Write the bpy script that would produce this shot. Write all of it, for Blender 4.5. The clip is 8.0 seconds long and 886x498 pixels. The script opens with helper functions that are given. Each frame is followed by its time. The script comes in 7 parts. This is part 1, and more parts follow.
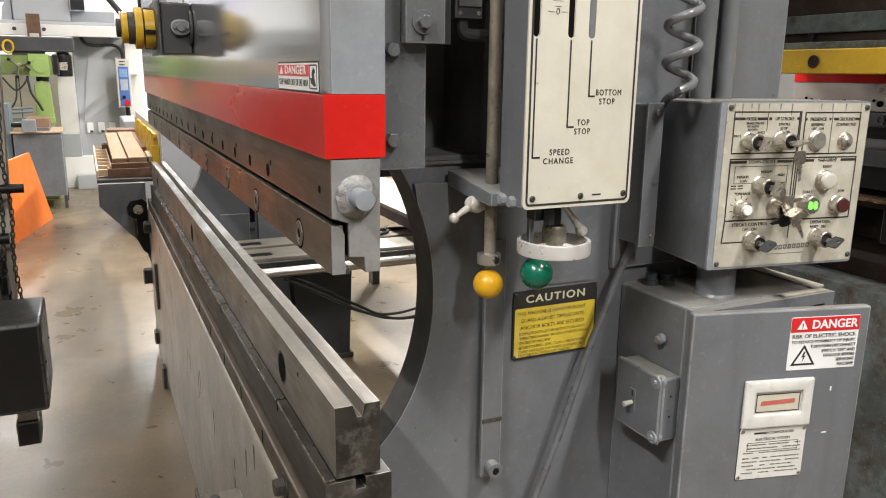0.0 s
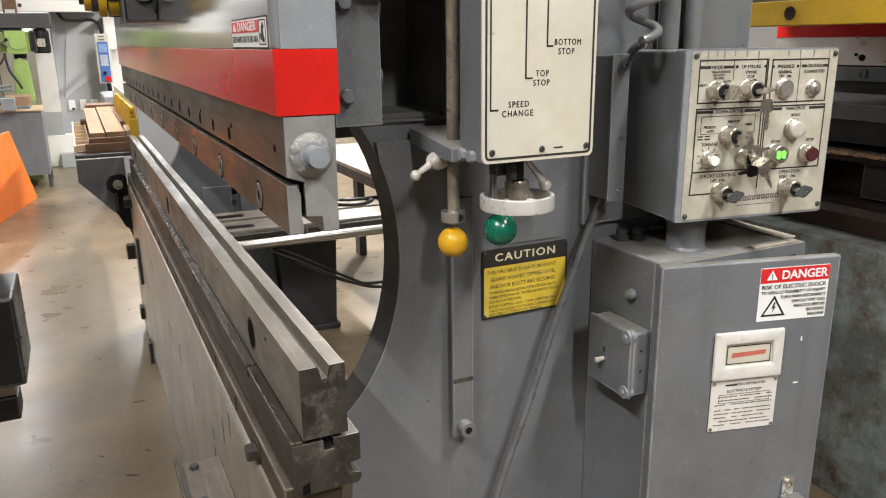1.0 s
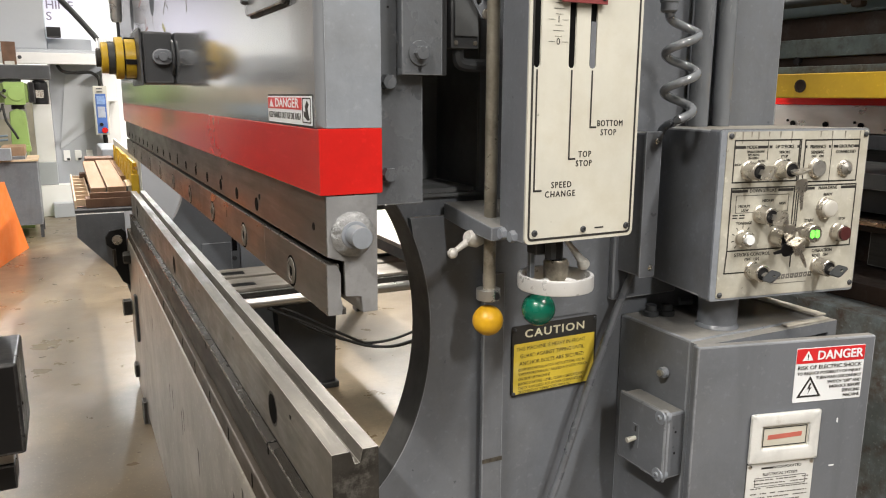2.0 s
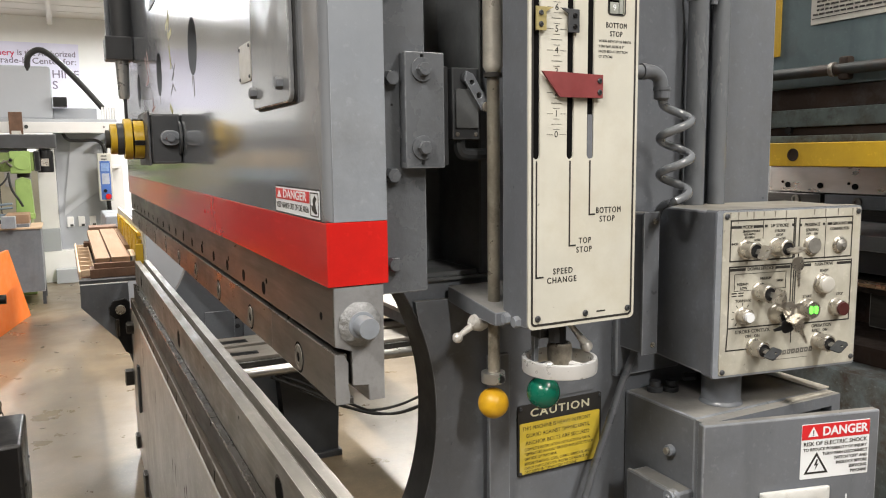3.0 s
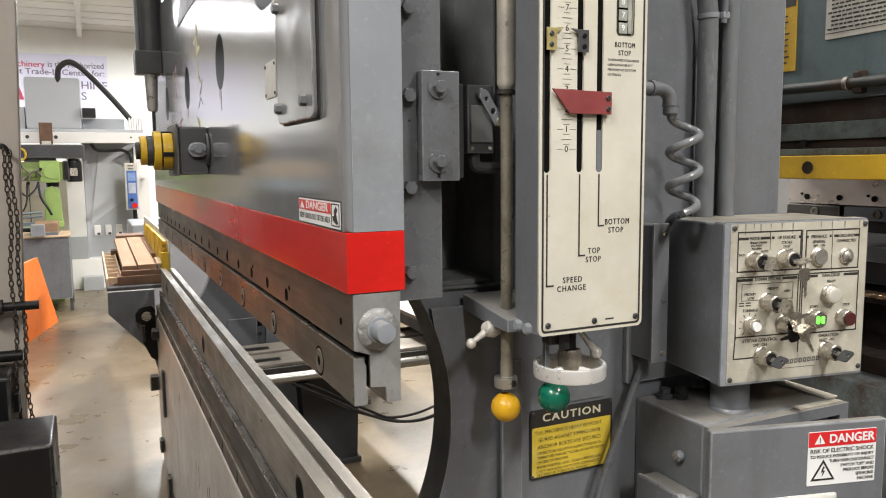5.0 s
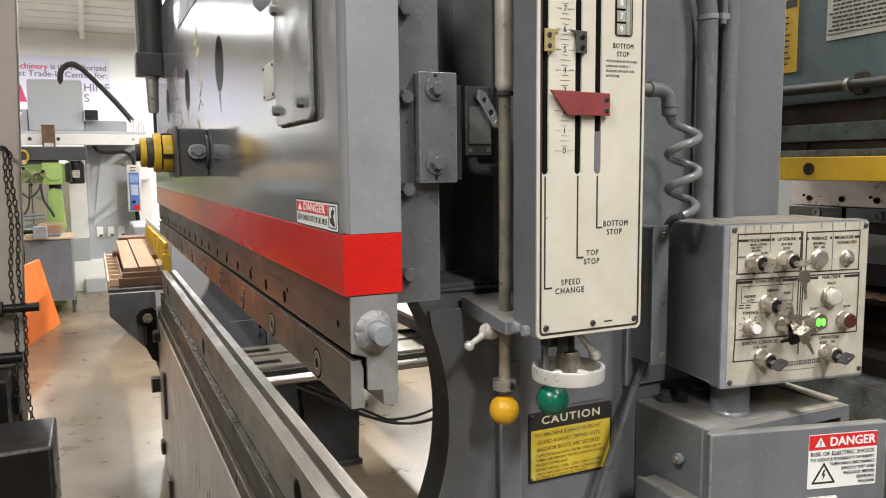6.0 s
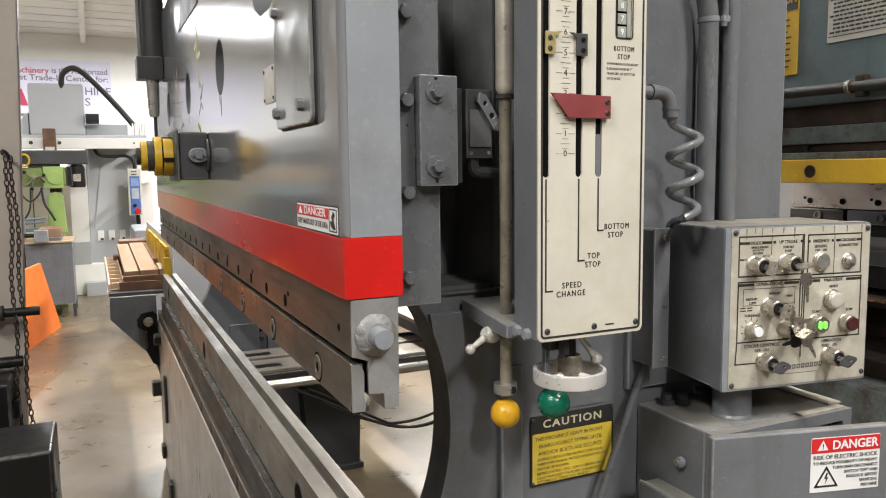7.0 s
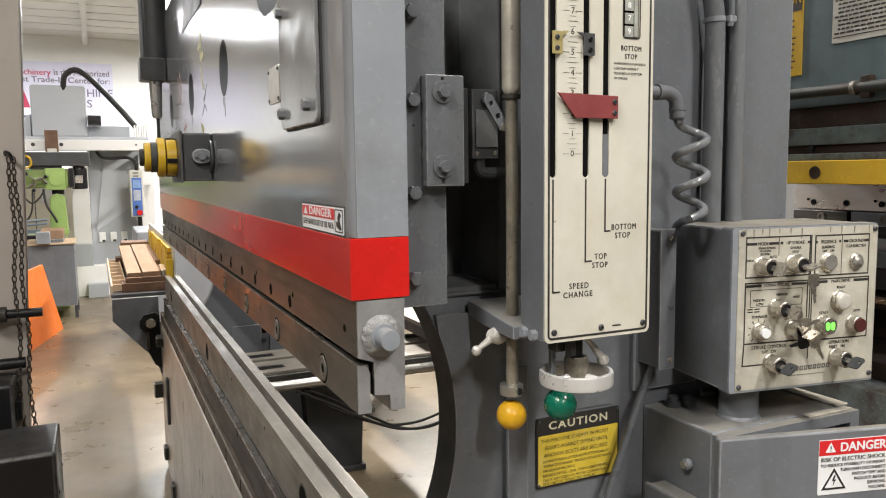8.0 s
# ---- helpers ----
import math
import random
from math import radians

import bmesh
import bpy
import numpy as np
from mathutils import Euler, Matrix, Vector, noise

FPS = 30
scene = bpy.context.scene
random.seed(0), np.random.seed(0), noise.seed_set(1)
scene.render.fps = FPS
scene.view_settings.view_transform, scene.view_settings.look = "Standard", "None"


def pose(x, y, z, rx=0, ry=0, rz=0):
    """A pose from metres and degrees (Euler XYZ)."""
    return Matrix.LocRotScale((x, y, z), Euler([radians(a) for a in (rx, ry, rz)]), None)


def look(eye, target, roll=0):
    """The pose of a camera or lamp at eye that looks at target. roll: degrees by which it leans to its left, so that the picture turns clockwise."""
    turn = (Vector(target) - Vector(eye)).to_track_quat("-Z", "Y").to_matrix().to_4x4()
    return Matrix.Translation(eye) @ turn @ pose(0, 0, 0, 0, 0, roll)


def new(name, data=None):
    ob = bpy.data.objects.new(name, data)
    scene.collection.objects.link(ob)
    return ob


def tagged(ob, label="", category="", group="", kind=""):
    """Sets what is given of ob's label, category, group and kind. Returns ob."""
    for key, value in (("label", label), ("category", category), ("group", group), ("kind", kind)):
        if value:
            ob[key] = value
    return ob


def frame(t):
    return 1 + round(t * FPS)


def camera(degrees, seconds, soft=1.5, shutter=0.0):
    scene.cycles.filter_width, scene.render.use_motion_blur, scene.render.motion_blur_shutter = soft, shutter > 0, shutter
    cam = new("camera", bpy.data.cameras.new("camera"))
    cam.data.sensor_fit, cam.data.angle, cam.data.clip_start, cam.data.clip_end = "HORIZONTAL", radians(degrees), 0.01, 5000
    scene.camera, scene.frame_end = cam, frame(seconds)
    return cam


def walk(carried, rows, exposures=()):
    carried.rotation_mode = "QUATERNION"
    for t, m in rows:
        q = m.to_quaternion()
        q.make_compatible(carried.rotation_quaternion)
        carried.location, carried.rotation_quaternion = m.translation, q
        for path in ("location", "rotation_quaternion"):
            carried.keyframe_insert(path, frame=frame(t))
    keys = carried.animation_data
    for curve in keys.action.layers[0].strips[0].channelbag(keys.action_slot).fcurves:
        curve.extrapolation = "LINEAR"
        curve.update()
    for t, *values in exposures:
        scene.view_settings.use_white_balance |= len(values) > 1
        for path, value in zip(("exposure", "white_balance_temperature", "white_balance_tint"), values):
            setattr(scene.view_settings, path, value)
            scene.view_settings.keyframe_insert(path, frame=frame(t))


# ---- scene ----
cam = camera(60.9, 8.0, soft=1.1)
PATH = [
    (0, (0.03, -0.004, 1.364), (0.858, 1.758, 0.908), 0.7),
    (0.5, (0.057, -0.028, 1.343), (0.886, 1.722, 0.842), 0.0),
    (1, (0.071, -0.013, 1.344), (0.907, 1.724, 0.813), -0.7),
    (1.5, (0.053, 0.05, 1.342), (0.911, 1.775, 0.802), -1.0),
    (2, (0.025, 0.04, 1.374), (0.905, 1.792, 0.976), 0.2),
    (2.2, (0.022, 0.037, 1.38), (0.915, 1.793, 1.03), 0.2),
    (3.3, (0.013, 0.024, 1.425), (0.895, 1.803, 1.189), -1.0),
    (3.5, (0.012, 0.018, 1.427), (0.887, 1.801, 1.195), -1.1),
    (4, (0.004, -0.001, 1.423), (0.865, 1.79, 1.195), -0.8),
    (4.5, (0.0, -0.013, 1.419), (0.849, 1.784, 1.194), -0.6),
    (6, (0.01, -0.012, 1.419), (0.845, 1.791, 1.201), -0.6),
    (6.5, (0.009, -0.01, 1.418), (0.844, 1.795, 1.204), -0.6),
    (7, (0.011, -0.01, 1.419), (0.845, 1.796, 1.209), -0.7),
    (7.5, (0.01, -0.006, 1.42), (0.843, 1.801, 1.211), -0.7),
    (8, (0.007, -0.003, 1.417), (0.838, 1.804, 1.212), -0.7),
]
walk(cam, [(t, look(eye, target, roll)) for t, eye, target, roll in PATH], exposures=[(0, 0.46), (2.2, 0.48), (3.3, 0.40), (4.7, 0.40), (5.8, 0.37), (8, 0.37)])

# ---- light ----
world = bpy.data.worlds.new("world")
scene.world = world
world.use_nodes = True
world.node_tree.nodes["Background"].inputs[0].default_value = (0.9, 0.93, 1.0, 1)
world.node_tree.nodes["Background"].inputs[1].default_value = 0.15

ORIGIN = {}
EDGES = {}


# ---- building helpers ----
def thing(name, loc, label, category, group="", kind=""):
    """A top-level thing: an Empty at its base."""
    ob = new(name)
    ob.location = loc
    ob.empty_display_size = 0.05
    ORIGIN[ob.name] = Vector(loc)
    return tagged(ob, label, category, group, kind)


def link(name, mesh, material, parent=None, label=""):
    ob = new(name, mesh)
    if material is not None and not mesh.materials:
        mesh.materials.append(material)
        if material.name in EDGES:
            mesh.materials.append(EDGES[material.name])
    if parent is not None:
        ob.parent = parent
        ORIGIN[ob.name] = ORIGIN[parent.name]
    else:
        ORIGIN[ob.name] = Vector((0, 0, 0))
    return tagged(ob, label)


def part(name, bm, material, parent=None, label="", m=None, smooth=35):
    """One bmesh, in world coordinates (or in those of m), as one mesh object under a thing or a part."""
    if m is not None:
        bmesh.ops.transform(bm, matrix=m, verts=bm.verts)
    if parent is not None:
        bmesh.ops.translate(bm, verts=bm.verts, vec=-ORIGIN[parent.name])
    mesh = bpy.data.meshes.new(name)
    bmesh.ops.recalc_face_normals(bm, faces=bm.faces)
    bm.to_mesh(mesh)
    bm.free()
    if smooth:
        mesh.shade_smooth()
        mesh.set_sharp_from_angle(angle=radians(smooth))
    ob = link(name, mesh, material, parent, label)
    if smooth and len(mesh.polygons) < 4000:
        even = ob.modifiers.new("even_normals", "WEIGHTED_NORMAL")
        even.keep_sharp = True
    return ob


def solo(name, bm, material, label, category, group="", kind="", m=None, smooth=35):
    """A thing that is one plain mesh."""
    ob = part(name, bm, material, None, label, m, smooth)
    return tagged(ob, label, category, group, kind)


def box(x0, x1, y0, y1, z0, z1, bevel=0.0, bm=None, seg=2):
    bm = bm or bmesh.new()
    made = bmesh.ops.create_cube(bm, size=1.0)
    vs = made["verts"]
    for v in vs:
        v.co = Vector(((x0 + x1) / 2 + v.co.x * (x1 - x0), (y0 + y1) / 2 + v.co.y * (y1 - y0), (z0 + z1) / 2 + v.co.z * (z1 - z0)))
    if bevel:
        es = {e for v in vs for e in v.link_edges}
        bmesh.ops.bevel(bm, geom=list(es), offset=bevel, segments=seg, affect="EDGES", profile=0.5, material=1)
    return bm


def cyl(p0, p1, r, r1=None, seg=24, bm=None, bevel=0.0):
    """A rod from p0 to p1."""
    bm = bm or bmesh.new()
    p0, p1 = Vector(p0), Vector(p1)
    d = p1 - p0
    rot = Vector((0, 0, 1)).rotation_difference(d.normalized()).to_matrix().to_4x4()
    made = bmesh.ops.create_cone(bm, cap_ends=True, segments=seg, radius1=r, radius2=r if r1 is None else r1, depth=d.length,
                                 matrix=Matrix.Translation((p0 + p1) / 2) @ rot)
    if bevel:
        es = [e for e in {e for v in made["verts"] for e in v.link_edges} if any(len(f.verts) > 4 for f in e.link_faces)]
        bmesh.ops.bevel(bm, geom=es, offset=bevel, segments=2, affect="EDGES", profile=0.5)
    return bm


def ball(c, r, bm=None, seg=32):
    bm = bm or bmesh.new()
    bmesh.ops.create_uvsphere(bm, u_segments=seg, v_segments=seg // 2, radius=r, matrix=Matrix.Translation(c))
    return bm


def lathe(c, axis, profile, seg=32, bm=None):
    """A turned body: profile is (distance along axis, radius) from c."""
    bm = bm or bmesh.new()
    rot = Vector((0, 0, 1)).rotation_difference(Vector(axis).normalized()).to_matrix()
    rings = []
    for h, r in profile:
        rings.append([bm.verts.new(Vector(c) + rot @ Vector((r * math.cos(2 * math.pi * i / seg), r * math.sin(2 * math.pi * i / seg), h))) for i in range(seg)])
    for a, b in zip(rings, rings[1:]):
        for i in range(seg):
            bm.faces.new((a[i], a[(i + 1) % seg], b[(i + 1) % seg], b[i]))
    bm.faces.new(rings[0][::-1])
    bm.faces.new(rings[-1])
    return bm


def tube(pts, r, seg=10, bm=None, closed=False):
    """A round tube along points."""
    bm = bm or bmesh.new()
    pts = [Vector(p) for p in pts]
    n = len(pts)
    up = None
    rings = []
    for i, p in enumerate(pts):
        a = pts[(i - 1) % n] if closed or i > 0 else p
        b = pts[(i + 1) % n] if closed or i < n - 1 else p
        d = (b - a).normalized()
        if up is None:
            up = d.orthogonal().normalized()
        up = (up - d * up.dot(d)).normalized()
        side = d.cross(up)
        rr = r[i] if isinstance(r, (list, tuple)) else r
        rings.append([bm.verts.new(p + (up * math.cos(2 * math.pi * k / seg) + side * math.sin(2 * math.pi * k / seg)) * rr) for k in range(seg)])
    pairs = list(zip(rings, rings[1:])) + ([(rings[-1], rings[0])] if closed else [])
    for a, b in pairs:
        for k in range(seg):
            bm.faces.new((a[k], a[(k + 1) % seg], b[(k + 1) % seg], b[k]))
    if not closed:
        bm.faces.new(rings[0][::-1])
        bm.faces.new(rings[-1])
    return bm


def smooth_path(pts, n=8):
    """Catmull-Rom through the points."""
    pts = [Vector(p) for p in pts]
    out = []
    for i in range(len(pts) - 1):
        p0, p1, p2, p3 = pts[max(i - 1, 0)], pts[i], pts[i + 1], pts[min(i + 2, len(pts) - 1)]
        for k in range(n):
            t = k / n
            out.append(0.5 * ((2 * p1) + (p2 - p0) * t + (2 * p0 - 5 * p1 + 4 * p2 - p3) * t * t + (3 * p1 - p0 - 3 * p2 + p3) * t ** 3))
    out.append(pts[-1])
    return out


def slab(outline, axis, a0, a1, holes=(), bevel=0.0, bm=None):
    """A plate: an outline of (u, v) across the axis, from a0 to a1 along it, with holes as further outlines."""
    bm = bm or bmesh.new()

    def place(u, v, a):
        return {"x": (a, u, v), "y": (u, a, v), "z": (u, v, a)}[axis]

    start = len(bm.faces)
    tmp = bmesh.new()
    loops = []
    for loop in (outline, *holes):
        vs = [tmp.verts.new(place(u, v, a0)) for u, v in loop]
        for i in range(len(vs)):
            tmp.edges.new((vs[i], vs[(i + 1) % len(vs)]))
        loops.append(vs)
    if holes or len(outline) > 12:
        bmesh.ops.triangle_fill(tmp, use_beauty=True, use_dissolve=False, edges=tmp.edges[:])
    else:
        tmp.faces.new(loops[0])
    for loop in loops:
        for v in loop:
            v.index = -1
    tmp.verts.index_update()
    low = [bm.verts.new(v.co) for v in tmp.verts]
    i = "xyz".index(axis)
    high = []
    for v in tmp.verts:
        c = v.co.copy()
        c[i] = a1
        high.append(bm.verts.new(c))
    for f in tmp.faces:
        ids = [v.index for v in f.verts]
        bm.faces.new([low[k] for k in ids])
        bm.faces.new([high[k] for k in reversed(ids)])
    for loop in loops:
        for k in range(len(loop)):
            p, q = loop[k].index, loop[(k + 1) % len(loop)].index
            bm.faces.new((low[p], low[q], high[q], high[p]))
    tmp.free()
    bmesh.ops.recalc_face_normals(bm, faces=bm.faces)
    if bevel:
        es = [e for e in bm.edges if len(e.link_faces) == 2 and e.calc_face_angle(0) > 0.6]
        bmesh.ops.bevel(bm, geom=es, offset=bevel, segments=2, affect="EDGES", profile=0.5, material=1)
    return bm


def ring(cu, cv, ru, rv=None, n=32):
    rv = ru if rv is None else rv
    return [(cu + ru * math.cos(2 * math.pi * i / n), cv + rv * math.sin(2 * math.pi * i / n)) for i in range(n)]


def rounded(u0, u1, v0, v1, r, n=5):
    out = []
    for cu, cv, a in ((u1 - r, v1 - r, 0), (u0 + r, v1 - r, 90), (u0 + r, v0 + r, 180), (u1 - r, v0 + r, 270)):
        for i in range(n + 1):
            t = radians(a + 90 * i / n)
            out.append((cu + r * math.cos(t), cv + r * math.sin(t)))
    return out


def hexbolt(c, axis, af, h, bm=None, washer=0.0):
    """A hexagon bolt head standing out from c along the axis."""
    bm = bm or bmesh.new()
    c, a = Vector(c), Vector(axis).normalized()
    if washer:
        cyl(c, c + a * 0.0025, washer, seg=24, bm=bm, bevel=0.0006)
    r = af / math.sqrt(3)
    lathe(c, a, [(0, r), (h * 0.82, r), (h, r * 0.84)], seg=6, bm=bm)
    cyl(c + a * h * 0.9, c + a * (h + 0.0004), r * 0.8, seg=20, bm=bm)
    return bm


def screw(c, axis, r, bm=None):
    bm = bm or bmesh.new()
    return lathe(c, axis, [(0, r), (r * 0.25, r), (r * 0.55, r * 0.72), (r * 0.58, r * 0.35), (r * 0.25, r * 0.3)], seg=16, bm=bm)


def words(name, body, size, m, material, parent, align="CENTER", depth=0.0003, squeeze=1.0, bold=0.0, width=0.0, gap=1.0):
    """Lettering as flat raised meshes; m places its middle, x along the line, z out of the surface."""
    cu = bpy.data.curves.new(name, "FONT")
    cu.body, cu.size, cu.align_x, cu.align_y, cu.extrude = body, size, align, "CENTER", depth / 2
    cu.resolution_u = 3
    cu.space_character = gap
    tmp = bpy.data.objects.new(name, cu)
    mesh = bpy.data.meshes.new_from_object(tmp)
    bpy.data.objects.remove(tmp)
    if width:
        xs = [v.co.x for v in mesh.vertices]
        squeeze = width / (max(xs) - min(xs))
    mesh.transform(Matrix.Diagonal((squeeze, 1, 1, 1)))
    if bold:
        heavy = bmesh.new()
        for dx, dy, dz in ((-bold, 0, 0), (bold, 0, 0.00003), (0, bold * 0.7, 0.00006), (0, -bold * 0.7, 0.00009)):
            mesh.transform(Matrix.Translation((dx, dy, dz)))
            heavy.from_mesh(mesh)
            mesh.transform(Matrix.Translation((-dx, -dy, -dz)))
        heavy.to_mesh(mesh)
        heavy.free()
    mesh.transform(m)
    mesh.transform(Matrix.Translation(-ORIGIN[parent.name]))
    mesh.materials.clear()
    return link(name, mesh, material, parent)


def facing(origin, right, up):
    """A frame at origin with x along right, y along up, z out."""
    r, u = Vector(right).normalized(), Vector(up).normalized()
    n = r.cross(u)
    return Matrix(((r.x, u.x, n.x, origin[0]), (r.y, u.y, n.y, origin[1]), (r.z, u.z, n.z, origin[2]), (0, 0, 0, 1)))


# ---- materials ----
def material(name, color, rough=0.5, metal=0.0, vary=0.15, scale=6.0, stretch=(1, 1, 1), bump=0.1, bump_scale=120.0,
             dirt=None, dirt_amount=0.0, dirt_scale=3.0, coat=0.0, rough_vary=0.12, object_random=0.0, spec=0.5, chips=0.0, wear=0.0, lit_dust=0.0, soft=0.0, chip_scale=55, broad=0.0, grime=0.0, scratch=0.0, coat_rough=0.09):
    """A procedural surface: base colour with coarse and fine variation, stains, fine relief."""
    mat = bpy.data.materials.new(name)
    mat.use_nodes = True
    nt = mat.node_tree
    nodes, links = nt.nodes, nt.links
    bsdf = nodes["Principled BSDF"]
    coord = nodes.new("ShaderNodeTexCoord")
    mapping = nodes.new("ShaderNodeMapping")
    mapping.inputs["Scale"].default_value = stretch
    geo = nodes.new("ShaderNodeNewGeometry")
    links.new(geo.outputs["Position"], mapping.inputs["Vector"])

    def noise_node(s, detail=5.0, rough_n=0.6):
        n = nodes.new("ShaderNodeTexNoise")
        n.inputs["Scale"].default_value = s
        n.inputs["Detail"].default_value = detail
        n.inputs["Roughness"].default_value = rough_n
        links.new(mapping.outputs[0], n.inputs["Vector"])
        return n.outputs["Fac"]

    def ramp(value, lo, hi, a, b):
        r = nodes.new("ShaderNodeMapRange")
        r.inputs["From Min"].default_value, r.inputs["From Max"].default_value = lo, hi
        r.inputs["To Min"].default_value, r.inputs["To Max"].default_value = a, b
        links.new(value, r.inputs["Value"])
        return r.outputs[0]

    def mixed(fac, a, b, mode="MIX"):
        mnode = nodes.new("ShaderNodeMix")
        mnode.data_type, mnode.blend_type = "RGBA", mode
        for sock, val in ((mnode.inputs[0], fac), (mnode.inputs[6], a), (mnode.inputs[7], b)):
            if hasattr(val, "links"):
                links.new(val, sock)
            elif isinstance(val, (int, float)):
                sock.default_value = val
            else:
                sock.default_value = (*val, 1)
        return mnode.outputs[2]

    coarse = noise_node(scale)
    fine = noise_node(scale * 14, 4)
    lo = tuple(max(0, c * (1 - vary)) for c in color)
    hi = tuple(min(1, c * (1 + vary)) for c in color)
    base = mixed(ramp(coarse, 0.35, 0.65, 0, 1), lo, hi)
    base = mixed(ramp(fine, 0.3, 0.7, 0, vary * 0.8), base, tuple(c * 0.6 for c in color))
    if dirt is not None:
        stain = noise_node(dirt_scale, 8, 0.7)
        base = mixed(ramp(stain, 0.62 - 0.25 * dirt_amount - soft, 0.8 - 0.2 * dirt_amount + soft, 0, min(1, dirt_amount + 0.2)), base, dirt)
    if broad:
        patch = noise_node(0.55, 3, 0.55)
        base = mixed(ramp(patch, 0.42, 0.68, 0, broad), base, tuple(c * 0.42 for c in color))
        scuff = noise_node(6.5, 7, 0.8)
        base = mixed(ramp(scuff, 0.56, 0.72, 0, broad), base, tuple(c * 0.5 for c in color))
    if chips:
        spots = noise_node(chip_scale, 3, 0.5)
        base = mixed(ramp(spots, 0.74 - chips * 0.1, 0.77 - chips * 0.1, 0, 0.8), base, tuple(min(1, c * 0.35) for c in color))
    # Dust beige on up-facing faces; it also paints in their paler, lit look.
    if lit_dust:
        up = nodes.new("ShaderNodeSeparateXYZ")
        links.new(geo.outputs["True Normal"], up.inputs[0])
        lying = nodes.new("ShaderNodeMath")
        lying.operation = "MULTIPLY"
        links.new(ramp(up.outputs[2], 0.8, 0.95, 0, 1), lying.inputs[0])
        links.new(ramp(noise_node(9, 6, 0.7), 0.25, 0.7, lit_dust * 0.45, lit_dust), lying.inputs[1])
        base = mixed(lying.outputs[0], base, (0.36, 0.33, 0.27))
    if grime:
        blot = noise_node(2.6, 9, 0.74)
        base = mixed(ramp(blot, 0.50, 0.60, 0, grime), base, tuple(c * 0.55 for c in color))
        streak_map = nodes.new("ShaderNodeMapping")
        streak_map.inputs["Scale"].default_value = (14, 14, 1.1)
        links.new(geo.outputs["Position"], streak_map.inputs["Vector"])
        run = nodes.new("ShaderNodeTexNoise")
        run.inputs["Scale"].default_value = 1.6
        run.inputs["Detail"].default_value = 6
        links.new(streak_map.outputs[0], run.inputs["Vector"])
        base = mixed(ramp(run.outputs["Fac"], 0.56, 0.70, 0, grime), base, tuple(c * 0.6 for c in color))
        speck = noise_node(85, 3, 0.6)
        base = mixed(ramp(speck, 0.60, 0.70, 0, grime * 0.6), base, tuple(min(1, c * 1.5 + 0.02) for c in color))
    if scratch:
        line_map = nodes.new("ShaderNodeMapping")
        line_map.inputs["Scale"].default_value = (60, 3.0, 60)
        links.new(geo.outputs["Position"], line_map.inputs["Vector"])
        line = nodes.new("ShaderNodeTexNoise")
        line.inputs["Scale"].default_value = 2.0
        line.inputs["Detail"].default_value = 5
        links.new(line_map.outputs[0], line.inputs["Vector"])
        base = mixed(ramp(line.outputs["Fac"], 0.53, 0.66, 0, scratch), base, tuple(c * 0.45 for c in color))
        base = mixed(ramp(line.outputs["Fac"], 0.44, 0.36, 0, scratch), base, tuple(min(1, c * 1.4) for c in color))
    if wear:
        EDGES[name] = worn_edge(name, color, rough, metal, wear)
    if object_random:
        info = nodes.new("ShaderNodeObjectInfo")
        base = mixed(ramp(info.outputs["Random"], 0, 1, 0, object_random), base, tuple(c * 0.35 for c in color))
    links.new(base, bsdf.inputs["Base Color"])
    links.new(ramp(noise_node(scale * 3), 0.3, 0.7, max(0.02, rough - rough_vary), min(1, rough + rough_vary)), bsdf.inputs["Roughness"])
    bsdf.inputs["Metallic"].default_value = metal
    bsdf.inputs["Specular IOR Level"].default_value = spec
    bsdf.inputs["Coat Weight"].default_value = coat
    bsdf.inputs["Coat Roughness"].default_value = coat_rough
    if bump:
        b = nodes.new("ShaderNodeBump")
        b.inputs["Strength"].default_value = bump
        b.inputs["Distance"].default_value = 0.002
        links.new(noise_node(bump_scale, 3), b.inputs["Height"])
        links.new(b.outputs[0], bsdf.inputs["Normal"])
    return mat


def worn_edge(name, color, rough, metal, wear):
    """The rubbed arris of a surface: paler, patchy."""
    pale = tuple(min(0.6, c * 1.25 + 0.10 * wear) for c in color)
    return material("rubbed edge of " + name, pale, max(0.25, rough - 0.05), min(0.9, metal + 0.1), vary=0.25, scale=12, bump=0.05, dirt=tuple(c * 0.9 for c in color), dirt_amount=0.6, dirt_scale=16)


def glow(name, color, strength):
    mat = bpy.data.materials.new(name)
    mat.use_nodes = True
    b = mat.node_tree.nodes["Principled BSDF"]
    b.inputs["Base Color"].default_value = (*color, 1)
    b.inputs["Emission Color"].default_value = (*color, 1)
    b.inputs["Emission Strength"].default_value = strength
    return mat


GREY = material("machine grey paint", (0.150, 0.163, 0.185), 0.42, vary=0.10, scale=4, bump=0.12, dirt=(0.080, 0.078, 0.072), dirt_amount=0.45, dirt_scale=4, chips=0.14, soft=0.06, wear=0.8, lit_dust=0.6, grime=0.35)
GREY_GLOSS = material("glossy grey paint", (0.172, 0.183, 0.200), 0.14, vary=0.09, scale=3, bump=0.016, bump_scale=130, dirt=(0.12, 0.11, 0.09), dirt_amount=0.3, dirt_scale=2.5, coat=0.9, rough_vary=0.02, spec=0.6, coat_rough=0.105)
GREY_LIGHT = material("light grey paint", (0.225, 0.247, 0.280), 0.38, vary=0.08, scale=5, bump=0.12, dirt=(0.13, 0.128, 0.122), dirt_amount=0.35, chips=0.12, wear=0.8, lit_dust=0.4, grime=0.3)
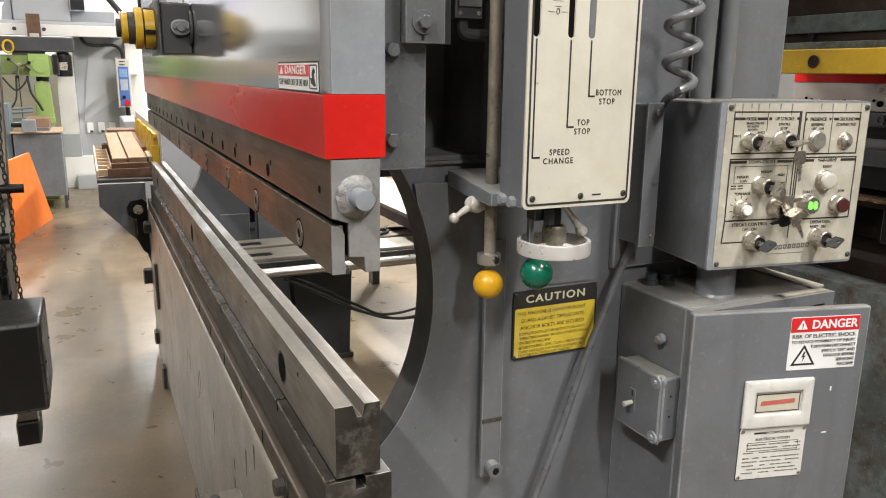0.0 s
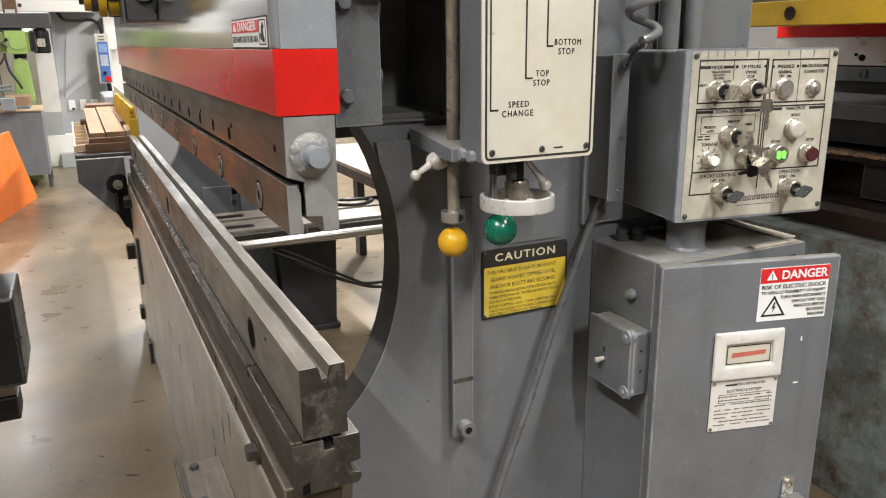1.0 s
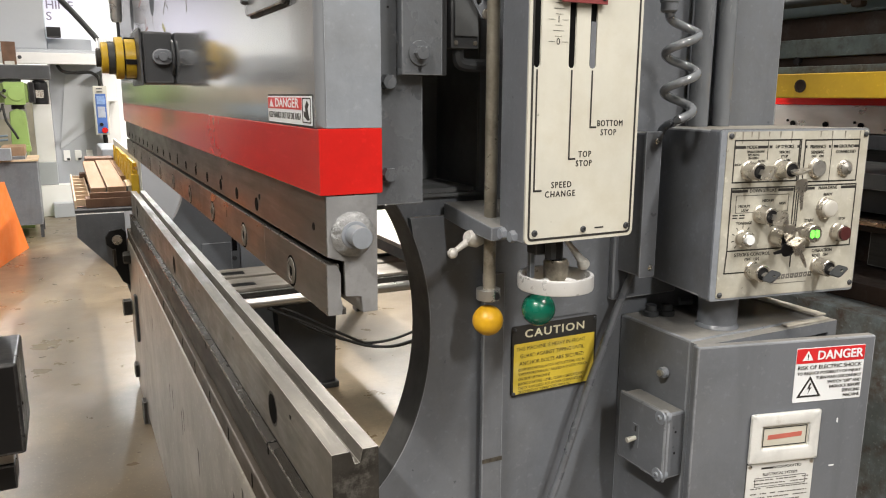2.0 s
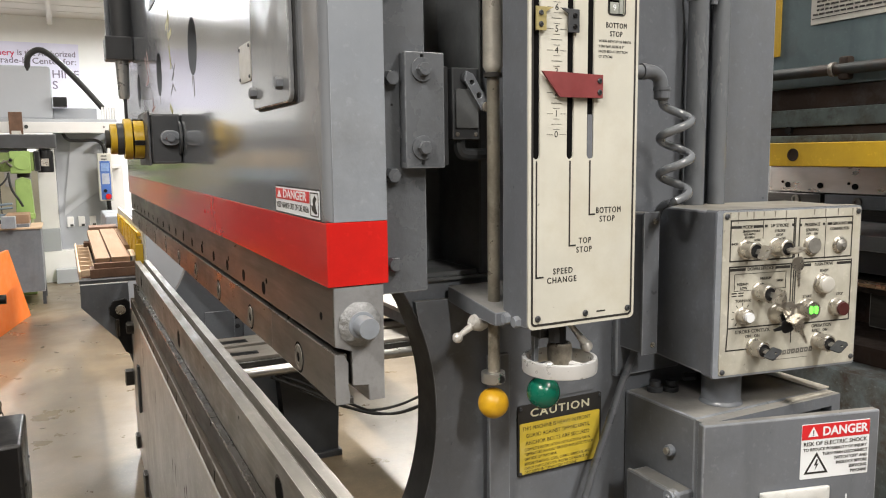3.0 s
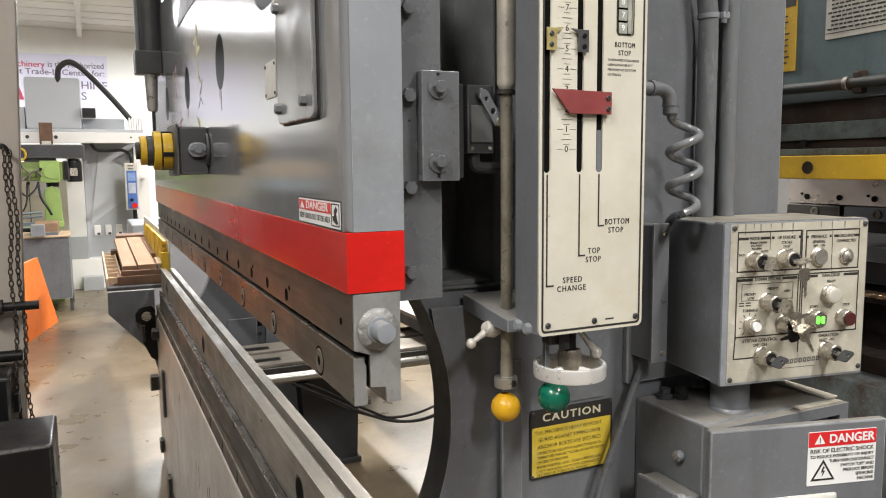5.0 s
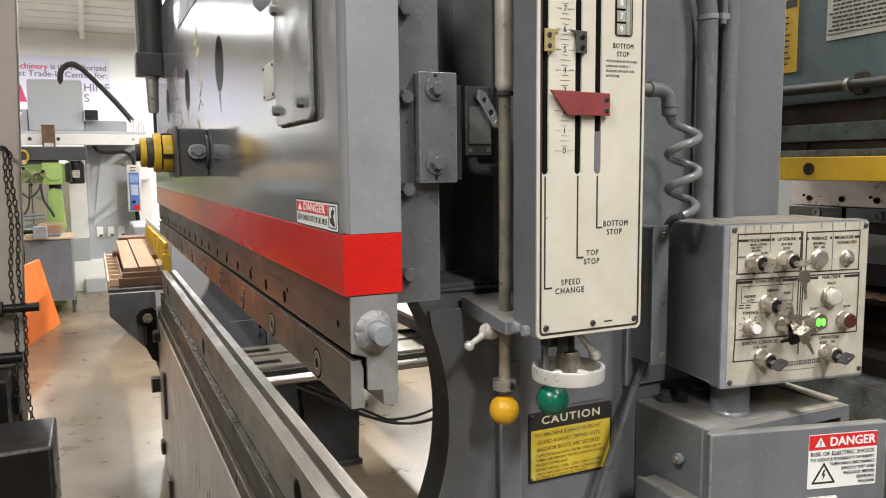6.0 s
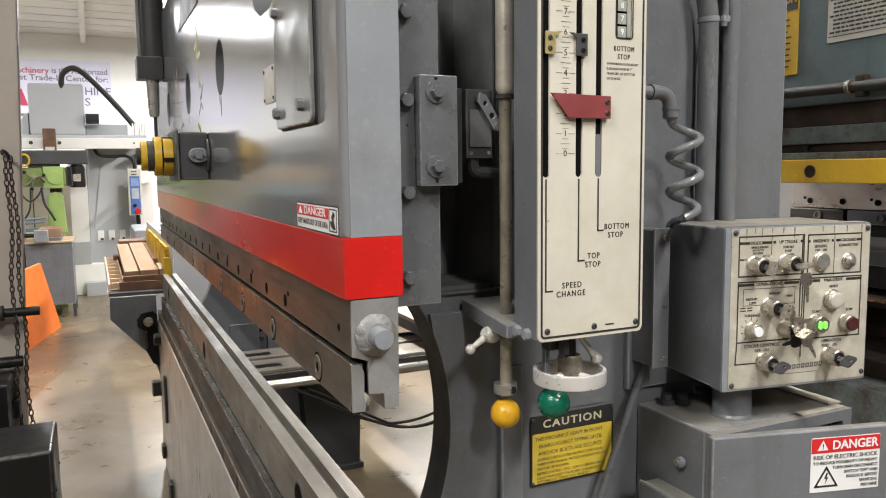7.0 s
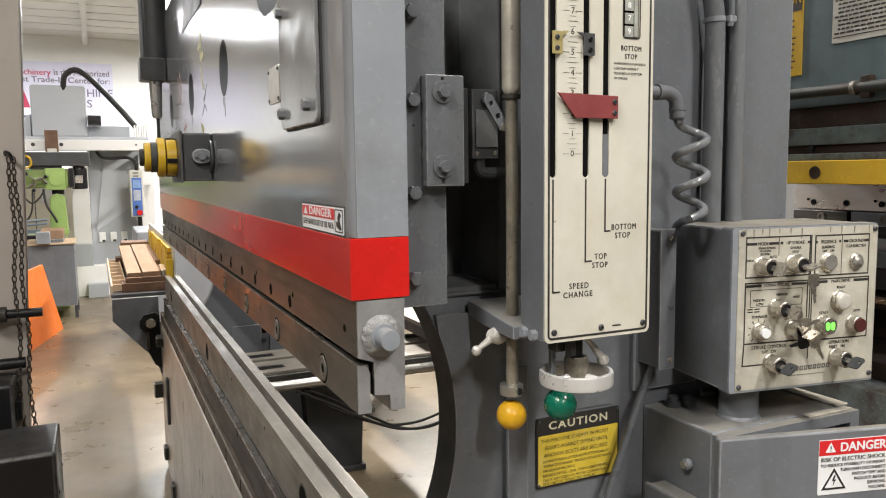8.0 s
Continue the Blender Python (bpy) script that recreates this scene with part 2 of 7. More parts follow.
GREY_DARK = material("dark grey paint", (0.040, 0.043, 0.048), 0.5, vary=0.2, scale=5, bump=0.15, dirt=(0.02, 0.02, 0.02), dirt_amount=0.3, wear=0.4)
RED = material("red paint", (0.60, 0.015, 0.012), 0.15, vary=0.08, scale=5, stretch=(1, 0.25, 1), bump=0.0, dirt=(0.20, 0.014, 0.012), dirt_amount=0.45, dirt_scale=4, soft=0.08, rough_vary=0.02, spec=0.45, grime=0.22)
BED = material("worn pale grey bed paint", (0.36, 0.34, 0.295), 0.33, vary=0.14, scale=3, bump=0.0, dirt=(0.075, 0.054, 0.036), dirt_amount=0.72, dirt_scale=5, soft=0.05, rough_vary=0.05, broad=0.6, grime=0.7, spec=0.45)
STEEL = material("ground tool steel", (0.205, 0.190, 0.166), 0.47, metal=0.4, vary=0.35, scale=6, stretch=(1, 0.5, 1), bump=0.07, dirt=(0.09, 0.080, 0.068), dirt_amount=0.55, dirt_scale=7, wear=1.2, soft=0.05, broad=0.6, scratch=0.3, grime=0.4)
STEEL_DARK = material("oily dark steel", (0.045, 0.042, 0.038), 0.55, metal=0.25, vary=0.25, scale=5, stretch=(1, 0.3, 1), bump=0.1, dirt=(0.02, 0.018, 0.016), dirt_amount=0.4, dirt_scale=7, wear=1.4, scratch=0.5, spec=0.25)
STEEL_BROWN = material("brown stained steel", (0.105, 0.099, 0.088), 0.36, metal=0.6, vary=0.38, scale=4, stretch=(1, 0.3, 1), bump=0.08, dirt=(0.112, 0.100, 0.084), dirt_amount=0.4, dirt_scale=4, wear=1.0, scratch=0.6, broad=0.4)
CHROME = material("bright turned steel", (0.46, 0.45, 0.435), 0.3, metal=1.0, vary=0.04, scale=8, bump=0.0, rough_vary=0.03)
ALU = material("brushed aluminium", (0.62, 0.62, 0.61), 0.32, metal=0.9, vary=0.08, scale=10, bump=0.05)
CREAM = material("cream enamel plate", (0.545, 0.538, 0.48), 0.42, vary=0.06, scale=6, bump=0.05, dirt=(0.42, 0.38, 0.28), dirt_amount=0.35, dirt_scale=7, chips=0.12, soft=0.05)
BLACK = material("black paint", (0.010, 0.010, 0.011), 0.38, vary=0.2, bump=0.08, spec=0.25, wear=0.5)
INK = material("black print", (0.02, 0.019, 0.018), 0.6, vary=0.1, bump=0.0)
RUBBER = material("black cable rubber", (0.015, 0.015, 0.015), 0.55, vary=0.2, bump=0.05)
HOLE = material("dark hole", (0.006, 0.006, 0.006), 0.95, vary=0.1, bump=0.0, spec=0.05)
YELLOW = material("yellow enamel", (0.56, 0.36, 0.02), 0.42, grime=0.5, vary=0.12, bump=0.08, dirt=(0.2, 0.13, 0.03), dirt_amount=0.25)
YELLOW_BALL = material("yellow knob plastic", (0.66, 0.37, 0.015), 0.4, vary=0.15, scale=30, bump=0.05, dirt=(0.3, 0.15, 0.01), dirt_amount=0.35, dirt_scale=30)
GREEN_BALL = material("green knob plastic", (0.004, 0.12, 0.075), 0.22, vary=0.1, scale=20, bump=0.02)
WHITE = material("white label film", (0.76, 0.79, 0.82), 0.4, vary=0.03, bump=0.02)
LABEL_RED = material("red label print", (0.60, 0.02, 0.025), 0.4, vary=0.05, bump=0.0)
LABEL_YELLOW = material("yellow label print", (0.62, 0.47, 0.05), 0.42, vary=0.15, scale=15, bump=0.02, dirt=(0.62, 0.54, 0.24), dirt_amount=0.5, dirt_scale=14)
LABEL_CREAM = material("cream label print", (0.60, 0.57, 0.42), 0.45, vary=0.08, scale=20, bump=0.0)
CONCRETE = material("sealed concrete floor", (0.205, 0.160, 0.104), 0.33, vary=0.2, scale=1.4, bump=0.03, bump_scale=30, dirt=(0.095, 0.072, 0.046), dirt_amount=0.6, dirt_scale=3.5, rough_vary=0.08, spec=0.5, chips=0.1, chip_scale=13, soft=0.08, broad=0.85, grime=0.6)
WALL_GREY = material("dull grey painted wall", (0.17, 0.17, 0.17), 0.7, vary=0.1, scale=0.8, bump=0.1, bump_scale=30)
WALL = material("white painted wall", (0.84, 0.83, 0.80), 0.7, vary=0.04, scale=0.8, bump=0.1, bump_scale=30)
CEIL = material("ceiling deck", (0.62, 0.60, 0.56), 0.7, vary=0.08, scale=0.6, bump=0.1)
NICKEL = material("nickel plated brass", (0.55, 0.52, 0.47), 0.3, metal=0.9, vary=0.1, scale=25, bump=0.03, dirt=(0.3, 0.25, 0.18), dirt_amount=0.2, dirt_scale=40)
FADED = material("faded red pointer", (0.205, 0.040, 0.042), 0.5, vary=0.15, scale=20, bump=0.05)
BRASS = material("pale brass", (0.45, 0.38, 0.17), 0.45, metal=0.4, vary=0.15, scale=30, bump=0.05)
PALE = material("pale metal plate", (0.58, 0.57, 0.53), 0.4, metal=0.3, vary=0.06, scale=20, bump=0.05, dirt=(0.3, 0.27, 0.22), dirt_amount=0.2, dirt_scale=25)

# ---- room ----
X0, X1, Y0, Y1, ZC = -7.0, 7.5, -6.0, 16.0, 4.0


def structure(name, bm, mat, label, category):
    return solo(name, bm, mat, label, category, kind="structure", smooth=0)


structure("floor", box(X0 - 0.2, X1 + 0.2, Y0 - 0.2, Y1 + 0.2, -0.2, 0.0), CONCRETE, "sealed beige concrete shop floor with scuffs and stains", "floor")
structure("wall_north", box(X0, X1, Y1, Y1 + 0.2, 0, ZC), WALL, "plain white painted end wall of the shop", "wall")
# Rear and side walls are unseen; their dark grey holds down bounced light.
structure("wall_south", box(X0, X1, Y0 - 0.2, Y0, 0, ZC), WALL_GREY, "plain dull grey rear wall, out of view", "wall")
structure("wall_west", box(X0 - 0.2, X0, Y0 - 0.2, Y1 + 0.2, 0, ZC), WALL_GREY, "plain dull grey side wall, out of view", "wall")
structure("wall_east", box(X1, X1 + 0.2, Y0 - 0.2, Y1 + 0.2, 0, ZC), WALL_GREY, "plain dull grey side wall, out of view", "wall")
bm = box(X0 - 0.2, X1 + 0.2, Y0 - 0.2, Y1 + 0.2, ZC, ZC + 0.15)
for k in range(36):
    y = Y0 + 0.3 + k * 0.6
    box(X0, X1, y, y + 0.04, ZC - 0.008, ZC, bm=bm)
for k in range(-4, 5):
    x = -0.05 + k * 1.6
    box(x, x + 0.09, Y0, Y1, ZC - 0.14, ZC, bm=bm)
structure("ceiling", bm, CEIL, "pale ceiling deck with joists along the hall", "ceiling")

LAMP_GLOW = glow("lamp diffuser", (1.0, 0.97, 0.92), 6.0)
LAMP_POWER = 95.0


def ceiling_light(x, y, share, tint):
    t = thing("ceiling_light", (x, y, ZC), "long white fluorescent ceiling fixture, lit, out of view", "ceiling light", "ceiling lights")
    part("housing", box(x - 0.12, x + 0.12, y - 0.64, y + 0.64, ZC - 0.22, ZC, 0.01), WHITE, t)
    part("diffuser", box(x - 0.08, x + 0.08, y - 0.61, y + 0.61, ZC - 0.235, ZC - 0.221, 0.004), LAMP_GLOW, t)
    lamp = bpy.data.lights.new("tube_light", "AREA")
    lamp.shape, lamp.size, lamp.size_y, lamp.energy, lamp.color = "RECTANGLE", 0.14, 1.2, LAMP_POWER * share, tint
    ob = new("tube_light", lamp)
    ob.location = (0, 0, -0.25)
    ob.parent = t


# No fixture is in view: some follow shadows and reflections, others are added fill.
WARM, COOL = (1.0, 0.945, 0.872), (0.95, 0.98, 1.0)
for lx, ly, share, tint in ((-1.6, -0.35, 1.3, WARM), (-0.15, 3.1, 0.28, WARM), (-2.7, 9.0, 0.6, WARM), (0.25, -2.6, 1.05, WARM), (-2.9, 5.0, 0.95, WARM), (1.6, -0.9, 0.9, WARM), (1.75, 3.6, 0.68, WARM), (3.7, 8.0, 3.8, WARM),
                            (1.3, 4.7, 2.0, WARM), (-1.5, 12.4, 1.4, COOL), (1.1, 11.4, 1.1, COOL), (1.6, 13.4, 1.5, COOL), (-4.2, 13.0, 2.0, COOL)):
    ceiling_light(lx, ly, share, tint)

# ---- the press brake ----
brake = thing("press_brake", (0.6, 2.3, 0.0), "large grey press brake with a red stripe along its ram", "press brake")

# bed: painted plate, machined bolster on it
outline = [(0.262, 0.0), (0.262, 0.03), (0.255, 0.05), (0.255, 0.700), (0.259, 0.716), (0.264, 0.719), (0.345, 0.719), (0.345, 0.0)]
bed = part("bed", slab(outline, "y", 0.90, 3.80, bevel=0.002), BED, brake, "pale grey bed plate with oil stains")
BAND = material("oil browned bed edge", (0.064, 0.053, 0.042), 0.55, vary=0.4, scale=6, stretch=(1, 0.5, 1), bump=0.08, dirt=(0.045, 0.037, 0.03), dirt_amount=0.5, dirt_scale=5, soft=0.04, wear=0.8, scratch=0.5, spec=0.25, grime=0.4)
band = part("bed_edge", box(0.2615, 0.345, 0.885, 3.80, 0.7192, 0.764, 0.003), BAND, brake, "oil browned upper edge of the bed")
outline = [(0.277, 0.7642), (0.272, 0.770), (0.272, 0.838), (0.3125, 0.838), (0.3125, 0.8225), (0.327, 0.8225), (0.327, 0.838), (0.363, 0.838), (0.363, 0.799), (0.348, 0.796), (0.348, 0.782), (0.363, 0.778), (0.363, 0.770), (0.358, 0.7642)]
bolster = part("bolster", slab(outline, "y", 0.861, 3.70, bevel=0.0012), STEEL_DARK, brake, "oily dark steel bolster rail")
for y in (1.055,):
    part("bolster_bolt", hexbolt((0.2612, y, 0.735), (-1, 0, 0), 0.027, 0.017, washer=0.021), STEEL_DARK, band)
for k in range(12):
    y = 1.22 + 0.2 * k
    part("keeper_slot", box(0.2609, 0.2618, y - 0.004, y + 0.004, 0.728, 0.754), HOLE, band)
SHOE = material("polished dark shoe steel", (0.115, 0.107, 0.096), 0.27, metal=0.8, vary=0.3, scale=6, stretch=(1, 0.4, 1), bump=0.05, dirt=(0.04, 0.035, 0.03), dirt_amount=0.5, dirt_scale=6, soft=0.05, wear=1.4)
rng = random.Random(21)
STREAK = material("dried oil streak", (0.028, 0.022, 0.017), 0.5, vary=0.2, scale=20, bump=0.0)
for k in range(11):
    y, z, h = rng.uniform(1.0, 3.2), rng.uniform(0.50, 0.71), rng.uniform(0.02, 0.07)
    part("oil_streak", slab([(y - 0.006, z), (y + 0.008, z + 0.004), (y + 0.004, z - h), (y, z - h * 1.1)], "x", 0.2546, 0.2549), STREAK, bed)
for y0, y1 in ((0.861, 1.1345), (1.1395, 1.698), (1.704, 2.247), (2.254, 2.896), (2.904, 3.70)):
    if y1 < 3.6:
        part("notch", box(0.2700, 0.2858, y1 + 0.0003, y1 + 0.0049, 0.8375, 0.8425), HOLE, bolster)
        part("notch_face", box(0.2712, 0.2719, y1 - 0.001, y1 + 0.006, 0.824, 0.8374), HOLE, bolster)
    part("shoe", box(0.2705, 0.2855, y0, y1, 0.838, 0.8435, 0.0012), SHOE, bolster, "polished dark steel shoe strip with a notch between lengths")

# side frames with the open throat
def throat(rx, rz, zc, low=0.72):
    """The open throat's edge, from below upwards, as (x, z)."""
    arc = [(0.28 + rx * math.cos(radians(a)), zc + rz * math.sin(radians(a))) for a in range(-80, 72, 5)]
    return [p for p in arc if p[0] > 0.36 and p[1] > low]


def side_frame(y0, y1, edge, parent):
    out = [(0.36, 0.0), (0.36, edge[0][1])] + edge + [(0.425, 1.2385), (0.56, 1.2385), (0.56, 2.25), (1.125, 2.25), (1.125, 0.0)]
    return part("side_frame", slab(out, "y", y0, y1), GREY, parent, "thick grey steel side frame with an open throat", smooth=25)


EDGE = throat(0.200, 0.281, 1.040)
near_frame = side_frame(0.9965, 1.046, EDGE, brake)
out = [(0.36, 0.0), (0.36, EDGE[0][1])] + [p for p in EDGE if p[1] < 1.195] + [(0.449, 1.2075), (0.585, 1.2075), (0.585, 2.25), (1.125, 2.25), (1.125, 0.0)]
part("face_plate", slab(out, "y", 0.985, 0.9962, bevel=0.001), GREY, near_frame, "grey facing plate on the side frame", smooth=25)
# Dark strip on the throat's inner edge: its shade is put into the colour.
SHADED_EDGE = material("grey darkened for shade", (0.060, 0.060, 0.060), 0.5, vary=0.3, scale=9, bump=0.1, dirt=(0.03, 0.028, 0.025), dirt_amount=0.4, dirt_scale=9, spec=0.3)
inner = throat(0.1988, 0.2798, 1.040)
part("throat_edge", slab(EDGE + inner[::-1], "y", 0.9856, 1.0462), SHADED_EDGE, near_frame, "inner edge of the throat, shade painted dark", smooth=25)
far_frame = side_frame(3.60, 3.65, throat(0.224, 0.30, 1.02), brake)
part("guide_slot", box(0.700, 0.722, 3.594, 3.5985, 0.655, 0.825, 0.001), HOLE, far_frame)
part("cover_sheet", box(0.735, 1.115, 3.586, 3.5985, 0.10, 1.08, 0.003), GREY_LIGHT, far_frame, "paler grey cover sheet")
part("cover_sheet", box(0.56, 0.695, 3.590, 3.5985, 0.10, 0.70, 0.003), GREY, far_frame)
for z in (0.62, 0.96):
    part("bolt", hexbolt((0.709, 3.5985, z), (0, -1, 0), 0.020, 0.010), GREY_DARK, far_frame)

# Crown pieces lie out of view, added to block ceiling light behind the ram.
part("crown", box(0.36, 0.75, 1.0225, 3.5995, 2.10, 2.25, 0.004), GREY, brake, "unseen grey crown beam, added to shade behind the ram")
part("crown_top", box(0.24, 0.75, 0.95, 3.66, 2.2505, 2.62, 0.01), GREY, brake)

# ---- the ram ----
RX0, RX1, RY0, RY1 = 0.2815, 0.357, 0.861, 3.735
GREY_COVER = material("satin grey paint", (0.175, 0.182, 0.192), 0.13, vary=0.08, scale=4, bump=0.08, bump_scale=60, dirt=(0.10, 0.095, 0.085), dirt_amount=0.3, dirt_scale=6, coat=0.2, wear=0.6)
out = [(RY0, 1.338), (RY0, 1.630), (0.866, 1.650), (0.90, 1.735), (0.95, 1.82), (1.03, 1.86), (1.10, 1.76), (1.16, 1.70), (1.22, 1.678), (1.30, 1.677),
       (1.345, 1.70), (1.385, 1.75), (1.43, 1.86), (1.50, 2.02), (RY1, 2.02), (RY1, 1.338)]
holes = [ring(y, 1.651, 0.061) for y in (1.75, 2.36, 2.98)]
bm = slab(out, "x", RX0, RX0 + 0.062, holes)
corner = [e for e in bm.edges if all(abs(v.co.x - RX0) < 1e-5 and v.co.y < 0.8665 for v in e.verts)]
bmesh.ops.bevel(bm, geom=corner, offset=0.009, segments=5, affect="EDGES", profile=0.5)
for f in bm.faces:
    f.smooth = abs(f.normal.x) < 0.999 and abs(f.normal.y) < 0.999 and f.calc_center_median().y < 0.88
ram = part("ram", bm, GREY_GLOSS, brake, "glossy grey ram plate with round holes", smooth=30)
# Core closes the round holes; its dark paint stands for the darkness behind.
part("ram_core", slab(out, "x", RX0 + 0.0622, RX1), GREY_DARK, ram, smooth=0)
part("ram_end", slab([(RX0 + 0.0095, 1.338), (RX1, 1.338), (RX1, 1.6295), (RX0 + 0.0095, 1.6295)], "y", RY0 - 0.0012, RY0 - 0.0002, bevel=0.0003), GREY_LIGHT, ram)
part("stripe", box(RX0 - 0.0006, RX1 + 0.0006, RY0 - 0.0015, RY1, 1.262, 1.3377, 0.0018), RED, ram, "bright red painted stripe")
out = [(0.288, 1.2615), (0.288, 1.190), (0.3085, 1.183), (0.3085, 1.141), (0.3285, 1.139), (0.330, 1.119), (0.350, 1.119), (0.351, 1.2615)]
nose = part("ram_nose", slab(out, "y", RY0 + 0.003, RY1, bevel=0.001), STEEL_BROWN, ram, "brown stained steel ram nose")
NOSE_END = material("nose end paint", (0.27, 0.275, 0.285), 0.4, metal=0.3, vary=0.15, scale=15, bump=0.2, dirt=(0.12, 0.11, 0.1), dirt_amount=0.3, dirt_scale=20)
out2 = [(0.2885, 1.2610), (0.2885, 1.1905), (0.309, 1.1835), (0.309, 1.1415), (0.329, 1.1395), (0.3305, 1.1195), (0.3495, 1.1195), (0.3505, 1.2610)]
part("nose_end", slab(out2, "y", RY0, RY0 + 0.0029, bevel=0.0006), NOSE_END, ram)
CLAMP = material("mottled clamp steel", (0.130, 0.121, 0.106), 0.36, metal=0.6, vary=0.35, scale=5, stretch=(1, 0.4, 1), bump=0.08, dirt=(0.128, 0.114, 0.096), dirt_amount=0.4, dirt_scale=5, wear=1.0, scratch=0.6, object_random=0.55)
clamp = part("clamp_bar", box(0.2895, 0.3025, RY0 + 0.001, RY1, 1.1215, 1.181, 0.0015), STEEL_BROWN, ram, "brown steel die clamp bar with bolts")
y = RY0 + 0.001
for k in range(10):
    end = min(1.1615 + 0.295 * k, RY1)
    part("clamp_piece", box(0.2865, 0.2893, y, end - 0.0008, 1.120, 1.182, 0.0012), CLAMP, clamp)
    y = end
part("clamp_end", slab([(0.2868, 1.1205), (0.3035, 1.1205), (0.3048, 1.1300), (0.3025, 1.1420), (0.3032, 1.1700), (0.2990, 1.1795), (0.2868, 1.1815)], "y", RY0 - 0.002, RY0 + 0.0009, bevel=0.0006), NOSE_END, clamp)
part("clamp_tongue", box(0.3026, 0.309, RY0 - 0.001, RY1, 1.120, 1.128, 0.0005), STEEL_DARK, clamp)
# clamp bolts: recessed rings along the bar, small threaded holes above
y = 1.014
i = 0
while y < 3.6:
    part("bolt_recess", cyl((0.2866, y, 1.143), (0.2862, y, 1.143), 0.0215, seg=28), HOLE, clamp)
    bm = lathe((0.2863, y, 1.143), (-1, 0, 0), [(0, 0.0182), (0.0010, 0.0180), (0.0016, 0.0160), (0.0016, 0.0135), (0.0008, 0.0128), (0.0014, 0.0118), (0.0014, 0.0085), (0.0004, 0.0076)], seg=28)
    part("clamp_bolt", bm, STEEL, clamp)
    part("bolt_socket", cyl((0.2861, y, 1.143), (0.2856, y, 1.143), 0.0074, seg=6), HOLE, clamp)
    y += 0.295
y = 1.211
while y < 3.6:
    part("bolt_hole", cyl((0.2881, y, 1.208), (0.2874, y, 1.208), 0.0105, seg=16), HOLE, nose)
    y += 0.147
for y in (1.19, 1.49, 1.79, 2.09):
    part("pin_hole", cyl((0.2881, y, 1.222), (0.2875, y, 1.222), 0.0045, seg=12), HOLE, nose)
part("pin_hole", cyl((0.2881, 0.912, 1.219), (0.2875, 0.912, 1.219), 0.005, seg=12), HOLE, nose)
WELD = material("dull weld metal", (0.27, 0.275, 0.28), 0.48, metal=0.35, vary=0.25, scale=60, bump=0.8, bump_scale=350)
# welded boss with a stud on the nose end
bm = bmesh.new()
prof = [(0.0, 0.026), (0.002, 0.0268), (0.0035, 0.0255), (0.005, 0.024), (0.0065, 0.0215), (0.008, 0.018), (0.0085, 0.0145)]
lathe((0.319, RY0, 1.216), (0, -1, 0), prof, seg=48, bm=bm)
for v in bm.verts:
    r = math.hypot(v.co.x - 0.319, v.co.z - 1.216)
    if r > 0.016:
        n = noise.noise(v.co * 260) * 0.0030
        v.co.y -= n
        v.co.x += noise.noise(v.co * 190) * 0.0012
boss = part("weld_boss", bm, WELD, ram, "silver weld bead round a stud", smooth=60)
part("stud", cyl((0.319, RY0 - 0.003, 1.216), (0.319, RY0 - 0.034, 1.216), 0.0125, seg=32, bevel=0.001), GREY_LIGHT, boss)
part("stud_collar", cyl((0.319, RY0 - 0.003, 1.216), (0.319, RY0 - 0.010, 1.216), 0.0165, seg=32, bevel=0.001), GREY_LIGHT, boss)

# cover plate, name plate and label on the ram's front
def turned(cx, cz, r, a0):
    """A quarter of a circle, as points, for a rounded corner."""
    return [(cx + r * math.cos(radians(a0 + 22.5 * k)), cz + r * math.sin(radians(a0 + 22.5 * k))) for k in range(5)]


out = turned(0.970, 1.494, 0.012, 180) + turned(1.146, 1.494, 0.012, 270) + [(1.158, 1.674), (1.03, 1.74), (0.958, 1.83)]
# Slightly larger black sheet draws the shadow line round the cover plate.
part("cover_gasket", slab(turned(0.968, 1.492, 0.0125, 180) + turned(1.148, 1.492, 0.0125, 270) + [(1.1605, 1.676), (1.032, 1.743), (0.9555, 1.833)], "x", 0.2785, RX0 - 0.0002), RUBBER, ram)
cover = part("cover_plate", slab(out, "x", 0.2715, 0.2784, bevel=0.002), GREY_COVER, ram, "grey bolted cover plate", smooth=0)
for y, z in ((0.994, 1.655), (1.138, 1.652), (1.138, 1.505), (0.994, 1.507)):
    part("bolt", hexbolt((0.2715, y, z), (-1, 0, 0), 0.0145, 0.0085), GREY, cover)
tag = part("name_plate", slab(rounded(1.20, 1.278, 1.530, 1.588, 0.006), "x", RX0 - 0.002, RX0 - 0.0003), PALE, ram, "small blank metal plate")
for y, z in ((1.206, 1.536), (1.272, 1.536), (1.206, 1.582), (1.272, 1.582)):
    part("screw", screw((RX0 - 0.002, y, z), (-1, 0, 0), 0.003), GREY_DARK, tag)
out = [(2.07, 1.93), (2.40, 1.93), (2.52, 1.853), (2.07, 1.853)]
plate = part("maker_plate", slab(out, "x", RX0 - 0.003, RX0 - 0.0003, bevel=0.001), GREY_DARK, ram, "dark slanted maker's plate with a pale rim")
label = part("danger_label", slab(rounded(0.880, 1.080, 1.340, 1.3735, 0.001), "x", RX0 - 0.0012, RX0 - 0.0003), WHITE, ram, "small red and white danger label")
part("red_field", box(RX0 - 0.0017, RX0 - 0.0013, 0.919, 1.0775, 1.3575, 0.3715 + 1.0), LABEL_RED, label)
part("black_rim", slab(rounded(0.878, 1.082, 1.338, 1.3755, 0.001), "x", RX0 - 0.0002, RX0 - 0.00025 - 0.0003), INK, label)
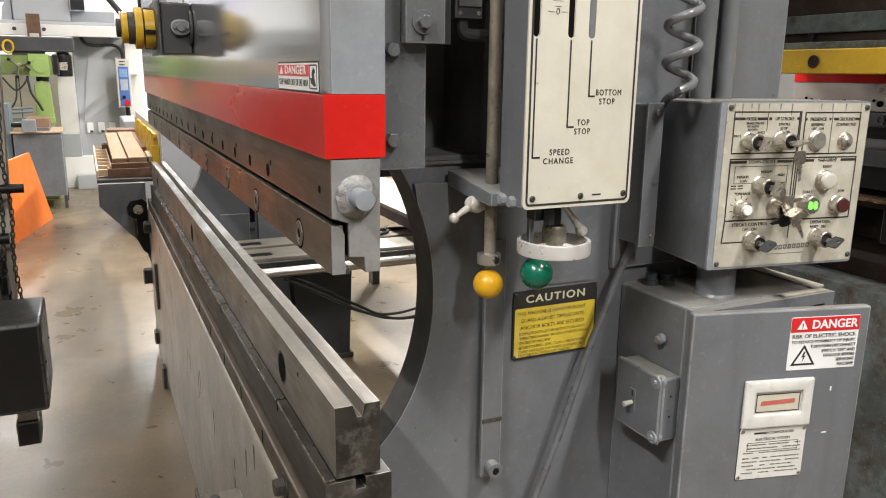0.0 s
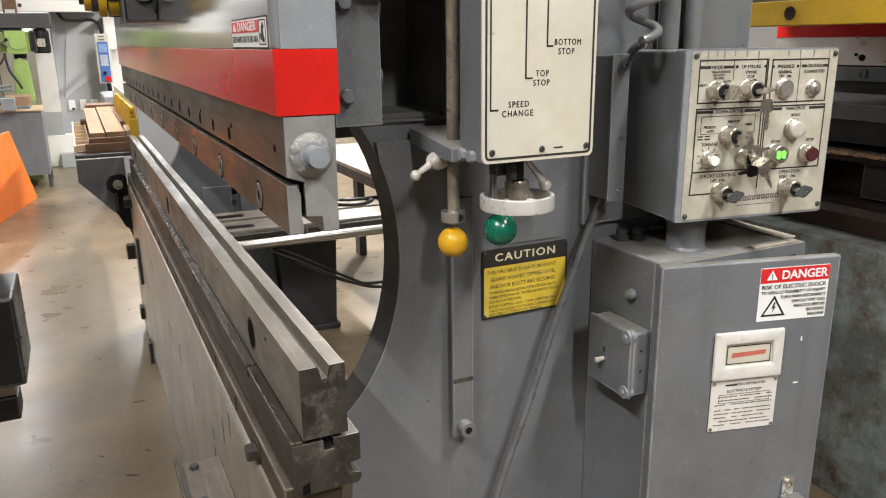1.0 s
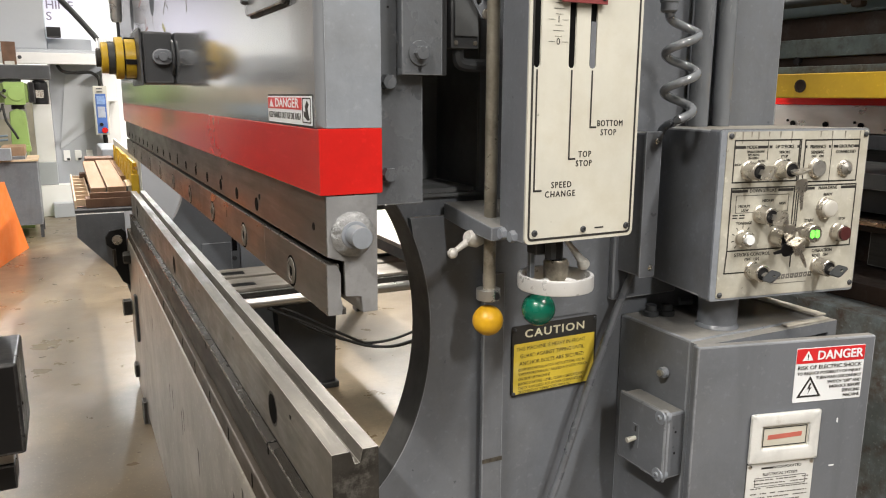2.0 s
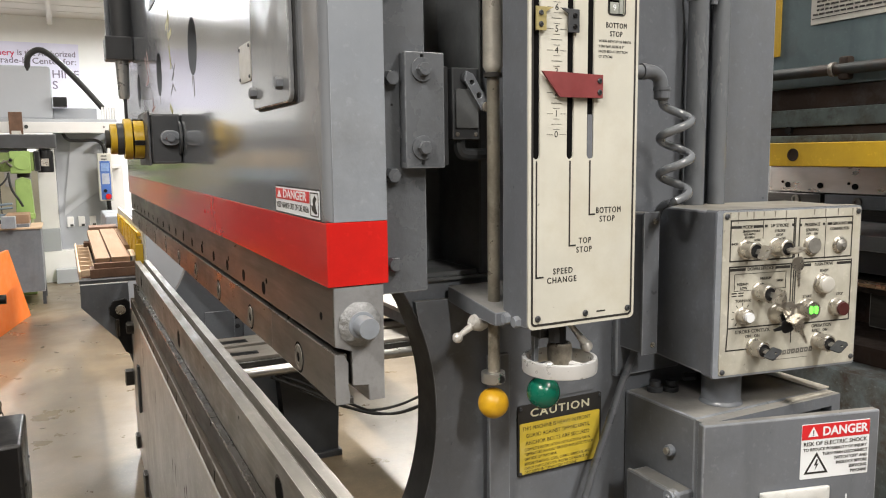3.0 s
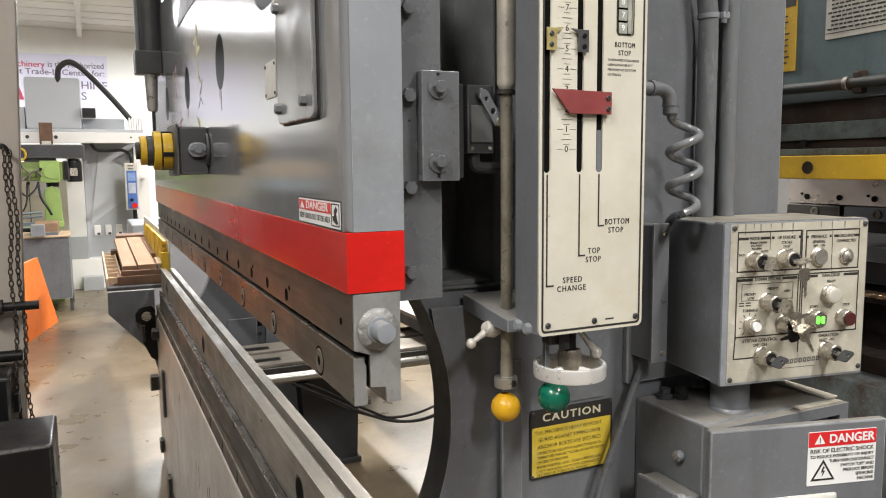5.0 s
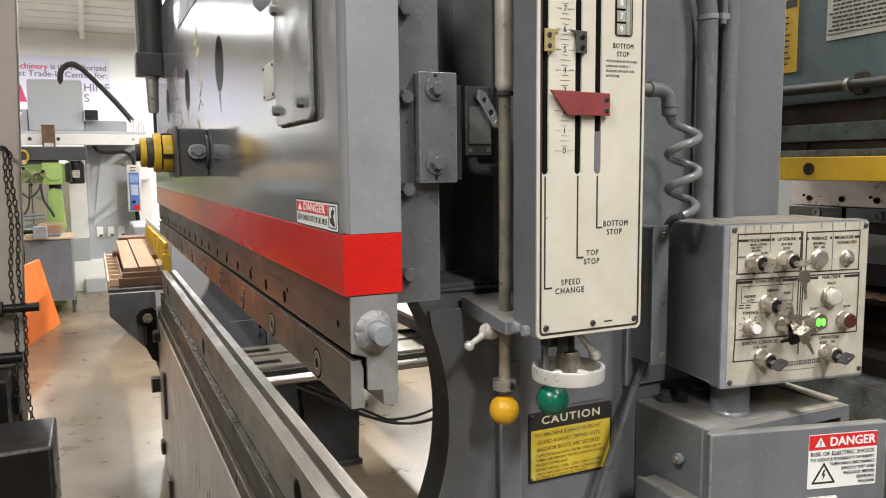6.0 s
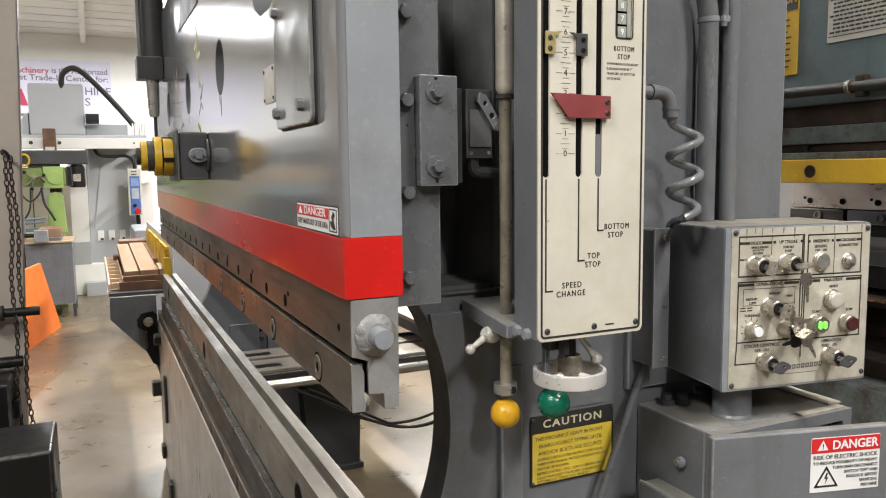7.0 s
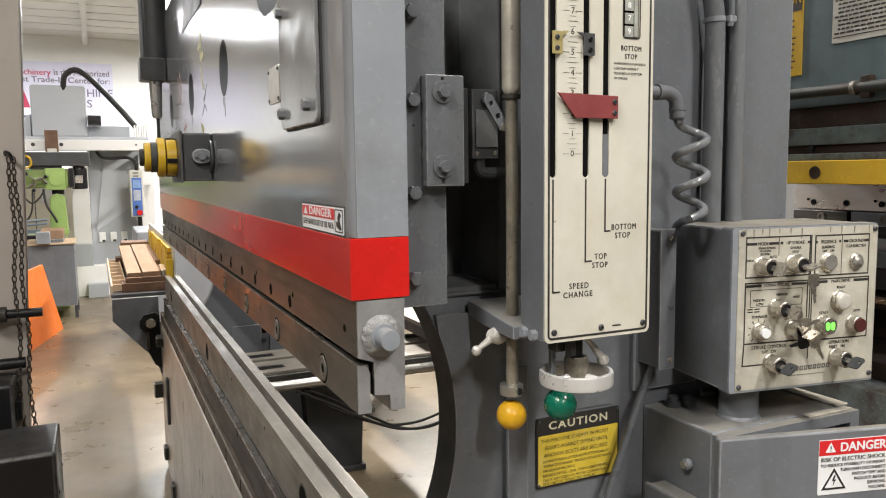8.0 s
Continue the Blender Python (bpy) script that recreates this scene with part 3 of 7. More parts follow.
words("danger_word", "DANGER", 0.0155, facing((RX0 - 0.0019, 0.985, 1.3645), (0, -1, 0), (0, 0, 1)), WHITE, label, squeeze=1.75, bold=0.0004)
words("warning_line", "KEEP HANDS OUT OF DIE AREA", 0.0115, facing((RX0 - 0.0015, 0.998, 1.349), (0, -1, 0), (0, 0, 1)), INK, label, squeeze=0.92)
part("warning_sign", slab([(1.048, 1.3595), (1.070, 1.3595), (1.059, 1.3695)], "x", RX0 - 0.0021, RX0 - 0.0018), WHITE, label)
part("pictogram_frame", slab(rounded(0.8825, 0.9165, 1.3425, 1.3715, 0.002), "x", RX0 - 0.0016, RX0 - 0.0013, [rounded(0.8845, 0.9145, 1.3440, 1.3700, 0.002)]), INK, label)
part("pictogram", slab([(0.888, 1.3465), (0.895, 1.3455), (0.909, 1.3500), (0.911, 1.3560), (0.903, 1.3555), (0.9045, 1.3620), (0.897, 1.3680), (0.890, 1.3640), (0.896, 1.3590), (0.893, 1.3530)], "x", RX0 - 0.0018, RX0 - 0.0013), INK, label)

# chalk marks and drips on the ram's front
CHALK_YELLOW = material("yellow chalk", (0.42, 0.38, 0.12), 0.5, vary=0.2, scale=60, bump=0.0)
CHALK_RED = material("faint red chalk", (0.36, 0.19, 0.18), 0.5, vary=0.2, scale=60, bump=0.0)
DRIP_BROWN = material("brown drip", (0.10, 0.085, 0.06), 0.4, vary=0.3, scale=30, bump=0.0)


def chalk(pts, w, mat, name="chalk_mark"):
    """A thin flat stroke on the ram's front, through (y, z) points."""
    bm = bmesh.new()
    for (y0, z0), (y1, z1) in zip(pts, pts[1:]):
        n = Vector((-(z1 - z0), y1 - y0)).normalized() * w / 2
        q = [(y0 + n.x, z0 + n.y), (y1 + n.x, z1 + n.y), (y1 - n.x, z1 - n.y), (y0 - n.x, z0 - n.y)]
        slab(q, "x", RX0 - 0.0004, RX0 - 0.0001, bm=bm)
    part(name, bm, mat, ram, smooth=0)


for pts in ([(2.15, 1.83), (2.10, 1.77), (2.17, 1.75)], [(2.09, 1.80), (2.13, 1.72), (2.06, 1.73)], [(2.12, 1.70), (2.10, 1.64)], [(2.16, 1.55), (2.11, 1.53), (2.15, 1.50)]):
    chalk(pts, 0.015, CHALK_YELLOW)
for pts in ([(2.72, 1.74), (2.64, 1.66), (2.72, 1.65)], [(2.66, 1.75), (2.60, 1.68)], [(2.60, 1.56), (2.50, 1.57)], [(2.55, 1.60), (2.55, 1.50)]):
    chalk(pts, 0.007, CHALK_RED)
for pts in ([(2.10, 1.66), (2.05, 1.63), (2.10, 1.61)], [(2.08, 1.61), (2.03, 1.645)], [(2.13, 1.575), (2.08, 1.60), (2.04, 1.58)]):
    chalk(pts, 0.004, DRIP_BROWN, "scribble")
for y, z0, z1, w in ((1.747, 1.588, 1.545, 0.006), (1.765, 1.59, 1.570, 0.004), (2.36, 1.588, 1.565, 0.006)):
    chalk([(y, z0), (y + 0.002, (z0 + z1) / 2), (y, z1)], w, DRIP_BROWN, "drip")
part("oil_stain", slab([(0.365, 0.80), (0.372, 0.83), (0.385, 0.79), (0.392, 0.70), (0.383, 0.60), (0.374, 0.45), (0.366, 0.44)], "y", 0.9845, 0.9848), DRIP_BROWN, near_frame)

# slide plate behind the ram end, with bolts
SLIDE = material("thick glossy grey brush paint", (0.100, 0.108, 0.120), 0.27, vary=0.10, scale=5, bump=0.30, bump_scale=110, dirt=(0.06, 0.06, 0.058), dirt_amount=0.35, dirt_scale=5, coat=0.35, grime=0.35, wear=0.4)
slide = part("slide_plate", box(0.3585, 0.421, 0.884, 0.918, 1.243, 1.665, 0.002), SLIDE, ram, "grey slide plate bolted beside the ram")
part("slide_back", box(0.395, 0.424, 0.9185, 0.984, 1.246, 1.66, 0.002), GREY_DARK, ram)
for z in (1.614, 1.506, 1.390, 1.281):
    part("bolt", hexbolt((0.3735, 0.884, z), (0, -1, 0), 0.017, 0.011), SLIDE, slide)
gib = part("gib_plate", box(0.386, 0.4385, 0.866, 0.8835, 1.398, 1.537, 0.0015), SLIDE, slide, "grey gib plate with two washered bolts")
for z in (1.516, 1.423):
    part("gib_bolt", hexbolt((0.4085, 0.866, z), (0, -1, 0), 0.0155, 0.010, washer=0.0145), SLIDE, gib)
    part("oil_hole", cyl((0.4085, 0.8655, z + (0.018 if z > 1.47 else -0.020)), (0.4085, 0.8659, z), 0.002, seg=8), BLACK, gib)
for x, z in ((0.366, 1.465), (0.376, 1.475)):
    part("pin_hole", cyl((x, 0.8836, z), (x, 0.8842, z), 0.0015, seg=8), BLACK, slide)

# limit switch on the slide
# Frame grey made darker; the colour carries the shade inside the guide recess.
SHADED_GREY = material("grey paint darkened for recess shade", (0.108, 0.114, 0.119), 0.5, vary=0.3, scale=8, bump=0.1, spec=0.25)
switch = part("limit_switch", box(0.480, 0.521, 0.925, 0.955, 1.434, 1.528, 0.002), GREY_DARK, ram, "dark grey roller limit switch")
part("switch_cover", box(0.484, 0.518, 0.9215, 0.9248, 1.449, 1.50, 0.001), SHADED_GREY, switch)
part("switch_mount", box(0.4245, 0.4795, 0.935, 0.955, 1.40, 1.53, 0.002), GREY_DARK, switch)
lever = slab([(0.4945, 1.523), (0.5045, 1.519), (0.5295, 1.479), (0.5255, 1.470), (0.5175, 1.472), (0.4925, 1.510)], "y", 0.912, 0.9165, [ring(0.503, 1.508, 0.0035, n=10), ring(0.5135, 1.4915, 0.0042, n=10)], bevel=0.0008)
lever = part("lever", lever, GREY, switch, "slotted grey lever arm")
part("lever_pivot", cyl((0.500, 0.9165, 1.514), (0.500, 0.925, 1.514), 0.008, seg=18), GREY_DARK, switch)
part("roller", cyl((0.5235, 0.908, 1.4765), (0.5235, 0.9118, 1.4765), 0.007, seg=20, bevel=0.001), NICKEL, switch)
for x in (0.487, 0.515):
    part("screw", screw((x, 0.9248, 1.441), (0, -1, 0), 0.003), NICKEL, switch)
part("elbow", tube(smooth_path([(0.497, 0.94, 1.434), (0.499, 0.94, 1.419), (0.512, 0.94, 1.414), (0.56, 0.945, 1.415)]), 0.0085), GREY_DARK, switch)

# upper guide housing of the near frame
part("guide_back", box(0.358, 0.62, 1.12, 1.14, 1.20, 2.1, 0.003), SHADED_GREY, near_frame, "guide recess, its shade put into dark paint")
part("guide_side", box(0.556, 0.5595, 0.99, 1.119, 1.246, 2.1), SHADED_GREY, near_frame)
part("guide_floor", box(0.426, 0.5555, 0.997, 1.119, 1.2390, 1.2455), SHADED_GREY, near_frame)
part("recess_lip", box(0.426, 0.5845, 0.990, 0.9962, 1.2335, 1.2385, 0.001), SHADED_GREY, near_frame)
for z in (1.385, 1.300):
    part("guide_bolt", cyl((0.4265, 0.94, z), (0.440, 0.94, z), 0.014, seg=24, bevel=0.001), SHADED_GREY, near_frame)

# ---- the lower die ----
DIE = [(0.286, 0.8441), (0.286, 0.9435), (0.3095, 0.9435), (0.3155, 0.926), (0.3225, 0.926), (0.3265, 0.9435), (0.347, 0.9435), (0.347, 0.8441)]
die = thing("lower_die", (0.316, 2.3, 0.8441), "long ground steel die with a slot, clamped on the bed", "die")
die_body = part("die_body", slab(DIE, "y", 0.861, 3.745, bevel=0.0008), STEEL, die)
DIE_END = material("stained steel end", (0.045, 0.042, 0.038), 0.45, metal=0.3, vary=0.5, scale=14, bump=0.12, dirt=(0.26, 0.25, 0.23), dirt_amount=0.4, dirt_scale=20, spec=0.3)
part("die_end", slab(DIE, "y", 0.8598, 0.8608), DIE_END, die_body, smooth=0)
part("bolster_end", slab(outline, "y", 0.8598, 0.8608), DIE_END, bolster, smooth=0)
for y in (1.156, 2.297, 3.45):
    part("lifting_hole", cyl((0.2862, y, 0.890), (0.2857, y, 0.890), 0.024, seg=32), HOLE, die_body, "dark round lifting hole")
    part("hole_rim", lathe((0.2862, y, 0.890), (-1, 0, 0), [(0, 0.0285), (0.0004, 0.0285), (0.0008, 0.0260), (0.0001, 0.024)], seg=28), STEEL_DARK, die_body)
for y in (1.05, 1.454, 1.85, 2.65):
    part("set_screw_hole", cyl((0.2862, y, 0.918), (0.2856, y, 0.918), 0.0035, seg=12), HOLE, die_body)
part("tee_notch", slab([(0.281, 0.7665), (0.291, 0.7665), (0.291, 0.783), (0.281, 0.778)], "y", 0.8585, 0.8596), HOLE, bolster)
# ---- stroke indicator beside the ram ----
ind = thing("stroke_indicator", (0.60, 0.84, 1.195), "tall grey indicator housing with a cream inch scale plate", "indicator")
IX0, IX1, IY = 0.5165, 0.683, 0.80
part("housing", box(IX0 + 0.001, IX1 - 0.001, IY + 0.0015, 0.861, 1.197, 1.95, 0.003), GREY, ind)
plate_holes = [rounded(x - 0.0050, x + 0.0050, 1.407, 1.90, 0.0048, 3) for x in (0.528, 0.5775, 0.608)]
plate_holes.append(rounded(0.634, 0.660, 1.585, 1.70, 0.004, 3))
face = part("face_plate", slab(rounded(IX0, IX1, 1.1965, 1.95, 0.008), "y", IY - 0.0015, IY + 0.0013, plate_holes), CREAM, ind, "cream enamelled plate with black lettering and slots")
part("slot_back", box(0.522, 0.665, IY + 0.00135, IY + 0.0014, 1.40, 1.93), HOLE, face)


def stroke_bar(x0, x1, z0, z1, y=None):
    y = IY - 0.0015 if y is None else y
    return box(x0, x1, y - 0.0004, y - 0.0001, z0, z1)


def leader(x, z0, z1, foot):
    bm = stroke_bar(x - 0.0011, x + 0.0011, z0, z1)
    stroke_bar(x - 0.0011, x + foot, z0 - 0.0011, z0 + 0.0011, None)
    box(x - 0.0011, x + foot, IY - 0.0019, IY - 0.0016, z0 - 0.0022, z0 - 0.00005, bm=bm)
    part("leader_line", bm, INK, face)


leader(0.528, 1.263, 1.405, 0.011)
leader(0.5775, 1.300, 1.405, 0.010)
leader(0.608, 1.338, 1.405, 0.009)
part("border_line", slab(rounded(IX0 + 0.004, IX1 - 0.004, 1.2005, 1.93, 0.006), "y", IY - 0.0019, IY - 0.0016,
                         [rounded(IX0 + 0.0068, IX1 - 0.0068, 1.2033, 1.93 - 0.002, 0.0040)]), INK, face)


def panel_word(body, size, x, z, sq=1.0, bold=0.00022, align="CENTER"):
    words("lettering", body, size, facing((x, IY - 0.0017, z), (1, 0, 0), (0, 0, 1)), INK, face, align, squeeze=sq, bold=bold)


for body, size, x, z, w in (("SPEED", 0.0107, 0.5680, 1.2676, 0.0295), ("CHANGE", 0.0107, 0.5665, 1.2565, 0.0445), ("TOP", 0.0107, 0.6015, 1.3040, 0.0190), ("STOP", 0.0107, 0.6005, 1.2927, 0.0240),
                            ("BOTTOM", 0.0107, 0.6385, 1.3412, 0.0392), ("STOP", 0.0107, 0.6365, 1.3300, 0.0240), ("BOTTOM", 0.0092, 0.6470, 1.5715, 0.0320), ("STOP", 0.0092, 0.6465, 1.5612, 0.0195)):
    words("lettering", body, size, facing((x, IY - 0.0017, z), (1, 0, 0), (0, 0, 1)), INK, face, width=w, gap=1.25, bold=0.00016)
for k, body in enumerate(("WHEN INDICATOR READS", "0.000 RAM NOSE IS 1\"", "FROM BED AT BOTTOM", "OF STROKE")):
    panel_word(body, 0.0046, 0.6195, 1.5520 - 0.0063 * k, 0.92, 0.0, "LEFT")
for n in range(9):
    z = 1.437 + 0.0251 * n
    panel_word(str(n), 0.0110, 0.5565, z, 1.0, 0.0)
    for q in range(4):
        zz = z + 0.00627 * q
        if q == 0:
            bm = stroke_bar(0.5425, 0.5515, zz - 0.0002, zz + 0.0002)
            box(0.5615, 0.5705, IY - 0.0019, IY - 0.0016, zz - 0.0002, zz + 0.0002, bm=bm)
        else:
            half = 0.0075 if q == 2 else 0.0048
            bm = stroke_bar(0.5565 - half, 0.5565 + half, zz - 0.0002, zz + 0.0002)
        part("scale_mark", bm, INK, face)
for x, z in ((0.5305, 1.210), (0.6035, 1.210), (0.672, 1.210)):
    part("screw", screw((x, IY - 0.0015, z), (0, -1, 0), 0.0042), GREY_DARK, face)
part("part_number", box(0.6215, 0.6355, IY - 0.0018, IY - 0.0016, 1.2095, 1.2115), INK, face)
# counter window
DRUM = material("counter drum", (0.30, 0.315, 0.29), 0.5, vary=0.2, scale=60, bump=0.02)
for k, digit in enumerate("9782"):
    z = 1.5935 + 0.0165 * k
    drum = part("counter_drum", box(0.6375, 0.6515, IY - 0.0004, IY + 0.0012, z - 0.0070, z + 0.0070, 0.0008), DRUM, face)
    words("digit", digit, 0.0105, facing((0.6445, IY - 0.0006, z), (1, 0, 0), (0, 0, 1)), WHITE, drum, bold=0.0001)
part("counter_side", box(0.6525, 0.6585, IY - 0.0004, IY + 0.0012, 1.587, 1.698, 0.0006), DRUM, face)
part("counter_glass_frame", slab(rounded(0.6328, 0.6612, 1.5838, 1.7012, 0.005), "y", IY - 0.0022, IY - 0.0016, [rounded(0.6342, 0.6598, 1.5852, 1.6998, 0.004)]), INK, face)
# pointers
out = [(0.531, 1.512), (0.622, 1.510), (0.622, 1.4815), (0.5575, 1.4815)]
pointer = part("ram_pointer", slab(out, "y", IY - 0.0085, IY - 0.0055, bevel=0.0006), FADED, ind, "faded red ram pointer")
for z in (1.5025, 1.4885):
    part("screw", screw((0.6165, IY - 0.0085, z), (0, -1, 0), 0.0035), GREY_DARK, pointer)
stop = part("speed_pointer", slab([(0.5245, 1.5865), (0.549, 1.5865), (0.539, 1.581), (0.539, 1.559), (0.5245, 1.559)], "y", IY - 0.006, IY - 0.0035, bevel=0.0005), BRASS, ind, "pale brass stop pointer")
for z in (1.579, 1.566):
    part("screw", screw((0.531, IY - 0.006, z), (0, -1, 0), 0.0033), GREY_DARK, stop)
stop = part("top_pointer", slab([(0.587, 1.5865), (0.561, 1.5865), (0.571, 1.581), (0.571, 1.559), (0.587, 1.559)], "y", IY - 0.006, IY - 0.0035, bevel=0.0005), GREY_DARK, ind, "dark grey stop pointer")
for z in (1.579, 1.566):
    part("screw", screw((0.580, IY - 0.006, z), (0, -1, 0), 0.0033), BLACK, stop)
part("slide_rod", box(0.6042, 0.6118, IY - 0.001, IY + 0.001, 1.407, 1.462), GREY, face)
# shelf bracket to the frame
out = [(0.8505, 1.1935), (0.8505, 1.2110), (0.9846, 1.2270), (0.9846, 1.2045), (0.93, 1.1975)]
bracket = part("shelf_bracket", slab(out, "x", 0.5005, 0.615, bevel=0.0015), GREY, ind, "thick grey steel shelf between housing and frame")
for y in (0.846, 0.822):
    part("bolt", hexbolt((0.5172, y, 1.2035), (-1, 0, 0), 0.0135, 0.0075), GREY_LIGHT, bracket)
# vertical rod beside the housing, with collar and yellow ball
ROD = material("worn bright rod", (0.34, 0.31, 0.255), 0.36, metal=0.55, vary=0.35, scale=18, bump=0.08, dirt=(0.08, 0.07, 0.06), dirt_amount=0.5, dirt_scale=25)
rod_x, rod_y = 0.5275, 0.90
rod = part("trip_rod", cyl((rod_x, rod_y, 1.10), (rod_x, rod_y, 1.95), 0.0085, seg=20), ROD, ind, "worn bright trip rod")
part("rod_sleeve", lathe((rod_x, rod_y, 1.520), (0, 0, 1), [(0, 0.0095), (0.008, 0.0135), (0.43, 0.0135)], seg=24), material("worn pale sleeve", (0.46, 0.435, 0.385), 0.38, metal=0.4, vary=0.15, scale=14, bump=0.06, dirt=(0.14, 0.125, 0.10), dirt_amount=0.4, dirt_scale=18, grime=0.35), rod)
part("sleeve_ring", cyl((rod_x, rod_y, 1.514), (rod_x, rod_y, 1.5195), 0.0125, seg=24), STEEL_DARK, rod)
part("rod_collar", cyl((rod_x - 0.0015, rod_y, 1.103), (rod_x - 0.0015, rod_y, 1.118), 0.0165, seg=28, bevel=0.001), ALU, rod, "aluminium set collar")
part("collar_screw", cyl((rod_x + 0.001, rod_y - 0.0172, 1.1105), (rod_x + 0.002, rod_y - 0.0155, 1.1105), 0.005, seg=16), BLACK, rod)
part("yellow_knob", ball((rod_x - 0.0015, rod_y, 1.073), 0.0212), YELLOW_BALL, rod, "worn yellow ball knob")
# clamp lever with two ends beside the rod
lv = lathe((0.510, 0.905, 1.186), (-0.75, -0.15, 0.25), [(-0.010, 0.005), (0.0, 0.011), (0.012, 0.0115), (0.018, 0.008)], seg=20)
tube([(0.502, 0.905, 1.188), (0.474, 0.90, 1.174)], [0.006, 0.0035], seg=10, bm=lv)
ball((0.4705, 0.899, 1.172), 0.0072, bm=lv, seg=16)
LEVER = material("worn silver lever paint", (0.60, 0.59, 0.56), 0.38, metal=0.25, vary=0.15, scale=40, bump=0.1, dirt=(0.22, 0.20, 0.17), dirt_amount=0.4, dirt_scale=50)
part("clamp_lever", lv, LEVER, ind, "cast clamp lever")
# handwheel under the housing
wx, wy, wz = 0.5900, 0.835, 1.1375
bm = bmesh.new()
N = 48
prof = [(0.0490, -0.0100), (0.0498, -0.0080), (0.0500, 0.0070), (0.0492, 0.0088), (0.0450, 0.0092), (0.0438, 0.007), (0.0430, -0.007), (0.0445, -0.0100)]
rings = [[bm.verts.new((wx + r * math.cos(2 * math.pi * i / N), wy + r * math.sin(2 * math.pi * i / N), wz + h)) for r, h in prof] for i in range(N)]
for i in range(N):
    a, b = rings[i], rings[(i + 1) % N]
    for k in range(len(prof)):
        bm.faces.new((a[k], b[k], b[(k + 1) % len(prof)], a[(k + 1) % len(prof)]))
WHEEL = material("polished cast aluminium", (0.68, 0.685, 0.69), 0.34, metal=0.4, vary=0.05, scale=25, bump=0.04, dirt=(0.45, 0.43, 0.40), dirt_amount=0.15, dirt_scale=35)
wheel = part("handwheel", bm, WHEEL, ind, "small aluminium handwheel")
for k in range(3):
    a = radians(65 + 120 * k)
    part("spoke", tube([(wx + 0.012 * math.cos(a), wy + 0.012 * math.sin(a), wz - 0.001), (wx + 0.0445 * math.cos(a), wy + 0.0445 * math.sin(a), wz - 0.004)], [0.0065, 0.0045], seg=10), WHEEL, wheel)
part("hub", lathe((wx, wy, wz - 0.006), (0, 0, 1), [(0, 0.0155), (0.03, 0.0165), (0.034, 0.0145), (0.034, 0.0115), (0.02, 0.011)], seg=28), ROD, wheel)
part("screw_shaft", cyl((wx, wy, wz + 0.02), (wx, wy, 1.1968), 0.0085, seg=20), BLACK, wheel)
part("hub_block", box(wx - 0.030, wx + 0.012, 0.838, 0.860, 1.172, 1.1966, 0.002), GREY_DARK, ind)
part("nut", hexbolt((wx - 0.012, wy - 0.004, 1.168), (0, 0, 1), 0.014, 0.020), GREY_DARK, ind)
part("green_knob", ball((0.5645, 0.835, 1.1010), 0.0222), GREEN_BALL, wheel, "glossy dark green ball knob")
part("knob_neck", cyl((0.5645, 0.835, 1.119), (0.5645, 0.835, 1.131), 0.006, seg=16), ALU, wheel)
lv = tube([(0.608, 0.842, 1.190), (0.622, 0.838, 1.172), (0.632, 0.834, 1.158)], [0.0035, 0.0045, 0.006], seg=12)
ball((0.6335, 0.834, 1.155), 0.0085, bm=lv, seg=20)
part("locking_lever", lv, LEVER, ind, "bright curved locking lever")
part("hanger", box(0.5615, 0.5685, 0.852, 0.860, 1.138, 1.1965, 0.001), GREY_LIGHT, ind)
part("side_strip", box(0.6832, 0.6925, 0.812, 0.826, 1.395, 1.58, 0.001), GREY_LIGHT, ind)
for z in (1.565, 1.475, 1.405):
    part("screw", screw((0.688, 0.812, z), (0, -1, 0), 0.003), GREY_LIGHT, ind)

# ---- things on the near side frame ----
link_bar = thing("link_bar", (0.585, 0.98, 0.72), "flat grey steel link bar pinned to the side frame", "bar")
part("bar", box(0.5565, 0.5925, 0.964, 0.9725, 0.728, 1.12, 0.002), GREY, link_bar)
part("wear_mark", box(0.5570, 0.5920, 0.9635, 0.9638, 0.822, 0.829), STEEL_BROWN, link_bar, "brown worn patch")
part("pin", cyl((0.575, 0.947, 0.744), (0.575, 0.984, 0.744), 0.0125, seg=24, bevel=0.001), GREY, link_bar)
part("pin_socket", cyl((0.575, 0.9465, 0.744), (0.575, 0.9475, 0.744), 0.0065, seg=6), BLACK, link_bar)

sign = thing("caution_sign", (0.70, 0.984, 0.914), "yellow and black metal caution plate screwed to the frame", "sign")
back = part("plate", slab(rounded(0.618, 0.779, 0.912, 1.027, 0.004), "y", 0.9825, 0.9846), INK, sign)
part("yellow_field", slab(rounded(0.6215, 0.7755, 0.9155, 0.998, 0.002), "y", 0.9820, 0.9824), LABEL_YELLOW, back)
words("heading", "CAUTION", 0.0180, facing((0.698, 0.9822, 1.0122), (1, 0, 0), (0, 0, 1)), LABEL_CREAM, back, width=0.112, gap=1.2, bold=0.0005)
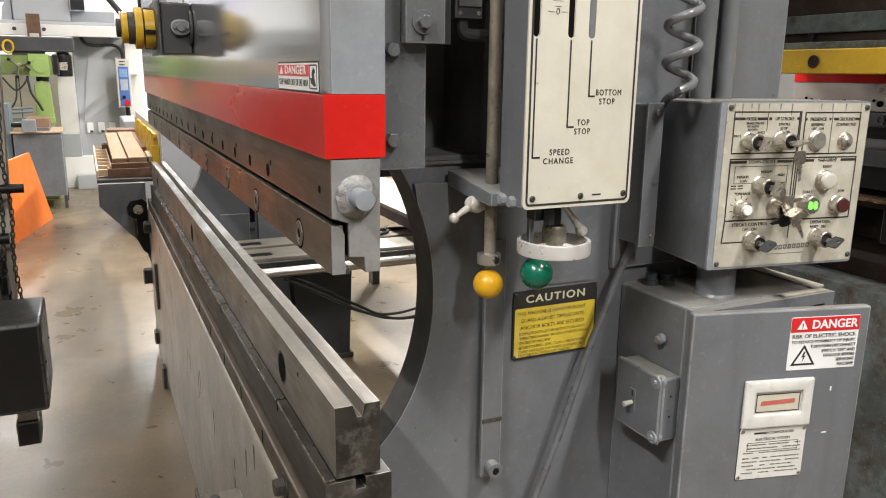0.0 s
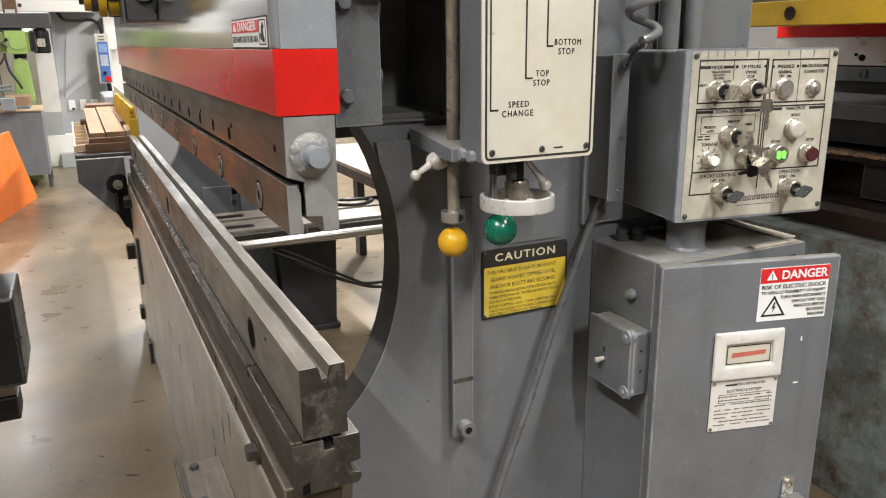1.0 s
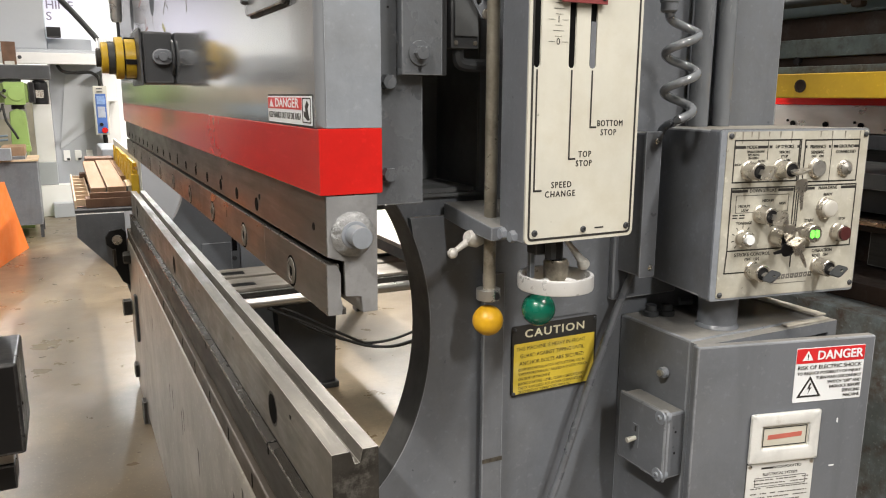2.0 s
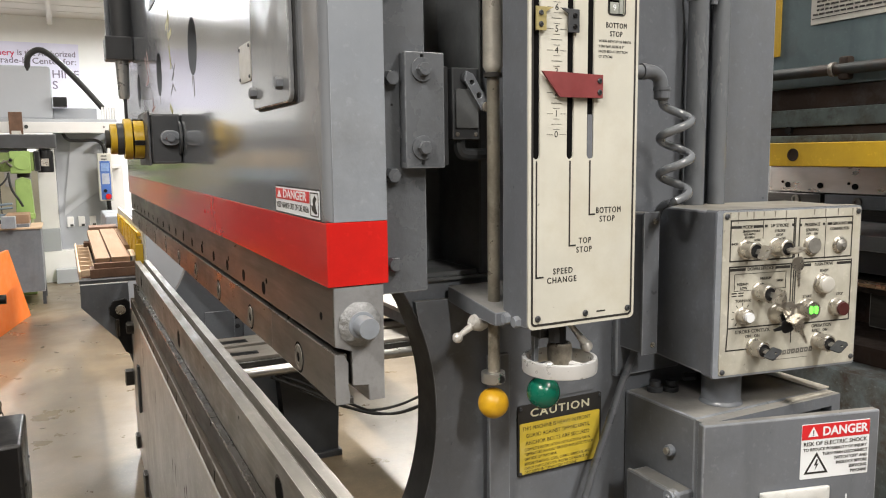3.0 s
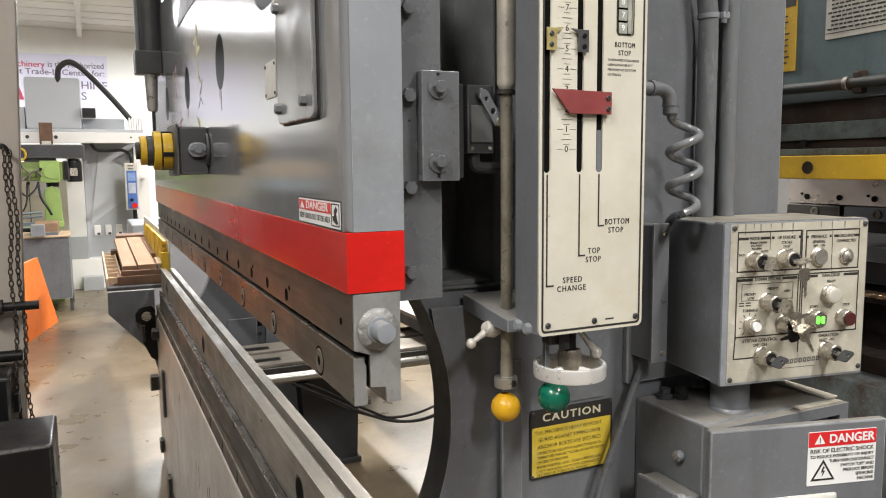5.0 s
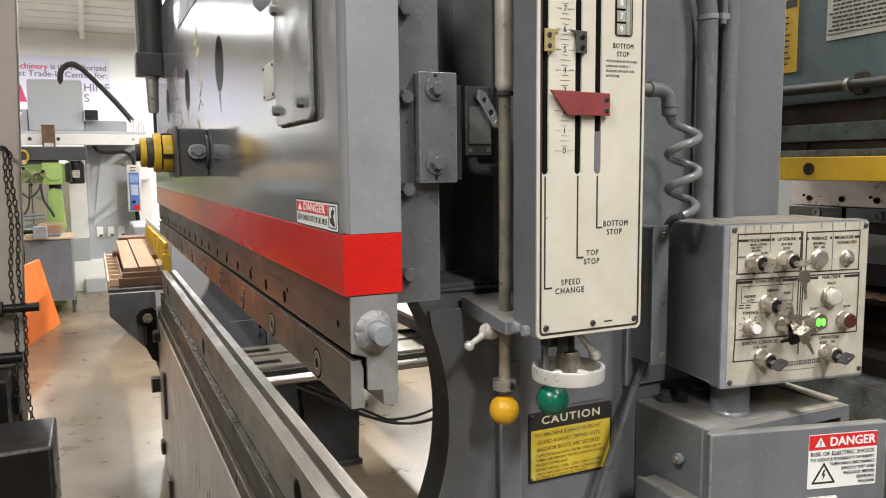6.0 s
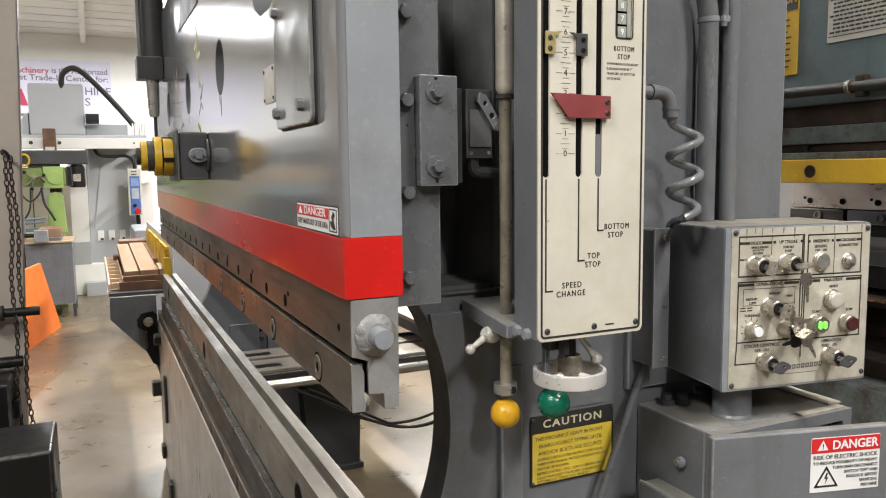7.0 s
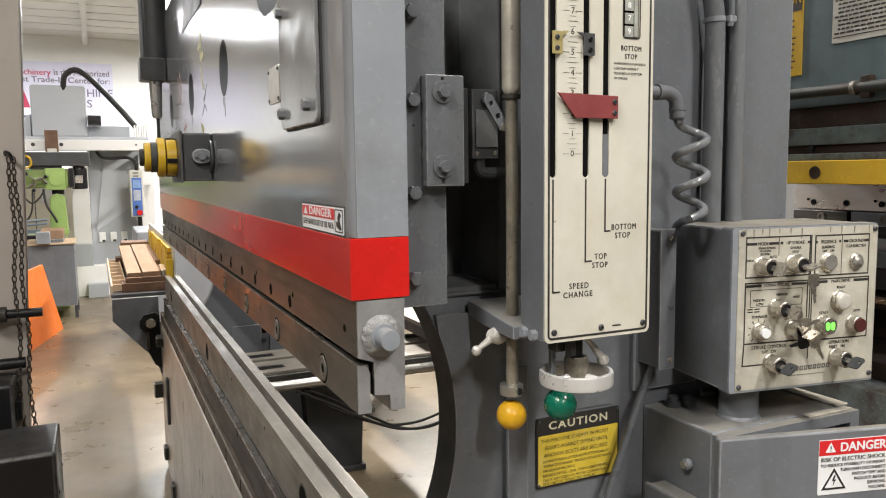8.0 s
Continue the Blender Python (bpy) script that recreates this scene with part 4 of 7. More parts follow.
for body, size, x, z, al, sq in (("THIS MACHINE IS HEAVY IN FRONT", 0.0090, 0.626, 0.989, "LEFT", 0.86), ("GUARD AGAINST TIPPING UNTIL", 0.0090, 0.633, 0.977, "LEFT", 0.86),
                                 ("ANCHOR BOLTS ARE SECURED", 0.0090, 0.632, 0.965, "LEFT", 0.92), ("COMPLETE INSTALLATION INSTRUCTIONS ARE IN", 0.0066, 0.630, 0.9548, "LEFT", 0.80),
                                 ("\"OPERATORS MANUAL\" PACKED IN PLASTIC POUCH", 0.0066, 0.630, 0.9472, "LEFT", 0.80), ("ON SIDE OF MACHINE", 0.0066, 0.630, 0.9396, "LEFT", 0.86),
                                 ("BEFORE STARTING - LEVEL, CLEAN, LUBRICATE AND", 0.0066, 0.630, 0.9315, "LEFT", 0.77), ("CHECK RAM SLIDES FOR PROPER CLEARANCE AS", 0.0066, 0.630, 0.9243, "LEFT", 0.80),
                                 ("DESCRIBED IN \"OPERATORS MANUAL\"", 0.0066, 0.630, 0.9181, "LEFT", 0.84)):
    words("lettering", body, size, facing((x, 0.9819, z), (1, 0, 0), (0, 0, 1)), INK, back, al, squeeze=sq * 1.06, bold=0.0)
for x in (0.6225, 0.775):
    for z in (0.917, 1.022):
        part("screw", screw((x, 0.982, z), (0, -1, 0), 0.003), GREY_DARK, back)
tag = solo("blank_tag", slab(rounded(0.655, 0.765, 1.033, 1.085, 0.003), "y", 0.9828, 0.9846), GREY, "small grey painted tag plate on the frame", "plate")

hose = solo("flexible_conduit", tube(smooth_path([(0.850, 0.962, 1.14), (0.823, 0.957, 1.09), (0.798, 0.955, 1.043), (0.768, 0.955, 0.971), (0.742, 0.955, 0.907), (0.696, 0.955, 0.775), (0.633, 0.958, 0.60), (0.59, 0.96, 0.42), (0.57, 0.965, 0.2), (0.565, 0.965, 0.0)]), 0.0060, seg=14),
            material("smudged conduit grey", (0.105, 0.113, 0.127), 0.32, vary=0.2, scale=12, bump=0.15, dirt=(0.06, 0.06, 0.058), dirt_amount=0.45, dirt_scale=14), "grey flexible conduit running down the side frame", "conduit")

# ---- electrical cabinet ----
cab = thing("electrical_cabinet", (0.98, 0.88, 0.0), "grey steel electrical cabinet with its door ajar", "cabinet")
CX0, CX1, CY0, CY1, CZ = 0.830, 1.128, 0.806, 0.984, 1.021
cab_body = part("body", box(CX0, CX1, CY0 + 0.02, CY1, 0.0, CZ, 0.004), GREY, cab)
part("front_rim", slab([(CX0, 0.03), (CX1, 0.03), (CX1, CZ - 0.002), (CX0, CZ - 0.002)], "y", CY0, CY0 + 0.0198, [[(CX0 + 0.02, 0.05), (CX1 - 0.02, 0.05), (CX1 - 0.02, CZ - 0.02), (CX0 + 0.02, CZ - 0.02)]]), GREY, cab)
DOOR = facing((0.822, 0.7955, 0.0), (1, -0.257, 0), (0, 0, 1))
STUCK = 0.006


def on_door(bm):
    bmesh.ops.transform(bm, matrix=DOOR, verts=bm.verts)
    return bm


door = part("door", on_door(box(-0.006, 0.292, 0.03, 1.021, -0.016, 0.0, 0.003)), GREY, cab, "grey cabinet door, slightly open")
part("door_seal", on_door(box(0.004, 0.285, 0.04, 1.012, -0.021, -0.0163, 0.001)), RUBBER, door)


def on_door_at(bm):
    bmesh.ops.translate(bm, verts=bm.verts, vec=(STUCK, 0, 0))
    return on_door(bm)


sticker = part("danger_sticker", on_door_at(slab(rounded(0.150, 0.268, 0.923, 1.0085, 0.002), "z", 0.0003, 0.0008)), WHITE, door, "white electric shock danger sticker with a red band")
part("red_band", on_door_at(box(0.1505, 0.2675, 0.9845, 1.0075, 0.0009, 0.0012)), LABEL_RED, sticker)


def door_word(body, size, u, v, mat, parent, align="CENTER", sq=1.0, bold=0.00003, h=0.0014):
    words("lettering", body, size, DOOR @ Matrix.Translation((u, v, h)), mat, parent, align, squeeze=sq, bold=bold)


def door_word_at(body, size, u, v, mat, parent, align="CENTER", sq=1.0, bold=0.00003, h=0.0014):
    door_word(body, size, u + STUCK, v, mat, parent, align, sq, bold, h)


door_word_at("DANGER", 0.0195, 0.2245, 0.9955, WHITE, sticker, sq=1.0, bold=0.0006, h=0.0016)
part("warning_sign", on_door_at(slab([(0.1605, 0.989), (0.1785, 0.989), (0.1695, 1.0045)], "z", 0.0013, 0.0016)), WHITE, sticker)
door_word_at("!", 0.0115, 0.1695, 0.9945, INK, sticker, bold=0.0003, h=0.0018)
for body, size, u, v, al, sq in (("RISK OF ELECTRIC SHOCK", 0.0088, 0.1535, 0.9775, "LEFT", 1.06), ("TO REDUCE POSSIBILITY OF INJURY", 0.0066, 0.1535, 0.9685, "LEFT", 1.04), ("TURN MAIN DISCONNECT", 0.0070, 0.2655, 0.9605, "RIGHT", 0.93),
                                 ("SWITCH \"OFF\" AND", 0.0070, 0.2655, 0.9525, "RIGHT", 0.93), ("PADLOCK BEFORE", 0.0070, 0.2655, 0.9448, "RIGHT", 0.93), ("SERVICING", 0.0070, 0.2655, 0.9370, "RIGHT", 0.93), ("MACHINE", 0.0070, 0.2655, 0.9292, "RIGHT", 0.93)):
    door_word_at(body, size, u, v, INK, sticker, al, sq)
part("hazard_triangle", on_door_at(slab([(0.156, 0.9305), (0.198, 0.9305), (0.177, 0.9640)], "z", 0.0009, 0.0012, [[(0.1615, 0.9335), (0.1925, 0.9335), (0.177, 0.9580)]])), INK, sticker)
part("flash", on_door_at(slab([(0.1775, 0.953), (0.1735, 0.943), (0.1770, 0.944), (0.1750, 0.9355), (0.1808, 0.9462), (0.1772, 0.9455), (0.1800, 0.952)], "z", 0.0009, 0.0012)), INK, sticker)
# maker bezel and data plate
PLATE = material("scuffed white metal", (0.70, 0.71, 0.70), 0.42, metal=0.1, vary=0.1, scale=25, bump=0.25, bump_scale=60, dirt=(0.36, 0.33, 0.28), dirt_amount=0.3, dirt_scale=25, chips=0.1)
bez = part("bezel", on_door_at(slab(rounded(0.082, 0.200, 0.831, 0.911, 0.003), "z", 0.0003, 0.007, [rounded(0.1015, 0.1815, 0.8545, 0.890, 0.002)], bevel=0.0045)), PLATE, door, "dented pale metal bezel")
part("bezel_window", on_door_at(box(0.1005, 0.1825, 0.8535, 0.891, 0.0004, 0.0030)), CREAM, bez)
part("bezel_rim", on_door_at(slab([(0.104, 0.857), (0.179, 0.857), (0.179, 0.8875), (0.104, 0.8875)], "z", 0.0031, 0.0034, [[(0.1055, 0.8585), (0.1775, 0.8585), (0.1775, 0.886), (0.1055, 0.886)]])), INK, bez)
FADED_INK = material("faded grey print", (0.13, 0.125, 0.115), 0.6, vary=0.2, scale=30, bump=0.0)
RED_INK = material("faded red print", (0.45, 0.12, 0.09), 0.6, vary=0.1, bump=0.0)
part("brand_mark", on_door_at(slab([(0.112, 0.868), (0.170, 0.870), (0.171, 0.8775), (0.113, 0.8755)], "z", 0.0031, 0.0033)), RED_INK, bez)
data = part("data_plate", on_door_at(slab(rounded(0.084, 0.198, 0.743, 0.829, 0.002), "z", 0.0003, 0.0014)), PLATE, door, "pale metal data plate")
part("plate_edge", on_door_at(slab(rounded(0.0828, 0.1992, 0.7418, 0.8302, 0.002), "z", 0.0001, 0.0003)), INK, data)
door_word_at("INCORPORATED", 0.0062, 0.152, 0.821, INK, data, sq=1.05, h=0.0016)
part("name_bar", on_door_at(box(0.108, 0.128, 0.8195, 0.8225, 0.0015, 0.0017)), INK, data)
door_word_at("ELECTRICAL SYSTEM", 0.0062, 0.141, 0.8105, INK, data, sq=1.05, h=0.0016)
bm = bmesh.new()
rng = random.Random(4)
for k, v in enumerate((0.8005, 0.7945, 0.7870, 0.7780, 0.7715, 0.7650, 0.7585, 0.7525)):
    u = 0.092
    while u < 0.190:
        w = rng.uniform(0.002, 0.009)
        if rng.random() > 0.12:
            box(u, min(u + w, 0.191), v, v + 0.0018, 0.0015, 0.0017, bm=bm)
        u += w + 0.0011
part("small_print", on_door_at(bm), FADED_INK, data)
part("print_frame", on_door_at(slab([(0.098, 0.7905), (0.186, 0.7905), (0.186, 0.8055), (0.098, 0.8055)], "z", 0.0015, 0.0017, [[(0.0988, 0.7913), (0.1852, 0.7913), (0.1852, 0.8047), (0.0988, 0.8047)]])), INK, data)
for u, v in ((0.088, 0.825), (0.194, 0.825), (0.088, 0.747), (0.194, 0.747)):
    part("screw", on_door_at(lathe((u, v, 0.0014), (0, 0, 1), [(0, 0.003), (0.001, 0.003), (0.0018, 0.0015)], seg=14)), NICKEL, data)
hasp = part("hasp", on_door(slab(rounded(0.235, 0.256, 0.608, 0.643, 0.006), "z", 0.0003, 0.003)), ALU, door, "bright padlock hasp")
part("hasp_ring", on_door(lathe((0.2455, 0.632, 0.003), (0, 0, 1), [(0, 0.0075), (0.004, 0.0075), (0.004, 0.0045), (0.001, 0.004)], seg=20)), NICKEL, hasp)
part("hasp_arm", on_door(slab(rounded(0.232, 0.268, 0.600, 0.612, 0.004), "z", 0.003, 0.028)), ALU, hasp)
part("paint_chip", on_door(slab(rounded(0.238, 0.2405, 0.884, 0.892, 0.001, 2), "z", 0.00002, 0.0002)), WHITE, door)
part("paint_chip", on_door(slab(rounded(0.233, 0.242, 0.812, 0.8145, 0.001, 2), "z", 0.00002, 0.0002)), WHITE, door)
LIP = material("dusty beige lip", (0.44, 0.415, 0.36), 0.6, vary=0.2, scale=20, bump=0.1, dirt=(0.20, 0.19, 0.175), dirt_amount=0.45, dirt_scale=18)
part("top_lip", box(1.100, 1.130, 0.828, 0.984, 1.0212, 1.0245, 0.001), LIP, cab, "dusty pale lip along the cabinet top")
part("front_lip", box(1.020, 1.118, 0.812, 0.8245, 1.0194, 1.0222, 0.001), LIP, cab)
# side fittings
part("side_bolt", cyl((CX0 - 0.001, 0.872, 0.957), (CX0 - 0.010, 0.872, 0.957), 0.0085, seg=20, bevel=0.001), GREY_LIGHT, cab_body)
part("side_bolt", cyl((CX0 - 0.0095, 0.872, 0.957), (CX0 - 0.015, 0.872, 0.957), 0.0055, seg=16, bevel=0.001), NICKEL, cab_body)
sw = thing("switch_box", (0.82, 0.91, 0.81), "small grey cast switch box on the cabinet side", "switch box")
SXa, SYa, SYb = 0.790, 0.826, 0.928
sw_body = part("box_body", box(SXa + 0.006, CX0 - 0.0003, SYa, SYb, 0.805, 0.911, 0.004), GREY, sw)
sw_cover = part("box_cover", box(SXa, SXa + 0.0055, SYa - 0.002, SYb + 0.002, 0.802, 0.914, 0.004), GREY, sw)
part("toggle", cyl((SXa - 0.001, 0.887, 0.850), (SXa - 0.016, 0.889, 0.848), 0.0035, 0.0045, seg=14), CREAM, sw, "ivory toggle")
for y, z in ((SYa + 0.009, 0.904), (SYa + 0.009, 0.812)):
    part("screw", screw((SXa - 0.0025, y, z), (-1, 0, 0), 0.0045), GREY_LIGHT, sw)
for z in (0.812, 0.904):
    part("corner_boss", cyl((SXa - 0.0025, SYa + 0.009, z), (SXa + 0.012, SYa + 0.009, z), 0.0105, seg=20, bevel=0.001), GREY_LIGHT, sw)
part("toggle_plate", box(SXa - 0.0012, SXa - 0.0002, 0.880, 0.894, 0.835, 0.873, 0.0005), GREY, sw)
part("engraved_mark", box(SXa - 0.0016, SXa - 0.0013, 0.885, 0.889, 0.861, 0.870), INK, sw)
for z in (0.880, 0.846):
    part("knockout", cyl((0.812, SYa - 0.0004, z), (0.812, SYa + 0.001, z), 0.002, seg=10), BLACK, sw)

# ---- control box on its pedestal ----
box_m = facing((0.872, 0.8200, 0.0), (0.9871, -0.1604, 0), (0, 0, 1))
con = thing("control_box", (0.985, 0.87, 1.021), "grey operator control box with key switches, on a short post", "control box")


def on_box(bm):
    bmesh.ops.transform(bm, matrix=box_m, verts=bm.verts)
    return bm


PANEL_CREAM = material("soiled cream panel", (0.47, 0.46, 0.405), 0.45, vary=0.1, scale=9, bump=0.05, dirt=(0.30, 0.27, 0.20), dirt_amount=0.5, dirt_scale=14, chips=0.15, soft=0.06, grime=0.45)
CONSOLE_GREY = material("console grey paint, dusty and lit on top", (0.145, 0.157, 0.178), 0.42, vary=0.12, scale=6, bump=0.12, dirt=(0.085, 0.080, 0.072), dirt_amount=0.45, dirt_scale=8, chips=0.16, wear=1.3, lit_dust=1.0, grime=0.4)
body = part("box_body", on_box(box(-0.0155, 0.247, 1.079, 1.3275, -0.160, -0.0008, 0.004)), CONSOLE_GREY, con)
con_face = part("face_plate", on_box(slab(rounded(-0.006, 0.246, 1.082, 1.3260, 0.004), "z", 0.0, 0.0018)), PANEL_CREAM, con, "cream control panel with black line fields")
part("box_rim", on_box(slab(rounded(-0.0160, 0.2475, 1.0785, 1.3280, 0.004), "z", -0.002, 0.0008, [rounded(-0.0062, 0.2462, 1.0818, 1.3262, 0.004)])), GREY_LIGHT, con)
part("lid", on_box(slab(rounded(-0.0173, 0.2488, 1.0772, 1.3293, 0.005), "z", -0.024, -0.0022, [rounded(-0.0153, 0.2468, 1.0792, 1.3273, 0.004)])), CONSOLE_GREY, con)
part("post", cyl((0.925, 0.868, 1.0215), (0.925, 0.868, 1.079), 0.030, seg=32), GREY, con)
part("post_weld", lathe((0.925, 0.868, 1.0212), (0, 0, 1), [(0, 0.0335), (0.003, 0.0325), (0.006, 0.0302)], seg=32), GREY, con)
for u, v in ((0.0, 1.3200), (0.2405, 1.3200), (0.0, 1.0875), (0.2405, 1.0905)):
    part("screw", on_box(lathe((u, v, 0.0018), (0, 0, 1), [(0, 0.0042), (0.0012, 0.0042), (0.0026, 0.0025)], seg=16)), GREY_DARK, con_face)


def rule(u0, u1, v0, v1, w=0.0021):
    out = [(u0, v0), (u1, v0), (u1, v1), (u0, v1)]
    hole = [(u0 + w, v0 + w), (u1 - w, v0 + w), (u1 - w, v1 - w), (u0 + w, v1 - w)]
    part("field_line", on_box(slab(out, "z", 0.0019, 0.0021, [hole])), INK, con_face)


def con_word(body, size, u, v, sq=1.0, align="CENTER", bold=0.00007):
    words("lettering", body, size * 0.93, box_m @ Matrix.Translation((u, v, 0.0021)), INK, con_face, align, squeeze=sq, bold=bold)


rule(0.006, 0.121, 1.2525, 1.3145)
rule(0.129, 0.231, 1.2500, 1.3135)
rule(0.006, 0.119, 1.1520, 1.2460)
rule(0.125, 0.233, 1.1500, 1.2465)
part("field_line", on_box(slab([(0.004, 1.1195), (0.0062, 1.1195), (0.0081, 1.1518), (0.0060, 1.1518)], "z", 0.0019, 0.0021)), INK, con_face)
part("field_line", on_box(box(0.004, 0.044, 1.1185, 1.1205, 0.0019, 0.0021)), INK, con_face)
part("field_line", on_box(box(0.1215, 0.1235, 1.1225, 1.3145, 0.0019, 0.0021)), INK, con_face)
part("field_line", on_box(box(0.1785, 0.1795, 1.2485, 1.3125, 0.0019, 0.0021)), INK, con_face)
part("field_line", on_box(box(0.0635, 0.0645, 1.285, 1.3145, 0.0019, 0.0021)), INK, con_face)
for body, u, v, w in (("MODE", 0.036, 1.3035, 0.057), ("UP STROKE", 0.0935, 1.3035, 0.054), ("PRESENCE", 0.1535, 1.3025, 0.047), ("GROUND", 0.2055, 1.3025, 0.047), ("DOWN STROKE", 0.062, 1.2405, 0.108), ("MAIN DRIVE", 0.179, 1.2410, 0.104)):
    tw = len(body) * 0.0047
    for a, b in ((u - w / 2, u - tw / 2 - 0.001), (u + tw / 2 + 0.001, u + w / 2)):
        if b > a:
            part("heading_bar", on_box(box(a, b, v - 0.0018, v + 0.0022, 0.0019, 0.0021)), INK, con_face)
    con_word(body, 0.0075, u, v, 0.92)
for body, size, u, v in (("SENSING", 0.0068, 0.1535, 1.2945), ("CONNECTED", 0.0068, 0.2055, 1.2945), ("STROKE", 0.006, 0.094, 1.2955), ("STOP", 0.006, 0.094, 1.2895), ("OFF    ON", 0.0055, 0.094, 1.284), ("OFF    ON", 0.0055, 0.154, 1.2885),
                         ("SINGLE STROKE", 0.0048, 0.043, 1.2970), ("NO AUTO", 0.0048, 0.040, 1.2925), ("RE-OPEN", 0.0048, 0.040, 1.288), ("AUTO", 0.0052, 0.0545, 1.2835), ("INCH", 0.0052, 0.0145, 1.279),
                         ("MEDIUM", 0.006, 0.072, 1.2255), ("MEDIUM", 0.006, 0.031, 1.2185), ("LOW", 0.006, 0.033, 1.2125), ("HIGH", 0.0055, 0.098, 1.2205), ("TONNAGE", 0.0065, 0.033, 1.1935), ("OFF", 0.0055, 0.082, 1.188),
                         ("STROKE CONTROL", 0.0082, 0.052, 1.1462), ("OFF   ON", 0.0070, 0.052, 1.1385), ("OPERATION", 0.0078, 0.180, 1.1450), ("RESET   ON", 0.0066, 0.177, 1.1375), ("READY", 0.006, 0.1805, 1.231), ("START", 0.0065, 0.150, 1.1925), ("STOP", 0.006, 0.212, 1.1925)):
    con_word(body, size, u, v, 0.95)
bm = bmesh.new()
for k in range(2):
    for u in (0.012, 0.024):
        box(u, u + 0.009, 1.2045 - k * 0.004, 1.2063 - k * 0.004, 0.0019, 0.0021, bm=bm)
part("small_print", on_box(bm), INK, con_face)
part("sub_field", on_box(slab([(0.016, 1.2085), (0.109, 1.2085), (0.109, 1.2345), (0.016, 1.2345)], "z", 0.0019, 0.0021, [[(0.0168, 1.2093), (0.1082, 1.2093), (0.1082, 1.2337), (0.0168, 1.2337)]])), INK, con_face)
bm = bmesh.new()
for k in range(10):
    u, v = 0.0835 + 0.0082 * k, 1.1040 + 0.0002 * k
    slab([(u, v), (u + 0.0066, v + 0.0001), (u + 0.0074, v + 0.0076), (u + 0.0008, v + 0.0075)], "z", 0.0019, 0.0021, [[(u + 0.0024, v + 0.0024), (u + 0.0045, v + 0.0025), (u + 0.0050, v + 0.0052), (u + 0.0030, v + 0.0051)]], bm=bm)
part("brand_mark", on_box(bm), FADED_INK, con_face)
part("brand_underline", on_box(box(0.088, 0.155, 1.0978, 1.0988, 0.0019, 0.0021)), FADED_INK, con_face)
DRIP = material("grey drip stain", (0.20, 0.188, 0.16), 0.6, vary=0.2, scale=40, bump=0.0)
rng = random.Random(8)
bm = bmesh.new()
for u in (0.004, 0.018, 0.033, 0.045, 0.063, 0.083, 0.103, 0.155, 0.176, 0.2, 0.228, 0.236):
    L = rng.uniform(0.006, 0.017)
    bm = slab([(u, 1.3255), (u + 0.0030, 1.3255), (u + 0.0020, 1.3255 - L), (u + 0.0008, 1.3255 - L)], "z", 0.00185, 0.00195)
    part("drip_stain", on_box(bm), DRIP, con_face, smooth=0)


def operator(u, v, r, length, name, label, cap=NICKEL):
    o = part(name, on_box(lathe((u, v, 0.0018), (0, 0, 1), [(0, r * 1.12), (0.002, r * 1.12), (0.003, r), (length, r), (length + 0.0008, r * 0.93)], seg=28)), NICKEL, con, label)
    return o


def key_switch(u, v, turn, grip=BLACK, has_key=True, length=0.023):
    o = operator(u, v, 0.0125, length, "key_switch", "nickel key switch")
    part("key_face", on_box(cyl((u, v, 0.0018 + length), (u, v, 0.0030 + length), 0.0095, seg=24)), BLACK, o)
    if has_key:
        a = radians(turn)
        m = box_m @ Matrix.Translation((u, v, 0.003 + length)) @ Matrix.Rotation(a, 4, "Z")
        bm = slab(rounded(-0.004, 0.004, 0.0, 0.012, 0.0005, 2), "x", -0.0009, 0.0009)
        bmesh.ops.transform(bm, matrix=m, verts=bm.verts)
        part("key_blade", bm, NICKEL, o)
        bm = slab(rounded(-0.0105, 0.0105, 0.007, 0.0275, 0.004, 4), "x", -0.0012, 0.0012, [ring(0.002, 0.0215, 0.0026, n=12)])
        bmesh.ops.transform(bm, matrix=m, verts=bm.verts)
        part("key_bow", bm, grip, o, "key left in the switch")
    return o


key_switch(0.0335, 1.2705, -25, NICKEL)
key_switch(0.0890, 1.2715, -72, NICKEL)
key_switch(0.0610, 1.2055, -25, NICKEL)
key_switch(0.0920, 1.1700, -60, NICKEL)
key_switch(0.0545, 1.1215, -50, GREY_DARK)
key_switch(0.1745, 1.1215, -50, GREY_DARK)
o = operator(0.032, 1.1715, 0.0110, 0.014, "tonnage_knob", "small knurled dial with a white cap")
for k in range(9):
    a = radians(230 - 35 * k)
    tick = box(0.0145, 0.019, -0.0006, 0.0006, 0.0019, 0.0021)
    bmesh.ops.transform(tick, matrix=Matrix.Translation((0.032, 1.1715, 0)) @ Matrix.Rotation(a, 4, "Z"), verts=tick.verts)
    part("dial_tick", on_box(tick), INK, con_face)
part("dial_cap", on_box(cyl((0.032, 1.1715, 0.0158), (0.032, 1.1715, 0.021), 0.0075, seg=20, bevel=0.001)), WHITE, o)
DULL_LENS = material("dulled grey lens", (0.24, 0.235, 0.22), 0.35, metal=0.3, vary=0.2, scale=60, bump=0.1)
o = operator(0.1535, 1.271, 0.0135, 0.006, "pilot_light", "pale round pilot lens, unlit")
part("lens", on_box(lathe((0.1535, 1.271, 0.0085), (0, 0, 1), [(0, 0.012), (0.0012, 0.0115), (0.0018, 0.006)], seg=24)), DULL_LENS, o)
o = operator(0.2055, 1.270, 0.0115, 0.005, "pilot_light", "pale round pilot lens, unlit")
